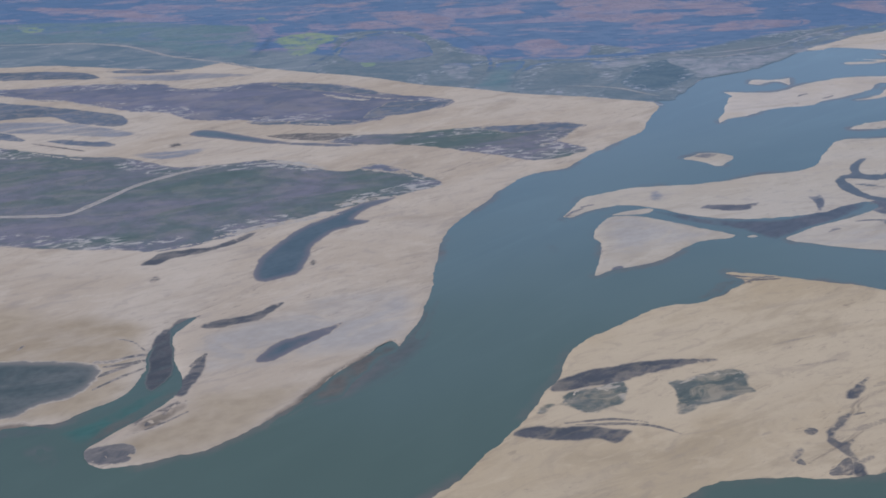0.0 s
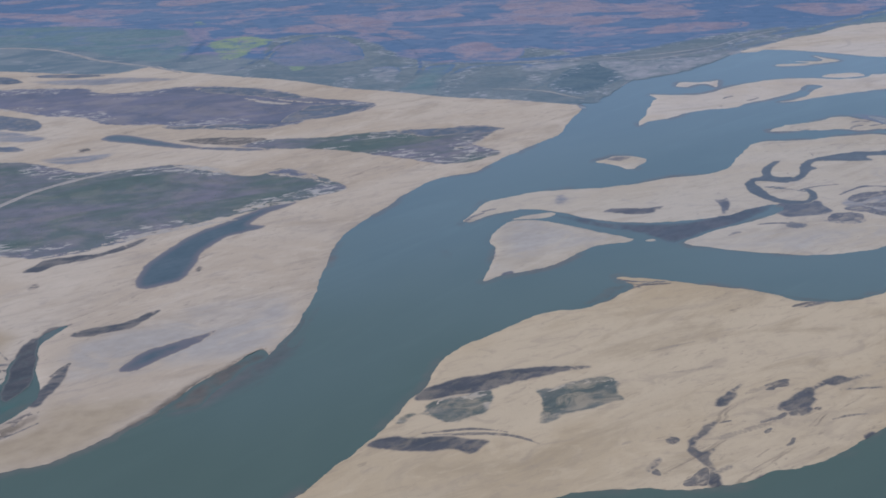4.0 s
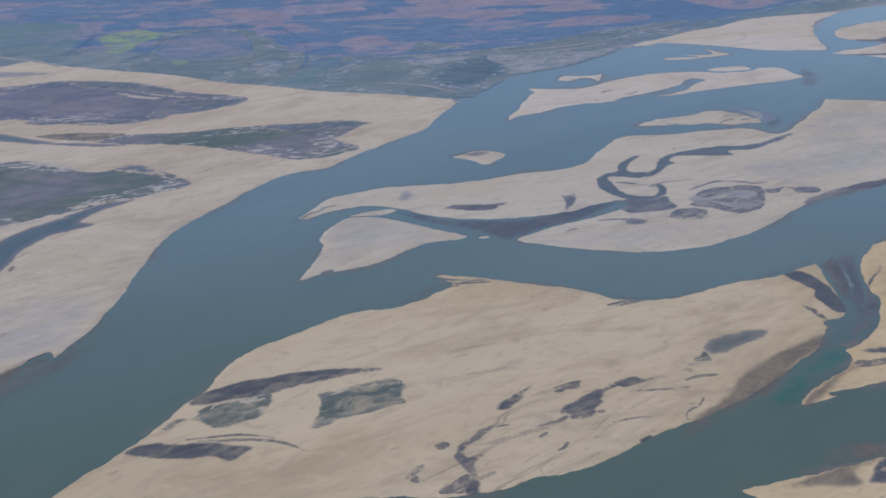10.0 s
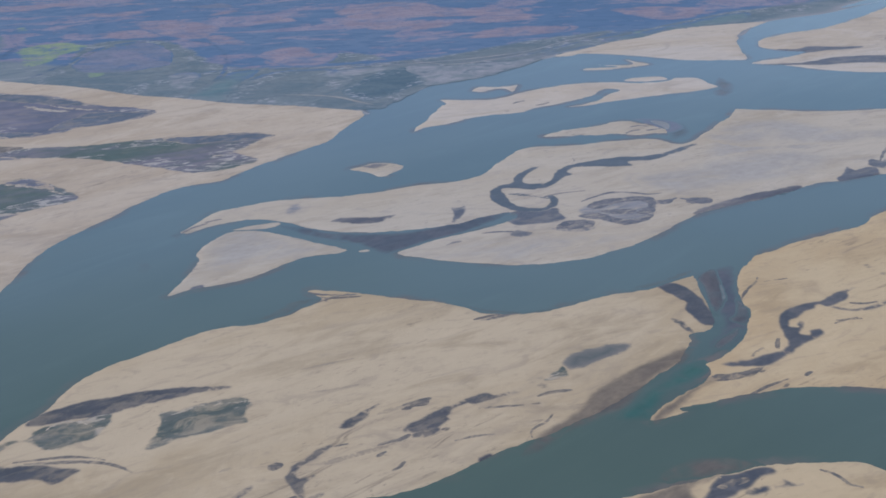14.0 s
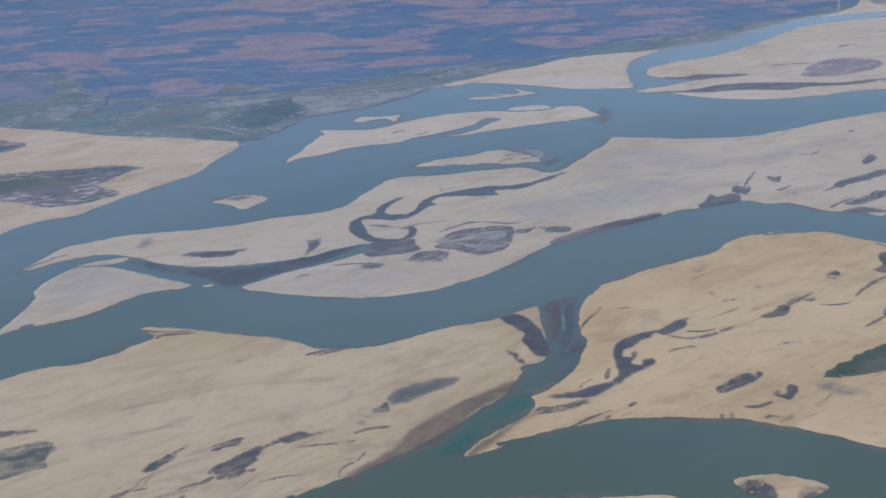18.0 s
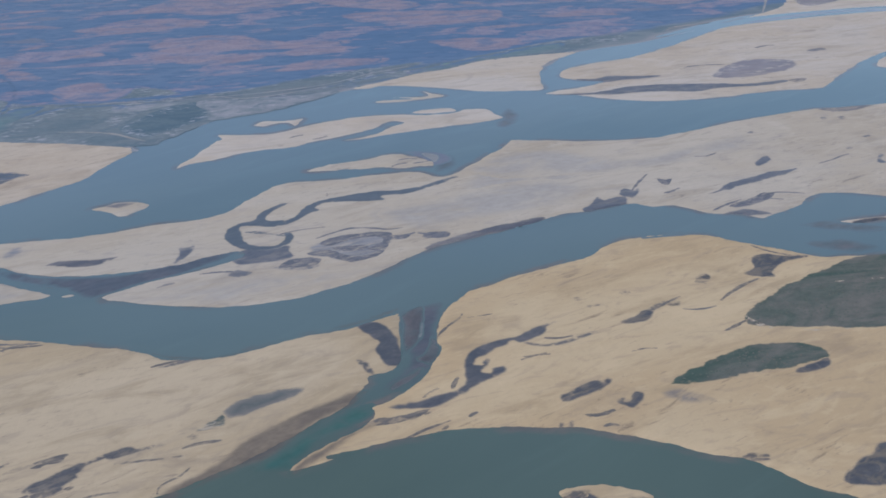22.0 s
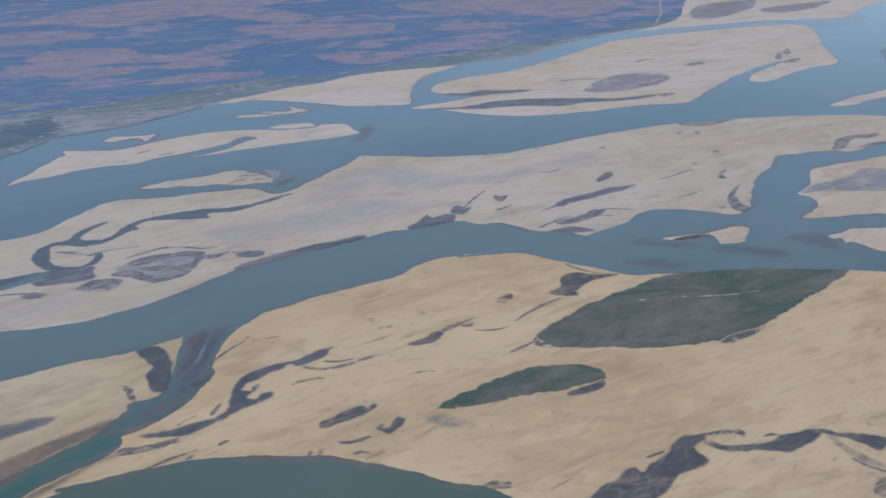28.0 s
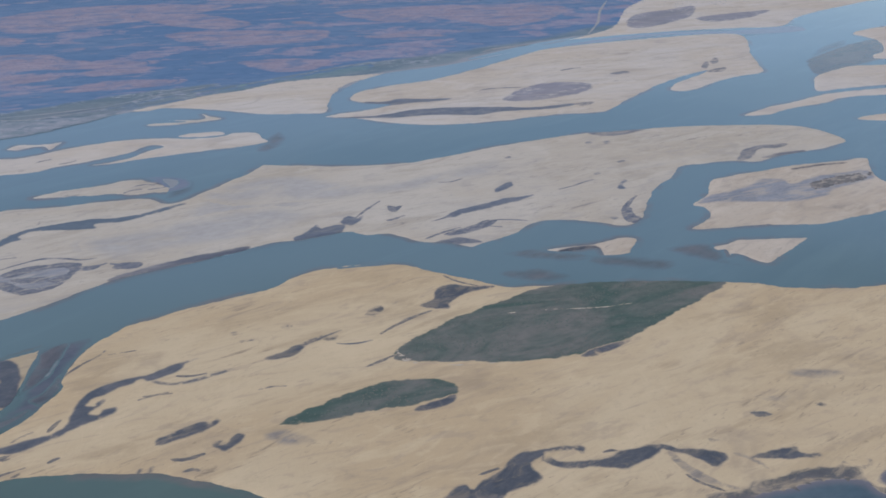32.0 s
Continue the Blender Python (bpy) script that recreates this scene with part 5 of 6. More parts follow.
patch("west_bank", "wet_bank", "wet_bank", [(-482, 872), (-432, 877), (-411, 858), (-439, 853), (-475, 854)], "wet brown sand sloping to the channel")
patch("central_island", "mud_patch", "soft_silt", [(541, 1274), (557, 1296), (570, 1296), (557, 1277)], "dark damp silt")
patch("central_island", "mud_patch", "slate_mud", [(900, 1358), (941, 1389), (974, 1405), (1031, 1430), (1087, 1445), (1069, 1413), (1015, 1386), (960, 1361), (928, 1348)], "dark slate-grey wet mud")
patch("tongue_bar", "mud_patch", "wet_mud", [(1229, 1198), (1245, 1221), (1253, 1214), (1241, 1186), (1237, 1189)], "dark wet mud")
patch("tongue_bar", "mud_patch", "wet_mud", [(1263, 1222), (1272, 1230), (1279, 1230), (1271, 1221)], "dark wet mud")
patch("tongue_bar", "mud_patch", "wet_mud", [(1171, 1143), (1183, 1151), (1194, 1148), (1184, 1136)], "dark wet mud")
patch("tongue_bar", "creek", "creek_mud", [(1184, 1129), (1210, 1124), (1234, 1130)], "dark winding creek", width=4)
patch("tongue_bar", "mud_patch", "wet_mud", [(1077, 1152), (1091, 1156), (1102, 1152), (1090, 1147)], "dark wet mud")
patch("tongue_bar", "mud_patch", "wet_mud", [(1125, 1181), (1134, 1186), (1141, 1181), (1133, 1177)], "dark wet mud")
patch("tongue_bar", "mud_patch", "wet_mud", [(1063, 1173), (1073, 1177), (1077, 1172), (1070, 1169)], "dark wet mud")
patch("tongue_bar", "mud_patch", "wet_mud", [(1134, 827), (1152, 835), (1169, 828), (1154, 826), (1142, 822)], "dark wet mud")
patch("tongue_bar", "damp_patch", "damp_sand", [(1104, 950), (1125, 957), (1153, 938), (1154, 924), (1127, 923), (1110, 933)], "damp brown sand")
patch("tongue_bar", "damp_patch", "damp_sand", [(1170, 821), (1183, 818), (1198, 818), (1182, 812)], "damp brown sand")
scrub("tongue_bar", "dense dark green thicket standing on the tan sand flat", "dark_thicket", THICKET, [(1117, 965), (1142, 986), (1188, 1014), (1235, 1032), (1278, 1033), (1310, 1015), (1305, 991), (1263, 977), (1221, 973), (1178, 965), (1137, 960)], 4.5, 1.2, 0.5)
patch("central_island", "mud_patch", "slate_mud", [(387, 1380), (406, 1392), (428, 1391), (456, 1389), (481, 1395), (459, 1374), (425, 1369), (404, 1375)], "dark slate-grey wet mud")
patch("central_island", "silt_wash", "silt_wash", [(318, 1417), (325, 1450), (338, 1455), (348, 1432), (332, 1408)], "grey streaks of washed silt")
patch("west_bank", "wet_bank", "wet_bank", [(-188, 858), (-183, 870), (-170, 884), (-154, 908), (-141, 928), (-134, 945), (-121, 966), (-104, 988), (-87, 1002), (-71, 1021), (-57, 1024), (-53, 1003), (-73, 985), (-87, 960), (-102, 934), (-112, 909), (-129, 903), (-146, 897), (-163, 878), (-179, 858)], "wet brown sand sloping to the channel")
patch("low_bar", "wet_bank", "wet_bank", [(660, 745), (681, 759), (709, 773), (736, 780), (763, 787), (771, 783), (753, 771), (738, 763), (731, 742)], "wet brown sand sloping to the channel")
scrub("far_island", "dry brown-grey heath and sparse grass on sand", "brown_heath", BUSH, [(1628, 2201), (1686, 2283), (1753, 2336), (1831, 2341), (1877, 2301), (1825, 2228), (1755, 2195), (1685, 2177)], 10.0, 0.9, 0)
patch("far_island", "mud_patch", "wet_mud", [(2198, 2441), (2238, 2500), (2229, 2461), (2200, 2419)], "dark wet mud")
patch("far_island", "mud_patch", "wet_mud", [(2242, 2488), (2278, 2531), (2267, 2491), (2239, 2459)], "dark wet mud")
patch("far_island", "mud_patch", "wet_mud", [(2196, 2395), (2253, 2423), (2235, 2384), (2197, 2374)], "dark wet mud")
patch("far_island", "mud_patch", "wet_mud", [(1780, 2140), (1824, 2154), (1824, 2140), (1795, 2121)], "dark wet mud")
patch("far_island", "mud_patch", "wet_mud", [(1948, 2406), (1995, 2425), (1995, 2404), (1959, 2393)], "dark wet mud")
scrub("north_strip", "dry brown-grey heath and sparse grass on sand", "brown_heath", BUSH, [(2199, 3019), (2285, 3181), (2415, 3253), (2543, 3311), (2461, 3130), (2324, 3006), (2223, 2952)], 10.0, 0.9, 0)
scrub("north_strip", "dry brown-grey heath and sparse grass on sand", "brown_heath", BUSH, [(2452, 3092), (2586, 3154), (2757, 3194), (2638, 3074), (2488, 3013)], 10.0, 0.9, 0)
patch("plain", "track", "beaten_track", [(1692, 2704), (1759, 2746), (1842, 2778)], "pale beaten track", width=10, level=0.71)
patch("south_bar", "mud_patch", "fresh_mud", [(66, 833), (78, 844), (104, 845), (136, 845), (163, 841), (188, 835), (182, 826), (166, 816), (149, 823), (126, 821), (100, 824), (83, 829)], "dark slate-grey wet mud with a brownish rim")
patch("south_bar", "silt_streak", "silt_streak", [(130, 847), (162, 847), (189, 846), (211, 841), (227, 833), (237, 826)], "thin streak of damp brown silt", width=4.5)
patch("south_bar", "silt_streak", "silt_streak", [(119, 850), (137, 852), (166, 855), (193, 852), (207, 847)], "thin streak of damp brown silt", width=3.5)
patch("south_bar", "mud_patch", "fresh_mud", [(115, 910), (120, 929), (140, 940), (162, 948), (204, 958), (246, 965), (298, 965), (316, 964), (285, 956), (249, 948), (221, 937), (190, 923), (150, 914)], "dark slate-grey wet mud with a brownish rim")
patch("south_bar", "creek", "fresh_mud", [(417, 852), (405, 849), (391, 833), (382, 824), (378, 804), (383, 793), (389, 783), (388, 768), (383, 756), (393, 755), (395, 775), (394, 791), (396, 799), (405, 811), (392, 805), (386, 806), (384, 814), (389, 824), (399, 834)], "dark winding creek")
patch("south_bar", "silt_streak", "silt_streak", [(413, 850), (424, 853), (433, 855)], "thin streak of damp brown silt", width=2.5)
patch("south_bar", "creek", "fresh_mud", [(392, 773), (402, 778), (413, 784)], "dark winding creek", width=3)
patch("south_bar", "silt_streak", "silt_streak", [(360, 758), (377, 775), (389, 782), (389, 762), (383, 756)], "thin streak of damp brown silt")
patch("south_bar", "mud_patch", "fresh_mud", [(331, 779), (339, 788), (349, 799)], "dark slate-grey wet mud with a brownish rim", width=4.5)
patch("south_bar", "silt_streak", "silt_streak", [(335, 777), (342, 783), (343, 772)], "thin streak of damp brown silt")
patch("south_bar", "silt_streak", "silt_streak", [(360, 824), (366, 830), (372, 826), (365, 820)], "thin streak of damp brown silt")
patch("south_bar", "silt_streak", "silt_streak", [(471, 810), (479, 815), (485, 824)], "thin streak of damp brown silt", width=4)
patch("south_bar", "silt_streak", "silt_streak", [(458, 832), (464, 837), (468, 840)], "thin streak of damp brown silt", width=4)
patch("south_bar", "damp_streak", "damp_streak", [(391, 825), (413, 827), (439, 837), (467, 848), (485, 860)], "soft streak of damp sand", width=8)
patch("south_bar", "silt_streak", "silt_streak", [(531, 851), (552, 857), (574, 859)], "thin streak of damp brown silt", width=2.5)
patch("south_bar", "damp_streak", "damp_streak", [(313, 819), (321, 824), (328, 827)], "soft streak of damp sand", width=6)
patch("south_bar", "mud_patch", "fresh_mud", [(423, 758), (434, 765), (445, 770), (439, 760), (429, 754)], "dark slate-grey wet mud with a brownish rim")
scrub("south_bar", "dark weedy hollow in the sand", "near_scrub", BUSH, [(652, 980), (660, 992), (675, 1003), (700, 1013), (723, 1018), (738, 1016), (735, 1003), (722, 991), (708, 984), (694, 977), (680, 969), (664, 965), (656, 970)], 9.0, 0.8, 0)
scrub("south_bar", "low grey-green grass on damp sand", "sparse_grass", BUSH, [(92, 865), (99, 883), (120, 888), (125, 899), (142, 911), (163, 918), (193, 925), (197, 909), (194, 895), (190, 883), (180, 877), (168, 870), (152, 866), (139, 867), (122, 880), (109, 877), (101, 868)], 9.0, 0.8, 0)
patch("south_bar", "bare_streak", "bare_sand", [(132, 895), (145, 911), (164, 912), (187, 897)], "pale bare sand streak", width=5)
scrub("south_bar", "low grey-green grass on damp sand", "sparse_grass", BUSH, [(239, 922), (264, 928), (292, 938), (315, 943), (333, 931), (330, 917), (333, 897), (318, 892), (302, 885), (287, 877), (271, 871), (255, 864), (241, 862), (242, 884), (242, 903)], 9.0, 0.8, 0)
patch("south_bar", "bare_streak", "bare_sand", [(700, 989), (713, 997), (726, 1001), (733, 1010)], "pale bare sand streak", width=3)
patch("south_bar", "mud_patch", "fresh_mud", [(794, 1064), (805, 1055), (809, 1039), (813, 1028), (804, 1032), (799, 1047)], "dark slate-grey wet mud with a brownish rim")
patch("south_bar", "silt_streak", "silt_streak", [(377, 1159), (396, 1150), (417, 1150), (438, 1151)], "thin streak of damp brown silt", width=4)
patch("south_bar", "silt_streak", "silt_streak", [(384, 1140), (396, 1147), (407, 1151)], "thin streak of damp brown silt", width=4)
patch("south_bar", "mud_patch", "wet_creek", [(803, 1155), (821, 1150), (832, 1137), (840, 1115), (843, 1091), (846, 1065), (840, 1047), (830, 1044), (824, 1052), (819, 1064), (815, 1082), (820, 1100), (814, 1110), (806, 1122), (796, 1139)], "dark slate-grey wet mud with a brownish rim")
patch("south_bar", "silt_streak", "silt_streak", [(568, 1081), (584, 1087), (602, 1093)], "thin streak of damp brown silt", width=5)
patch("tongue_bar", "creek", "wet_creek", [(1034, 1120), (1022, 1117), (1007, 1109), (993, 1101), (980, 1092), (965, 1089), (949, 1082), (932, 1073), (920, 1062), (912, 1047), (908, 1030), (907, 1013), (906, 1000), (897, 987), (886, 982), (873, 977), (858, 969), (839, 967), (815, 963), (830, 959), (848, 956), (866, 958), (884, 966), (900, 976), (914, 989), (927, 999), (939, 1005), (952, 1016), (952, 1026), (939, 1023), (930, 1016), (933, 1028), (938, 1043), (931, 1044), (925, 1033), (926, 1043), (937, 1054), (953, 1066), (965, 1071), (972, 1080), (979, 1073), (995, 1082), (1013, 1096), (1018, 1108)], "dark winding creek")
patch("tongue_bar", "silt_streak", "silt_streak", [(891, 988), (894, 999), (900, 1012)], "thin streak of damp brown silt", width=5)
patch("tongue_bar", "silt_streak", "silt_streak", [(857, 974), (867, 985), (878, 993)], "thin streak of damp brown silt", width=3.5)
patch("tongue_bar", "creek", "wet_creek", [(982, 1077), (994, 1069), (1009, 1065), (1027, 1068), (1048, 1077), (1073, 1088)], "dark winding creek", width=7)
patch("tongue_bar", "silt_streak", "silt_streak", [(1009, 1082), (1025, 1079), (1044, 1083)], "thin streak of damp brown silt", width=5)
patch("tongue_bar", "silt_streak", "silt_streak", [(885, 1098), (893, 1112), (905, 1129), (919, 1144), (925, 1157)], "thin streak of damp brown silt", width=4)
patch("tongue_bar", "silt_streak", "silt_streak", [(927, 1144), (943, 1147), (961, 1150)], "thin streak of damp brown silt", width=2.4)
patch("tongue_bar", "silt_streak", "silt_streak", [(792, 938), (810, 943), (836, 946), (865, 957), (857, 946), (831, 935), (806, 931)], "thin streak of damp brown silt")
patch("tongue_bar", "silt_streak", "silt_streak", [(806, 887), (831, 903), (854, 917), (882, 930)], "thin streak of damp brown silt", width=4)
patch("tongue_bar", "silt_streak", "silt_streak", [(972, 1036), (990, 1044), (1009, 1045)], "thin streak of damp brown silt", width=3.5)
patch("tongue_bar", "silt_streak", "silt_streak", [(900, 933), (905, 938), (911, 941)], "thin streak of damp brown silt", width=3.5)
patch("tongue_bar", "mud_patch", "fresh_mud", [(1109, 1105), (1128, 1118), (1146, 1133), (1174, 1150), (1153, 1129), (1142, 1111), (1127, 1105)], "dark slate-grey wet mud with a brownish rim")
patch("tongue_bar", "silt_streak", "silt_streak", [(1143, 1121), (1171, 1144), (1199, 1162)], "thin streak of damp brown silt", width=4)
patch("tongue_bar", "mud_patch", "fresh_mud", [(1300, 1211), (1319, 1225), (1330, 1257), (1352, 1266), (1373, 1257), (1406, 1252), (1378, 1240), (1357, 1232), (1339, 1213), (1334, 1197), (1318, 1200)], "dark slate-grey wet mud with a brownish rim")
patch("tongue_bar", "silt_streak", "silt_streak", [(1344, 1299), (1361, 1275), (1389, 1253)], "thin streak of damp brown silt", width=4)
patch("tongue_bar", "silt_streak", "silt_streak", [(1242, 1142), (1263, 1162), (1287, 1180), (1314, 1196)], "thin streak of damp brown silt", width=6)
patch("tongue_bar", "mud_patch", "fresh_mud", [(998, 947), (999, 958), (1011, 962), (1027, 974), (1041, 982), (1050, 980), (1060, 985), (1052, 971), (1039, 963), (1023, 956), (1010, 948)], "dark slate-grey wet mud with a brownish rim")
patch("tongue_bar", "mud_patch", "fresh_mud", [(1054, 940), (1064, 944), (1067, 938), (1073, 948), (1077, 956), (1086, 952), (1081, 941), (1073, 932), (1066, 926), (1061, 931)], "dark slate-grey wet mud with a brownish rim")
patch("tongue_bar", "silt_streak", "silt_streak", [(1015, 920), (1030, 918), (1048, 925)], "thin streak of damp brown silt", width=6)
patch("tongue_bar", "silt_streak", "silt_streak", [(1027, 897), (1037, 900), (1045, 896)], "thin streak of damp brown silt", width=5)
patch("tongue_bar", "mud_patch", "fresh_mud", [(986, 896), (987, 904), (990, 910)], "dark slate-grey wet mud with a brownish rim", width=3)
patch("tongue_bar", "mud_patch", "fresh_mud", [(992, 896), (997, 904), (1000, 913)], "dark slate-grey wet mud with a brownish rim", width=3)
patch("tongue_bar", "silt_streak", "silt_streak", [(863, 910), (871, 915), (880, 922)], "thin streak of damp brown silt", width=3.5)
patch("tongue_bar", "silt_streak", "silt_streak", [(855, 943), (861, 946), (866, 949)], "thin streak of damp brown silt", width=2.5)
patch("tongue_bar", "creek", "fresh_mud", [(1218, 779), (1240, 802), (1263, 819), (1276, 830), (1287, 834), (1292, 826), (1303, 839), (1322, 848), (1337, 864), (1353, 873), (1365, 875), (1380, 878), (1395, 879), (1410, 876), (1414, 869), (1407, 861), (1403, 867), (1392, 871), (1378, 869), (1370, 869), (1377, 860), (1387, 853), (1403, 851), (1420, 852), (1436, 855), (1449, 861), (1465, 866), (1480, 867), (1493, 863), (1505, 856), (1521, 853), (1534, 846), (1543, 837), (1534, 826), (1525, 822), (1519, 833), (1508, 843), (1495, 852), (1487, 858), (1478, 850), (1466, 844), (1455, 842), (1443, 834), (1432, 837), (1417, 841), (1401, 842), (1384, 844), (1374, 850), (1368, 860), (1363, 865), (1354, 857), (1355, 845), (1359, 835), (1352, 827), (1335, 820), (1319, 812), (1303, 795), (1280, 779), (1260, 773)], "dark winding creek")
patch("tongue_bar", "damp_streak", "damp_streak", [(1492, 855), (1494, 837), (1501, 817), (1513, 800), (1534, 784)], "soft streak of damp sand", width=13)
patch("tongue_bar", "silt_streak", "silt_streak", [(1493, 816), (1502, 800), (1519, 784)], "thin streak of damp brown silt", width=4)
patch("tongue_bar", "damp_streak", "damp_streak", [(1551, 841), (1563, 830), (1571, 817), (1574, 808)], "soft streak of damp sand", width=9)
patch("tongue_bar", "mud_patch", "fresh_mud", [(1559, 830), (1574, 835), (1593, 837), (1617, 840), (1615, 831), (1625, 826), (1637, 824), (1625, 820), (1612, 823), (1602, 821), (1586, 824), (1573, 826)], "dark slate-grey wet mud with a brownish rim")
patch("tongue_bar", "silt_streak", "silt_streak", [(1427, 862), (1436, 864), (1444, 861)], "thin streak of damp brown silt", width=4)
patch("tongue_bar", "silt_streak", "silt_streak", [(1298, 843), (1310, 849), (1324, 854)], "thin streak of damp brown silt", width=4)
patch("tongue_bar", "mud_patch", "fresh_mud", [(1258, 968), (1276, 981), (1295, 987), (1305, 991), (1300, 978), (1286, 968), (1268, 965)], "dark slate-grey wet mud with a brownish rim")
patch("tongue_bar", "mud_patch", "fresh_mud", [(1463, 1052), (1488, 1063), (1513, 1074), (1538, 1079), (1517, 1068), (1493, 1055), (1473, 1048)], "dark slate-grey wet mud with a brownish rim")
patch("tongue_bar", "silt_streak", "silt_streak", [(1138, 819), (1149, 824), (1168, 823)], "thin streak of damp brown silt", width=4)
patch("tongue_bar", "silt_streak", "silt_streak", [(1216, 1066), (1233, 1076), (1257, 1091)], "thin streak of damp brown silt", width=5)
patch("tongue_bar", "silt_streak", "silt_streak", [(1097, 1037), (1114, 1041), (1130, 1040)], "thin streak of damp brown silt", width=2.5)
patch("tongue_bar", "silt_streak", "silt_streak", [(976, 1043), (993, 1045), (1006, 1049)], "thin streak of damp brown silt", width=2.5)
patch("central_island", "side_channel", "creek_water", [(975, 1645), (942, 1620), (909, 1602), (879, 1594), (852, 1597), (807, 1586), (773, 1574), (747, 1559), (728, 1530), (718, 1505), (703, 1492), (686, 1494), (679, 1476), (687, 1473), (709, 1475), (728, 1494), (742, 1514), (757, 1527), (751, 1538), (767, 1556), (791, 1554), (823, 1553), (860, 1555), (855, 1571), (887, 1575), (913, 1586), (948, 1609), (988, 1641)], "narrow channel of dark water")
patch("central_island", "side_channel", "creek_water", [(707, 1492), (686, 1496), (676, 1502), (682, 1523), (695, 1546), (712, 1567), (698, 1563), (679, 1545), (663, 1522), (660, 1503), (642, 1493), (626, 1474), (621, 1448), (627, 1423), (642, 1402), (656, 1389), (688, 1386), (709, 1398), (720, 1416), (719, 1436), (708, 1446), (707, 1422), (696, 1404), (679, 1401), (663, 1407), (652, 1423), (645, 1450), (642, 1477), (662, 1477), (691, 1470)], "narrow channel of dark water")
patch("central_island", "side_channel", "creek_water", [(648, 1456), (666, 1452), (686, 1443), (708, 1432)], "narrow channel of dark water", width=9)
patch("central_island", "mud_patch", "fresh_mud", [(637, 1380), (656, 1391), (688, 1386), (711, 1396), (715, 1375), (719, 1358), (697, 1348), (673, 1345), (649, 1343), (637, 1360)], "dark slate-grey wet mud with a brownish rim")
patch("central_island", "silt_wash", "pale_wash", [(509, 1269), (549, 1294), (597, 1312), (667, 1313), (712, 1301), (768, 1311), (834, 1320), (895, 1338), (860, 1303), (804, 1271), (730, 1246), (660, 1228), (588, 1241)], "pale grey film of dried silt")
patch("central_island", "silt_wash", "pale_wash", [(843, 1503), (913, 1538), (1006, 1586), (1101, 1609), (1182, 1595), (1198, 1540), (1136, 1501), (1059, 1455), (990, 1444), (923, 1427), (874, 1431)], "pale grey film of dried silt")
patch("central_island", "silt_wash", "pale_wash", [(998, 1684), (1086, 1760), (1187, 1758), (1273, 1695), (1406, 1735), (1534, 1798), (1533, 1713), (1406, 1642), (1305, 1630), (1234, 1614), (1140, 1616), (1047, 1619)], "pale grey film of dried silt")
patch("central_island", "silt_wash", "silt_wash", [(740, 1389), (767, 1410), (804, 1423), (838, 1427), (858, 1414), (857, 1384), (837, 1355), (810, 1336), (782, 1333), (758, 1349), (742, 1368)], "grey streaks of washed silt")
patch("central_island", "silt_streak", "silt_streak", [(766, 1405), (797, 1413), (825, 1408)], "thin streak of damp brown silt", width=7)
patch("central_island", "silt_streak", "silt_streak", [(748, 1380), (774, 1369), (803, 1369), (823, 1375)], "thin streak of damp brown silt", width=9)
patch("central_island", "silt_streak", "silt_streak", [(766, 1352), (793, 1345), (828, 1356), (849, 1381), (848, 1402)], "thin streak of damp brown silt", width=7)
patch("central_island", "silt_streak", "silt_streak", [(750, 1415), (772, 1431), (801, 1446), (830, 1443), (857, 1434), (885, 1440)], "thin streak of damp brown silt", width=6)
patch("central_island", "silt_streak", "silt_streak", [(699, 1323), (716, 1347), (738, 1352), (758, 1345), (750, 1324), (723, 1319)], "thin streak of damp brown silt")
patch("central_island", "mud_patch", "fresh_mud", [(695, 1325), (715, 1318), (738, 1316), (756, 1324)], "dark slate-grey wet mud with a brownish rim", width=6)
patch("central_island", "silt_streak", "silt_streak", [(694, 1436), (726, 1451), (767, 1458)], "thin streak of damp brown silt", width=4.5)
patch("central_island", "silt_streak", "silt_streak", [(596, 1319), (630, 1322), (669, 1314)], "thin streak of damp brown silt", width=5)
patch("central_island", "mud_patch", "fresh_mud", [(636, 1310), (646, 1324), (657, 1319), (665, 1311), (650, 1303)], "dark slate-grey wet mud with a brownish rim")
patch("central_island", "mud_patch", "fresh_mud", [(559, 1359), (565, 1393), (562, 1410), (573, 1413), (580, 1425), (582, 1402), (576, 1386), (568, 1370)], "dark slate-grey wet mud with a brownish rim")
patch("central_island", "mud_patch", "fresh_mud", [(563, 1228), (574, 1239), (586, 1235), (576, 1225)], "dark slate-grey wet mud with a brownish rim")
patch("central_island", "silt_streak", "silt_streak", [(859, 1409), (880, 1409), (893, 1417)], "thin streak of damp brown silt", width=7)
patch("central_island", "silt_streak", "silt_streak", [(896, 1414), (916, 1406), (937, 1410)], "thin streak of damp brown silt", width=8)
patch("central_island", "silt_streak", "silt_streak", [(769, 1603), (770, 1587), (763, 1570)], "thin streak of damp brown silt", width=3)
patch("central_island", "mud_patch", "fresh_mud", [(1383, 1511), (1404, 1536), (1427, 1548), (1460, 1561), (1491, 1578), (1522, 1584), (1547, 1588), (1515, 1565), (1481, 1552), (1451, 1535), (1419, 1525), (1399, 1510)], "dark slate-grey wet mud with a brownish rim")
patch("central_island", "silt_streak", "silt_streak", [(1368, 1440), (1394, 1457), (1422, 1471), (1442, 1488), (1462, 1487), (1450, 1466), (1426, 1449), (1396, 1439)], "thin streak of damp brown silt")
patch("central_island", "mud_patch", "fresh_mud", [(1355, 1414), (1378, 1424), (1396, 1426), (1421, 1405), (1396, 1403), (1373, 1400)], "dark slate-grey wet mud with a brownish rim")
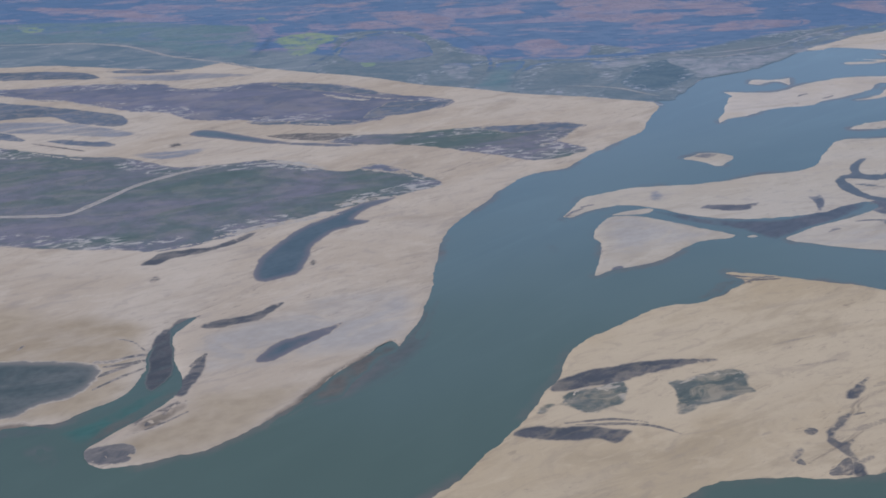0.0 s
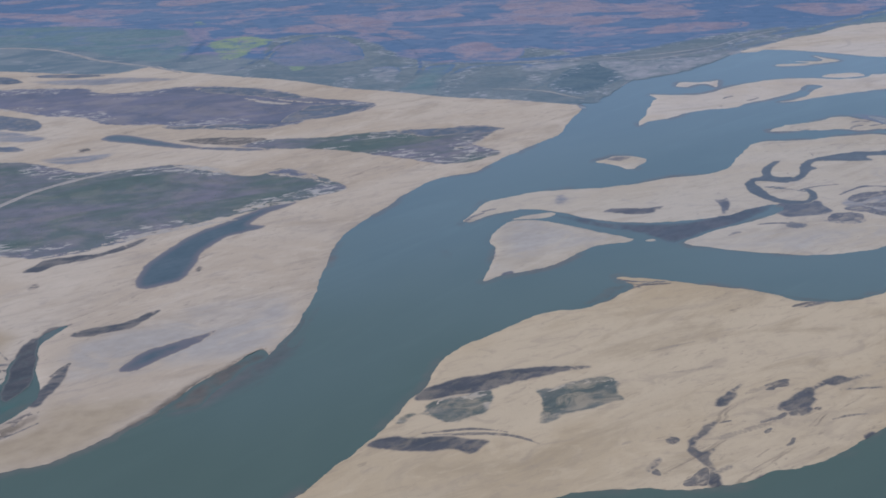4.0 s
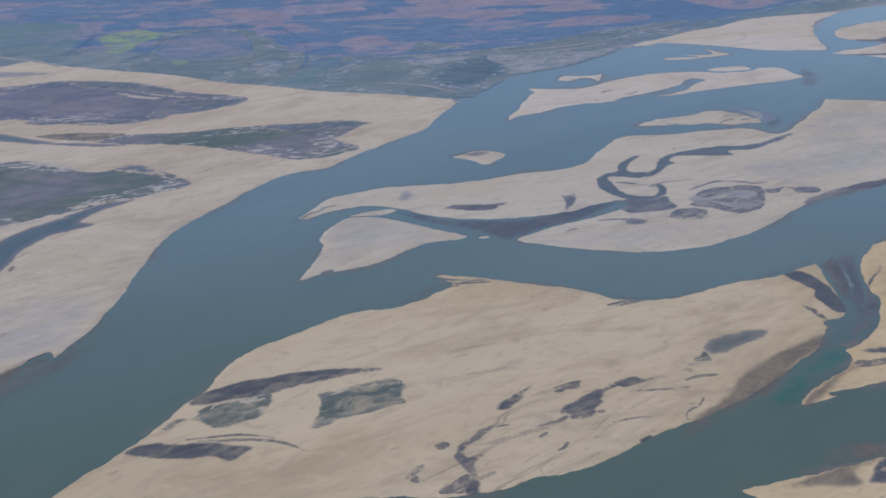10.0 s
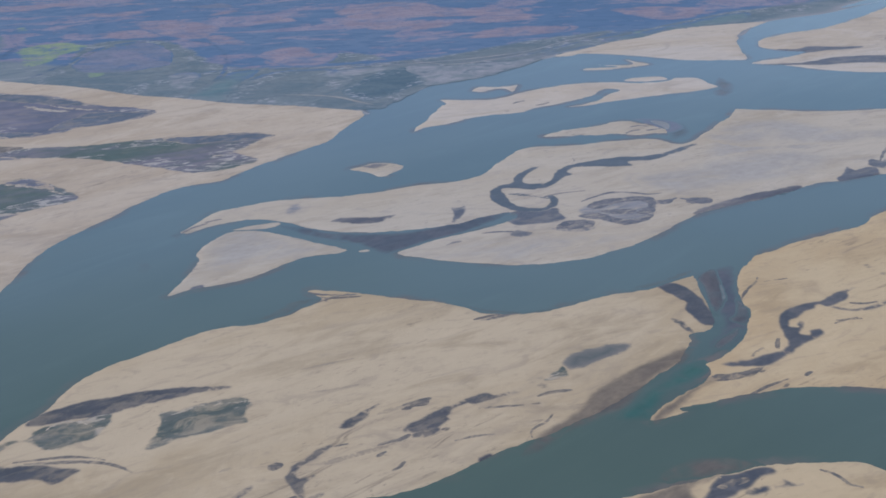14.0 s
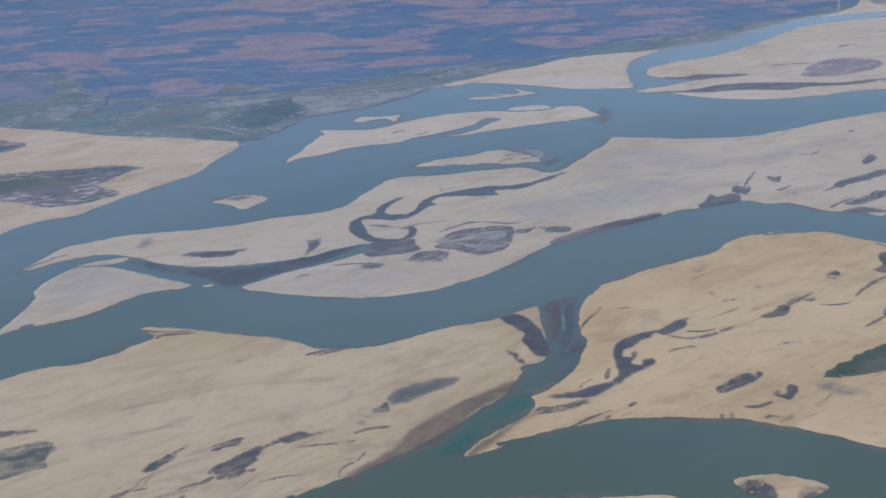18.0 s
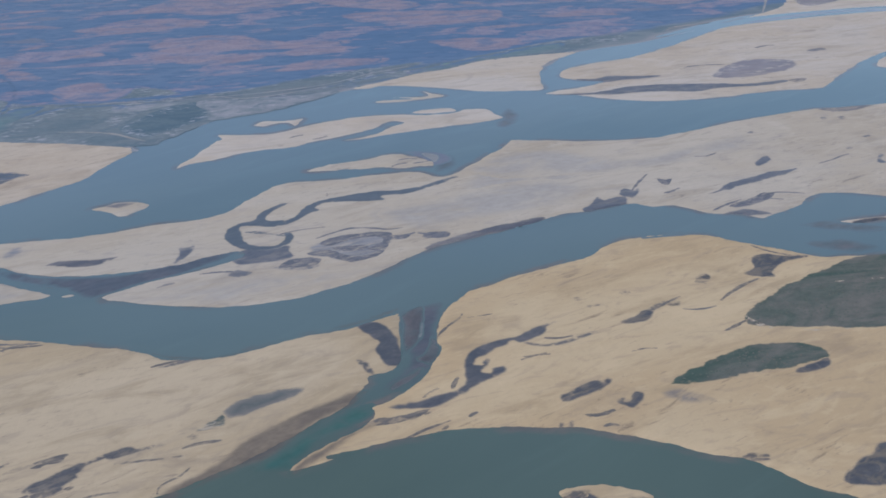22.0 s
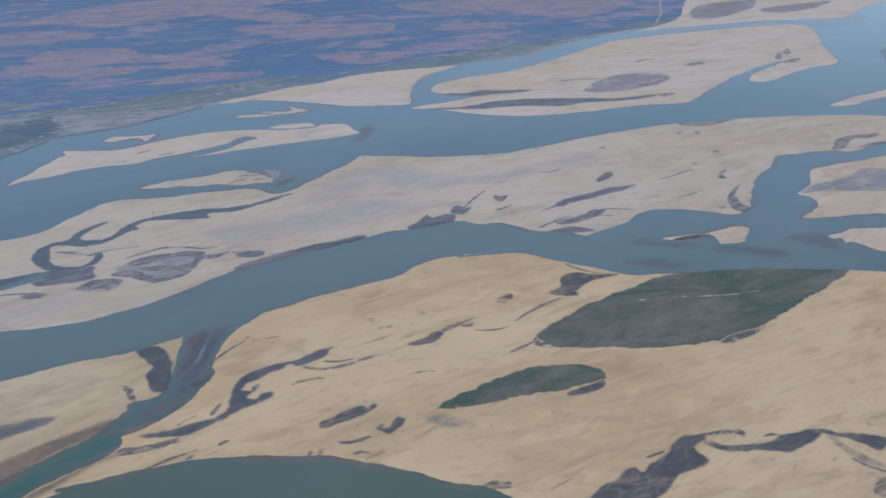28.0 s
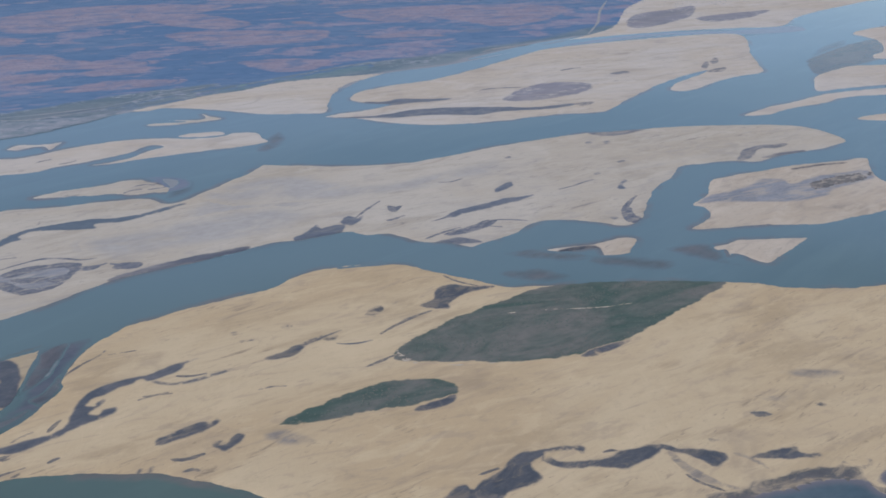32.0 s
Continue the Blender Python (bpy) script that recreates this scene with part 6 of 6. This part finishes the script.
patch("central_island", "silt_streak", "silt_streak", [(1340, 1428), (1369, 1449), (1402, 1467)], "thin streak of damp brown silt", width=6)
patch("central_island", "silt_streak", "silt_streak", [(1444, 1487), (1473, 1487), (1509, 1476)], "thin streak of damp brown silt", width=5)
patch("central_island", "silt_streak", "silt_streak", [(1440, 1468), (1452, 1461), (1465, 1457)], "thin streak of damp brown silt", width=5)
patch("central_island", "silt_streak", "silt_streak", [(1358, 1497), (1382, 1508), (1412, 1529)], "thin streak of damp brown silt", width=5)
patch("central_island", "mud_patch", "fresh_mud", [(1486, 1619), (1508, 1648), (1525, 1660), (1522, 1639), (1502, 1619), (1487, 1607)], "dark slate-grey wet mud with a brownish rim")
patch("central_island", "silt_streak", "silt_streak", [(1592, 1606), (1616, 1617), (1647, 1636), (1669, 1647)], "thin streak of damp brown silt", width=5)
patch("central_island", "mud_patch", "fresh_mud", [(1692, 1598), (1712, 1630), (1722, 1635), (1707, 1610), (1705, 1592)], "dark slate-grey wet mud with a brownish rim")
patch("central_island", "silt_streak", "silt_streak", [(1400, 1676), (1423, 1675), (1447, 1690)], "thin streak of damp brown silt", width=6)
patch("central_island", "mud_patch", "fresh_mud", [(1150, 1458), (1174, 1494), (1187, 1514), (1192, 1496), (1217, 1506), (1232, 1509), (1221, 1474), (1211, 1448)], "dark slate-grey wet mud with a brownish rim")
patch("central_island", "mud_patch", "fresh_mud", [(1225, 1520), (1238, 1543), (1250, 1531), (1262, 1544), (1252, 1518), (1240, 1500), (1229, 1507)], "dark slate-grey wet mud with a brownish rim")
patch("central_island", "silt_streak", "silt_streak", [(1247, 1531), (1269, 1567), (1295, 1603)], "thin streak of damp brown silt", width=5)
patch("central_island", "silt_streak", "silt_streak", [(1303, 1580), (1315, 1572), (1330, 1578), (1311, 1549), (1303, 1553)], "thin streak of damp brown silt")
patch("central_island", "silt_streak", "silt_streak", [(1293, 1513), (1305, 1516), (1325, 1531)], "thin streak of damp brown silt", width=6)
patch("central_island", "silt_streak", "silt_streak", [(1662, 1491), (1686, 1530), (1711, 1556), (1685, 1514), (1683, 1495), (1679, 1470), (1685, 1461), (1678, 1440), (1658, 1448)], "thin streak of damp brown silt")
patch("fish_bar", "mud_patch", "fresh_mud", [(1521, 1353), (1553, 1365), (1575, 1366), (1584, 1351), (1574, 1337), (1551, 1343)], "dark slate-grey wet mud with a brownish rim")
patch("lens_bar", "mud_patch", "fresh_mud", [(222, 1178), (228, 1195), (241, 1197), (235, 1182)], "dark slate-grey wet mud with a brownish rim")
patch("lens_bar", "silt_streak", "silt_streak", [(213, 1224), (218, 1243), (222, 1260)], "thin streak of damp brown silt", width=5)
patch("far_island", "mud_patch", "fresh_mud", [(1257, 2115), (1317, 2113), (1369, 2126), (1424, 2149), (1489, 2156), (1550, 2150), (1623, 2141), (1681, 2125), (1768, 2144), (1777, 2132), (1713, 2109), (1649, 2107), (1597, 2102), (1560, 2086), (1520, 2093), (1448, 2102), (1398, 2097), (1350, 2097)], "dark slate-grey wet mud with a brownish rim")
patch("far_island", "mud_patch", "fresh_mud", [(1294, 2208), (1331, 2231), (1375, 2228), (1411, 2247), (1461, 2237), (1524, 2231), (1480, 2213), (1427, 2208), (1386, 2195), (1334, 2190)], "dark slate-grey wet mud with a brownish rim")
patch("far_island", "silt_streak", "silt_streak", [(1836, 2454), (1873, 2473), (1898, 2475)], "thin streak of damp brown silt", width=10)
patch("far_island", "silt_streak", "silt_streak", [(1596, 2292), (1641, 2306), (1702, 2305)], "thin streak of damp brown silt", width=8)
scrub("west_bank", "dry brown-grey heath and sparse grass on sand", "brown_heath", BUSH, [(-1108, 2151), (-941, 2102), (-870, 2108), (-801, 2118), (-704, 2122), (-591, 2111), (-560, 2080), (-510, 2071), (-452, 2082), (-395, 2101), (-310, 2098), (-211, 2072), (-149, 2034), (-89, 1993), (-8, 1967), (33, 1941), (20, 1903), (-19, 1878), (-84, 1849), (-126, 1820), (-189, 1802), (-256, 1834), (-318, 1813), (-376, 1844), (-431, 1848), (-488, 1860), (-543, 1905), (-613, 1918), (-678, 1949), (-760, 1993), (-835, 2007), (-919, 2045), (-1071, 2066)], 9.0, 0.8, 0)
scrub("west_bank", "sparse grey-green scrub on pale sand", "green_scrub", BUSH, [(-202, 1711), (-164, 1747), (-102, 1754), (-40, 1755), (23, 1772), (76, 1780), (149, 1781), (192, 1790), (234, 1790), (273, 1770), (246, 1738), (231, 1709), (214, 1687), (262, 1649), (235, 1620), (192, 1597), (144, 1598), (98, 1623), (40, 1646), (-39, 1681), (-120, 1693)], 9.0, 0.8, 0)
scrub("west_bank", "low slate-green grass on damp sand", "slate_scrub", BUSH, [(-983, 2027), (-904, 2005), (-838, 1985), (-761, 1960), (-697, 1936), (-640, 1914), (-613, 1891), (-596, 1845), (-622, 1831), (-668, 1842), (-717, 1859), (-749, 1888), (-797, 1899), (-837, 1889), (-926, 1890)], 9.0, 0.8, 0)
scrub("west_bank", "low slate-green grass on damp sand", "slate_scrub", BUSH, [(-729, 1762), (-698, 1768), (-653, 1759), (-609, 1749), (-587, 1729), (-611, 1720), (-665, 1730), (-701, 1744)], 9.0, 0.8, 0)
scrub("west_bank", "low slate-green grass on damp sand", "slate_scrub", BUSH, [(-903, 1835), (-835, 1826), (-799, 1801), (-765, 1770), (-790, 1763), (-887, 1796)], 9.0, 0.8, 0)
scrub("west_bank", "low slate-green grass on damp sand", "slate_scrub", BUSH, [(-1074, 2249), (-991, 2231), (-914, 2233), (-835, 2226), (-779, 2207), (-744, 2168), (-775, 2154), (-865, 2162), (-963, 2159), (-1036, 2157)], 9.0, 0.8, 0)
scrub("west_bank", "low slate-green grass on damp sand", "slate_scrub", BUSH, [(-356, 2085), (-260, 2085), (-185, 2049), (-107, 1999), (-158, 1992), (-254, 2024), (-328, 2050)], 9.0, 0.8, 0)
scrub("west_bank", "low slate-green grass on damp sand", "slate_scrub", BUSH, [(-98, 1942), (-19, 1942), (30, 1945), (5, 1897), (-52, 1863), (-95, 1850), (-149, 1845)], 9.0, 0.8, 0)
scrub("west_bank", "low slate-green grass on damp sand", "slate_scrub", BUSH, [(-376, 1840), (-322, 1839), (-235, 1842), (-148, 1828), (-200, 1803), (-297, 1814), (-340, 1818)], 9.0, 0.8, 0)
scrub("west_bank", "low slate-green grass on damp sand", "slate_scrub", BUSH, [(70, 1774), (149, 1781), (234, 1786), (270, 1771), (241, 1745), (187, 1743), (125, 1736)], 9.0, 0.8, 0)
scrub("west_bank", "low slate-green grass on damp sand", "near_scrub", BUSH, [(-559, 1002), (-520, 1002), (-479, 999), (-439, 996), (-407, 990), (-393, 976), (-393, 955), (-400, 935), (-414, 919), (-439, 903), (-457, 887), (-473, 881), (-507, 875)], 9.0, 0.8, 0)
patch("west_bank", "silt_streak", "silt_streak", [(-396, 960), (-377, 975), (-351, 992)], "thin streak of damp brown silt", width=7)
patch("west_bank", "silt_streak", "silt_streak", [(-393, 934), (-369, 958), (-344, 978)], "thin streak of damp brown silt", width=5)
patch("west_bank", "silt_streak", "silt_streak", [(-396, 981), (-370, 987), (-344, 996)], "thin streak of damp brown silt", width=5)
patch("west_bank", "bare_streak", "bare_sand", [(-240, 2003), (-191, 1972), (-133, 1952)], "pale bare sand streak", width=16)
patch("west_bank", "bare_streak", "bare_sand", [(-206, 2012), (-145, 1976), (-65, 1954)], "pale bare sand streak", width=12)
patch("west_bank", "bare_streak", "bare_sand", [(-328, 1807), (-255, 1820), (-167, 1797)], "pale bare sand streak", width=10)
patch("west_bank", "bare_streak", "bare_sand", [(175, 1670), (212, 1690), (231, 1715)], "pale bare sand streak", width=9)
patch("west_bank", "bare_streak", "bare_sand", [(-883, 2011), (-801, 2011), (-720, 1974), (-653, 1943)], "pale bare sand streak", width=12)
patch("west_bank", "bare_streak", "bare_sand", [(-338, 1317), (-293, 1343), (-254, 1361), (-206, 1378), (-148, 1399)], "pale bare sand streak", width=16)
patch("west_bank", "bare_streak", "bare_sand", [(-167, 1428), (-116, 1446), (-68, 1459)], "pale bare sand streak", width=15)
patch("west_bank", "bare_streak", "bare_sand", [(-302, 1631), (-241, 1611), (-190, 1583)], "pale bare sand streak", width=18)
patch("west_bank", "bare_streak", "bare_sand", [(-415, 1282), (-366, 1299), (-321, 1316)], "pale bare sand streak", width=7)
patch("west_bank", "bare_streak", "bare_sand", [(-133, 1574), (-75, 1557), (-24, 1524)], "pale bare sand streak", width=9)
patch("west_bank", "bare_streak", "bare_sand", [(-738, 1703), (-678, 1676), (-623, 1658)], "pale bare sand streak", width=9)
patch("west_bank", "bare_streak", "bare_sand", [(23, 1788), (66, 1807), (98, 1807)], "pale bare sand streak", width=8)
patch("west_bank", "pool", "pool_water", [(-467, 1777), (-454, 1798), (-416, 1795), (-375, 1773), (-318, 1741), (-264, 1719), (-212, 1709), (-146, 1698), (-180, 1689), (-241, 1699), (-304, 1713), (-357, 1729), (-413, 1752), (-452, 1764)], "still grey-green water")
patch("west_bank", "silt_streak", "silt_streak", [(-320, 1756), (-249, 1766), (-159, 1753), (-203, 1726), (-266, 1734)], "thin streak of damp brown silt")
patch("west_bank", "pool", "pool_water", [(-255, 1193), (-257, 1238), (-244, 1282), (-225, 1322), (-200, 1359), (-172, 1386), (-141, 1420), (-107, 1444), (-69, 1454), (-96, 1427), (-120, 1401), (-132, 1375), (-108, 1367), (-135, 1345), (-162, 1327), (-182, 1285), (-185, 1241), (-193, 1206), (-211, 1191), (-236, 1179)], "still grey-green water")
patch("west_bank", "mud_patch", "fresh_mud", [(-416, 1241), (-407, 1260), (-394, 1277), (-364, 1286), (-333, 1291), (-312, 1308), (-273, 1338), (-288, 1310), (-316, 1288), (-352, 1269), (-381, 1256), (-393, 1240)], "dark slate-grey wet mud with a brownish rim")
scrub("west_bank", "dry brown-grey heath and sparse grass on sand", "brown_heath", BUSH, [(-137, 1582), (-106, 1603), (-76, 1588), (-44, 1547), (-75, 1555), (-109, 1567)], 9.0, 0.8, 0)
patch("west_bank", "mud_patch", "fresh_mud", [(-297, 1067), (-281, 1081), (-258, 1088), (-238, 1097), (-219, 1115), (-205, 1123), (-214, 1106), (-228, 1081), (-255, 1071), (-277, 1063)], "dark slate-grey wet mud with a brownish rim")
patch("west_bank", "mud_patch", "pool_water", [(-218, 982), (-217, 1003), (-200, 1027), (-175, 1043), (-149, 1055), (-121, 1074), (-134, 1049), (-156, 1024), (-178, 1006), (-195, 987)], "dark wet hollow with standing water")
patch("west_bank", "mud_patch", "fresh_mud", [(-345, 990), (-346, 1010), (-349, 1035), (-345, 1055), (-337, 1068), (-330, 1084), (-318, 1091), (-305, 1095), (-319, 1079), (-328, 1059), (-327, 1034), (-318, 1008), (-316, 983), (-317, 958), (-330, 942), (-341, 955), (-340, 972)], "dark slate-grey wet mud with a brownish rim")
patch("west_bank", "creek", "fresh_mud", [(-408, 992), (-385, 993), (-368, 1002), (-347, 1007)], "dark winding creek", width=5)
patch("west_bank", "silt_streak", "silt_streak", [(-396, 1044), (-374, 1036), (-353, 1014)], "thin streak of damp brown silt", width=2.5)
patch("west_bank", "silt_streak", "silt_streak", [(-507, 1022), (-504, 1032), (-501, 1037)], "thin streak of damp brown silt", width=3)
patch("west_bank", "silt_streak", "silt_streak", [(-293, 977), (-286, 988), (-279, 1006)], "thin streak of damp brown silt", width=7)
patch("west_bank", "silt_streak", "silt_streak", [(-332, 851), (-315, 858), (-297, 871), (-275, 890)], "thin streak of damp brown silt", width=3)
patch("feather_bar", "silt_streak", "silt_streak", [(705, 1901), (714, 1910), (731, 1919)], "thin streak of damp brown silt", width=6)
patch("feather_bar", "silt_streak", "silt_streak", [(746, 1887), (761, 1892), (777, 1904)], "thin streak of damp brown silt", width=6)
patch("pear_island", "silt_wash", "silt_wash", [(1817, 1531), (1849, 1550), (1883, 1559), (1928, 1589), (1956, 1605), (1992, 1593), (1991, 1572), (2020, 1588), (2061, 1606), (2108, 1613), (2146, 1623), (2162, 1601), (2148, 1569), (2102, 1547), (2049, 1528), (2025, 1503), (1975, 1485), (1945, 1482), (1900, 1490), (1855, 1497), (1817, 1498), (1786, 1498)], "grey streaks of washed silt")
patch("pear_island", "silt_streak", "silt_streak", [(2028, 1572), (2111, 1600), (2161, 1604), (2124, 1564), (2059, 1546), (2013, 1531)], "thin streak of damp brown silt")
patch("pear_island", "silt_streak", "silt_streak", [(2026, 1640), (2089, 1655), (2145, 1659)], "thin streak of damp brown silt", width=9)
patch("low_bar", "mud_patch", "wet_creek", [(740, 749), (749, 762), (756, 771), (767, 780), (784, 784), (804, 789), (815, 786), (816, 780), (801, 775), (788, 766), (776, 758), (762, 747)], "dark slate-grey wet mud with a brownish rim")
patch("low_bar", "silt_streak", "silt_streak", [(755, 765), (768, 774), (782, 777), (793, 778), (784, 768), (769, 762), (759, 760)], "thin streak of damp brown silt")
patch("low_bar", "mud_patch", "wet_creek", [(779, 757), (797, 762), (816, 766), (813, 774), (820, 772), (828, 765), (835, 763), (821, 760), (800, 757), (784, 752)], "dark slate-grey wet mud with a brownish rim")
patch("low_bar", "silt_streak", "silt_streak", [(854, 783), (865, 776), (870, 768), (874, 760), (885, 755)], "thin streak of damp brown silt", width=3.5)
patch("islet", "mud_patch", "fresh_mud", [(964, 785), (975, 795), (987, 798), (994, 789), (991, 775), (985, 765), (972, 769)], "dark slate-grey wet mud with a brownish rim")
patch("tongue_bar", "bare_streak", "bare_sand", [(1256, 1101), (1264, 1077), (1284, 1060)], "pale bare sand streak", width=9)
patch("tongue_bar", "bare_streak", "bare_sand", [(1291, 1060), (1326, 1053), (1376, 1051)], "pale bare sand streak", width=3.5)
patch("tongue_bar", "bare_streak", "bare_sand", [(1241, 1044), (1268, 1044), (1302, 1046)], "pale bare sand streak", width=3)
patch("south_bar", "mud_patch", "fresh_mud", [(422, 881), (427, 892), (436, 898), (445, 906), (450, 911), (448, 898), (441, 889), (434, 881)], "dark slate-grey wet mud with a brownish rim")
patch("south_bar", "silt_streak", "silt_streak", [(446, 904), (454, 913), (462, 920)], "thin streak of damp brown silt", width=3)
patch("south_bar", "mud_patch", "fresh_mud", [(484, 872), (493, 883), (502, 890), (516, 901), (526, 908), (536, 912), (552, 921), (549, 914), (539, 908), (532, 902), (534, 898), (527, 892), (530, 887), (522, 878), (513, 874), (503, 870), (493, 869)], "dark slate-grey wet mud with a brownish rim")
patch("south_bar", "creek", "fresh_mud", [(548, 917), (556, 923), (569, 928), (577, 924), (585, 927), (595, 930), (589, 922), (578, 918), (565, 915), (554, 912)], "dark winding creek")
patch("south_bar", "mud_patch", "fresh_mud", [(491, 862), (503, 869), (518, 873), (512, 865), (505, 861)], "dark slate-grey wet mud with a brownish rim")
patch("south_bar", "silt_streak", "silt_streak", [(520, 869), (526, 871), (530, 874)], "thin streak of damp brown silt", width=4)
patch("south_bar", "silt_streak", "silt_streak", [(459, 850), (471, 855), (480, 857), (491, 865)], "thin streak of damp brown silt", width=6)
patch("south_bar", "silt_streak", "silt_streak", [(481, 909), (491, 914), (500, 919), (511, 922), (508, 913), (496, 912), (488, 907)], "thin streak of damp brown silt")
patch("south_bar", "damp_streak", "damp_streak", [(457, 900), (473, 908), (492, 915)], "soft streak of damp sand", width=7)
patch("south_bar", "silt_streak", "silt_streak", [(558, 902), (579, 904), (606, 905)], "thin streak of damp brown silt", width=3.5)
patch("south_bar", "silt_streak", "silt_streak", [(619, 919), (635, 925), (659, 928)], "thin streak of damp brown silt", width=5)
patch("south_bar", "silt_streak", "silt_streak", [(606, 849), (606, 860), (613, 868), (623, 875), (632, 889)], "thin streak of damp brown silt", width=2.2)
patch("south_bar", "damp_streak", "damp_streak", [(369, 988), (400, 998), (435, 1009)], "soft streak of damp sand", width=5)
patch("south_bar", "damp_streak", "damp_streak", [(386, 945), (417, 950), (442, 957)], "soft streak of damp sand", width=6)
scrub("south_bar", "low grey-green grass on damp sand", "sparse_grass", BUSH, [(629, 946), (636, 957), (648, 965), (654, 976), (660, 956), (651, 949), (640, 946)], 9.0, 0.8, 0)
patch("south_bar", "silt_streak", "silt_streak", [(483, 913), (499, 920), (514, 925)], "thin streak of damp brown silt", width=6)
patch("south_bar", "mud_patch", "fresh_mud", [(554, 820), (563, 828), (568, 823), (560, 816)], "dark slate-grey wet mud with a brownish rim")
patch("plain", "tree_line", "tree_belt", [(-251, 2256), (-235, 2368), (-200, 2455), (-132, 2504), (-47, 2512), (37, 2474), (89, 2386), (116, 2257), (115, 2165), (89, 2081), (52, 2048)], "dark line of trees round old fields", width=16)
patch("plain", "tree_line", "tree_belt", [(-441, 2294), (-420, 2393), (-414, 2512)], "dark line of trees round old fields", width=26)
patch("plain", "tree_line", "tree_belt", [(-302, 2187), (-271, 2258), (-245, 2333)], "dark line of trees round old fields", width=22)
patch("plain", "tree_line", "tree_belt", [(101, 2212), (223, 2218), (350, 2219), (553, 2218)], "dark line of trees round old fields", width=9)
patch("plain", "track", "beaten_track", [(262, 2016), (319, 2007), (374, 1986), (413, 1952), (444, 1927)], "pale beaten track", width=7)
patch("plain", "track", "beaten_track", [(300, 2210), (362, 2213), (402, 2191)], "pale beaten track", width=7)
patch("plain", "track", "beaten_track", [(482, 2244), (543, 2228), (613, 2202), (711, 2235), (819, 2293)], "pale beaten track", width=5)
patch("central_island", "silt_streak", "silt_streak", [(182, 1359), (195, 1377), (214, 1391)], "thin streak of damp brown silt", width=6)
patch("central_island", "silt_streak", "silt_streak", [(209, 1394), (221, 1401), (232, 1404)], "thin streak of damp brown silt", width=5)
patch("back_bar", "silt_streak", "silt_streak", [(881, 1708), (892, 1720), (910, 1725)], "thin streak of damp brown silt", width=7)
patch("back_bar", "silt_streak", "silt_streak", [(895, 1742), (913, 1748), (929, 1742)], "thin streak of damp brown silt", width=6)
patch("back_bar", "silt_streak", "silt_streak", [(909, 1764), (924, 1758), (940, 1743)], "thin streak of damp brown silt", width=8)
patch("back_bar", "silt_streak", "silt_streak", [(918, 1721), (933, 1724), (947, 1730)], "thin streak of damp brown silt", width=7)
patch("central_island", "silt_streak", "silt_streak", [(756, 1395), (775, 1415), (808, 1424), (837, 1429), (858, 1419), (857, 1392), (848, 1369), (831, 1360), (822, 1371), (843, 1388), (841, 1407), (815, 1407), (789, 1396), (773, 1386)], "thin streak of damp brown silt")
patch("central_island", "silt_streak", "silt_streak", [(772, 1380), (797, 1384), (823, 1379), (816, 1366), (791, 1365)], "thin streak of damp brown silt")
patch("central_island", "silt_streak", "silt_streak", [(739, 1367), (764, 1375), (787, 1358), (805, 1346), (829, 1352), (847, 1367), (837, 1347), (816, 1333), (796, 1330), (770, 1345), (747, 1356)], "thin streak of damp brown silt")
patch("central_island", "silt_streak", "silt_streak", [(899, 1398), (914, 1413), (938, 1412), (940, 1396), (918, 1391)], "thin streak of damp brown silt")
patch("central_island", "silt_streak", "silt_streak", [(903, 1353), (927, 1369), (953, 1380), (937, 1356), (915, 1343)], "thin streak of damp brown silt")
patch("central_island", "silt_streak", "silt_streak", [(856, 1394), (868, 1411), (887, 1413), (879, 1397)], "thin streak of damp brown silt")
patch("west_bank", "silt_wash", "silt_wash", [(-854, 1873), (-744, 1870), (-634, 1831), (-564, 1790), (-615, 1770), (-716, 1791), (-829, 1810)], "grey streaks of washed silt")
patch("west_bank", "silt_wash", "silt_wash", [(-547, 1677), (-482, 1694), (-418, 1700), (-435, 1662), (-500, 1648)], "grey streaks of washed silt")
patch("west_bank", "silt_wash", "silt_wash", [(-737, 2169), (-641, 2182), (-518, 2187), (-400, 2157), (-506, 2134), (-627, 2129)], "grey streaks of washed silt")
scrub("west_bank", "low slate-green grass on damp sand", "slate_scrub", BUSH, [(-751, 2215), (-691, 2227), (-600, 2217), (-578, 2197), (-668, 2189)], 9.0, 0.8, 0)
patch("west_bank", "silt_streak", "silt_streak", [(-748, 1748), (-694, 1726), (-635, 1701)], "thin streak of damp brown silt", width=6)
patch("west_bank", "mud_patch", "fresh_mud", [(-305, 929), (-293, 959), (-286, 986), (-280, 1001), (-276, 976), (-280, 946), (-288, 918)], "dark slate-grey wet mud with a brownish rim")
patch("lens_bar", "silt_wash", "pale_wash", [(202, 1183), (218, 1265), (215, 1346), (235, 1375), (292, 1370), (349, 1334), (412, 1284), (351, 1253), (280, 1227)], "pale grey film of dried silt")
patch("central_island", "silt_wash", "pale_wash", [(486, 1264), (547, 1280), (626, 1300), (706, 1311), (765, 1296), (708, 1248), (644, 1223), (571, 1223), (513, 1234)], "pale grey film of dried silt")
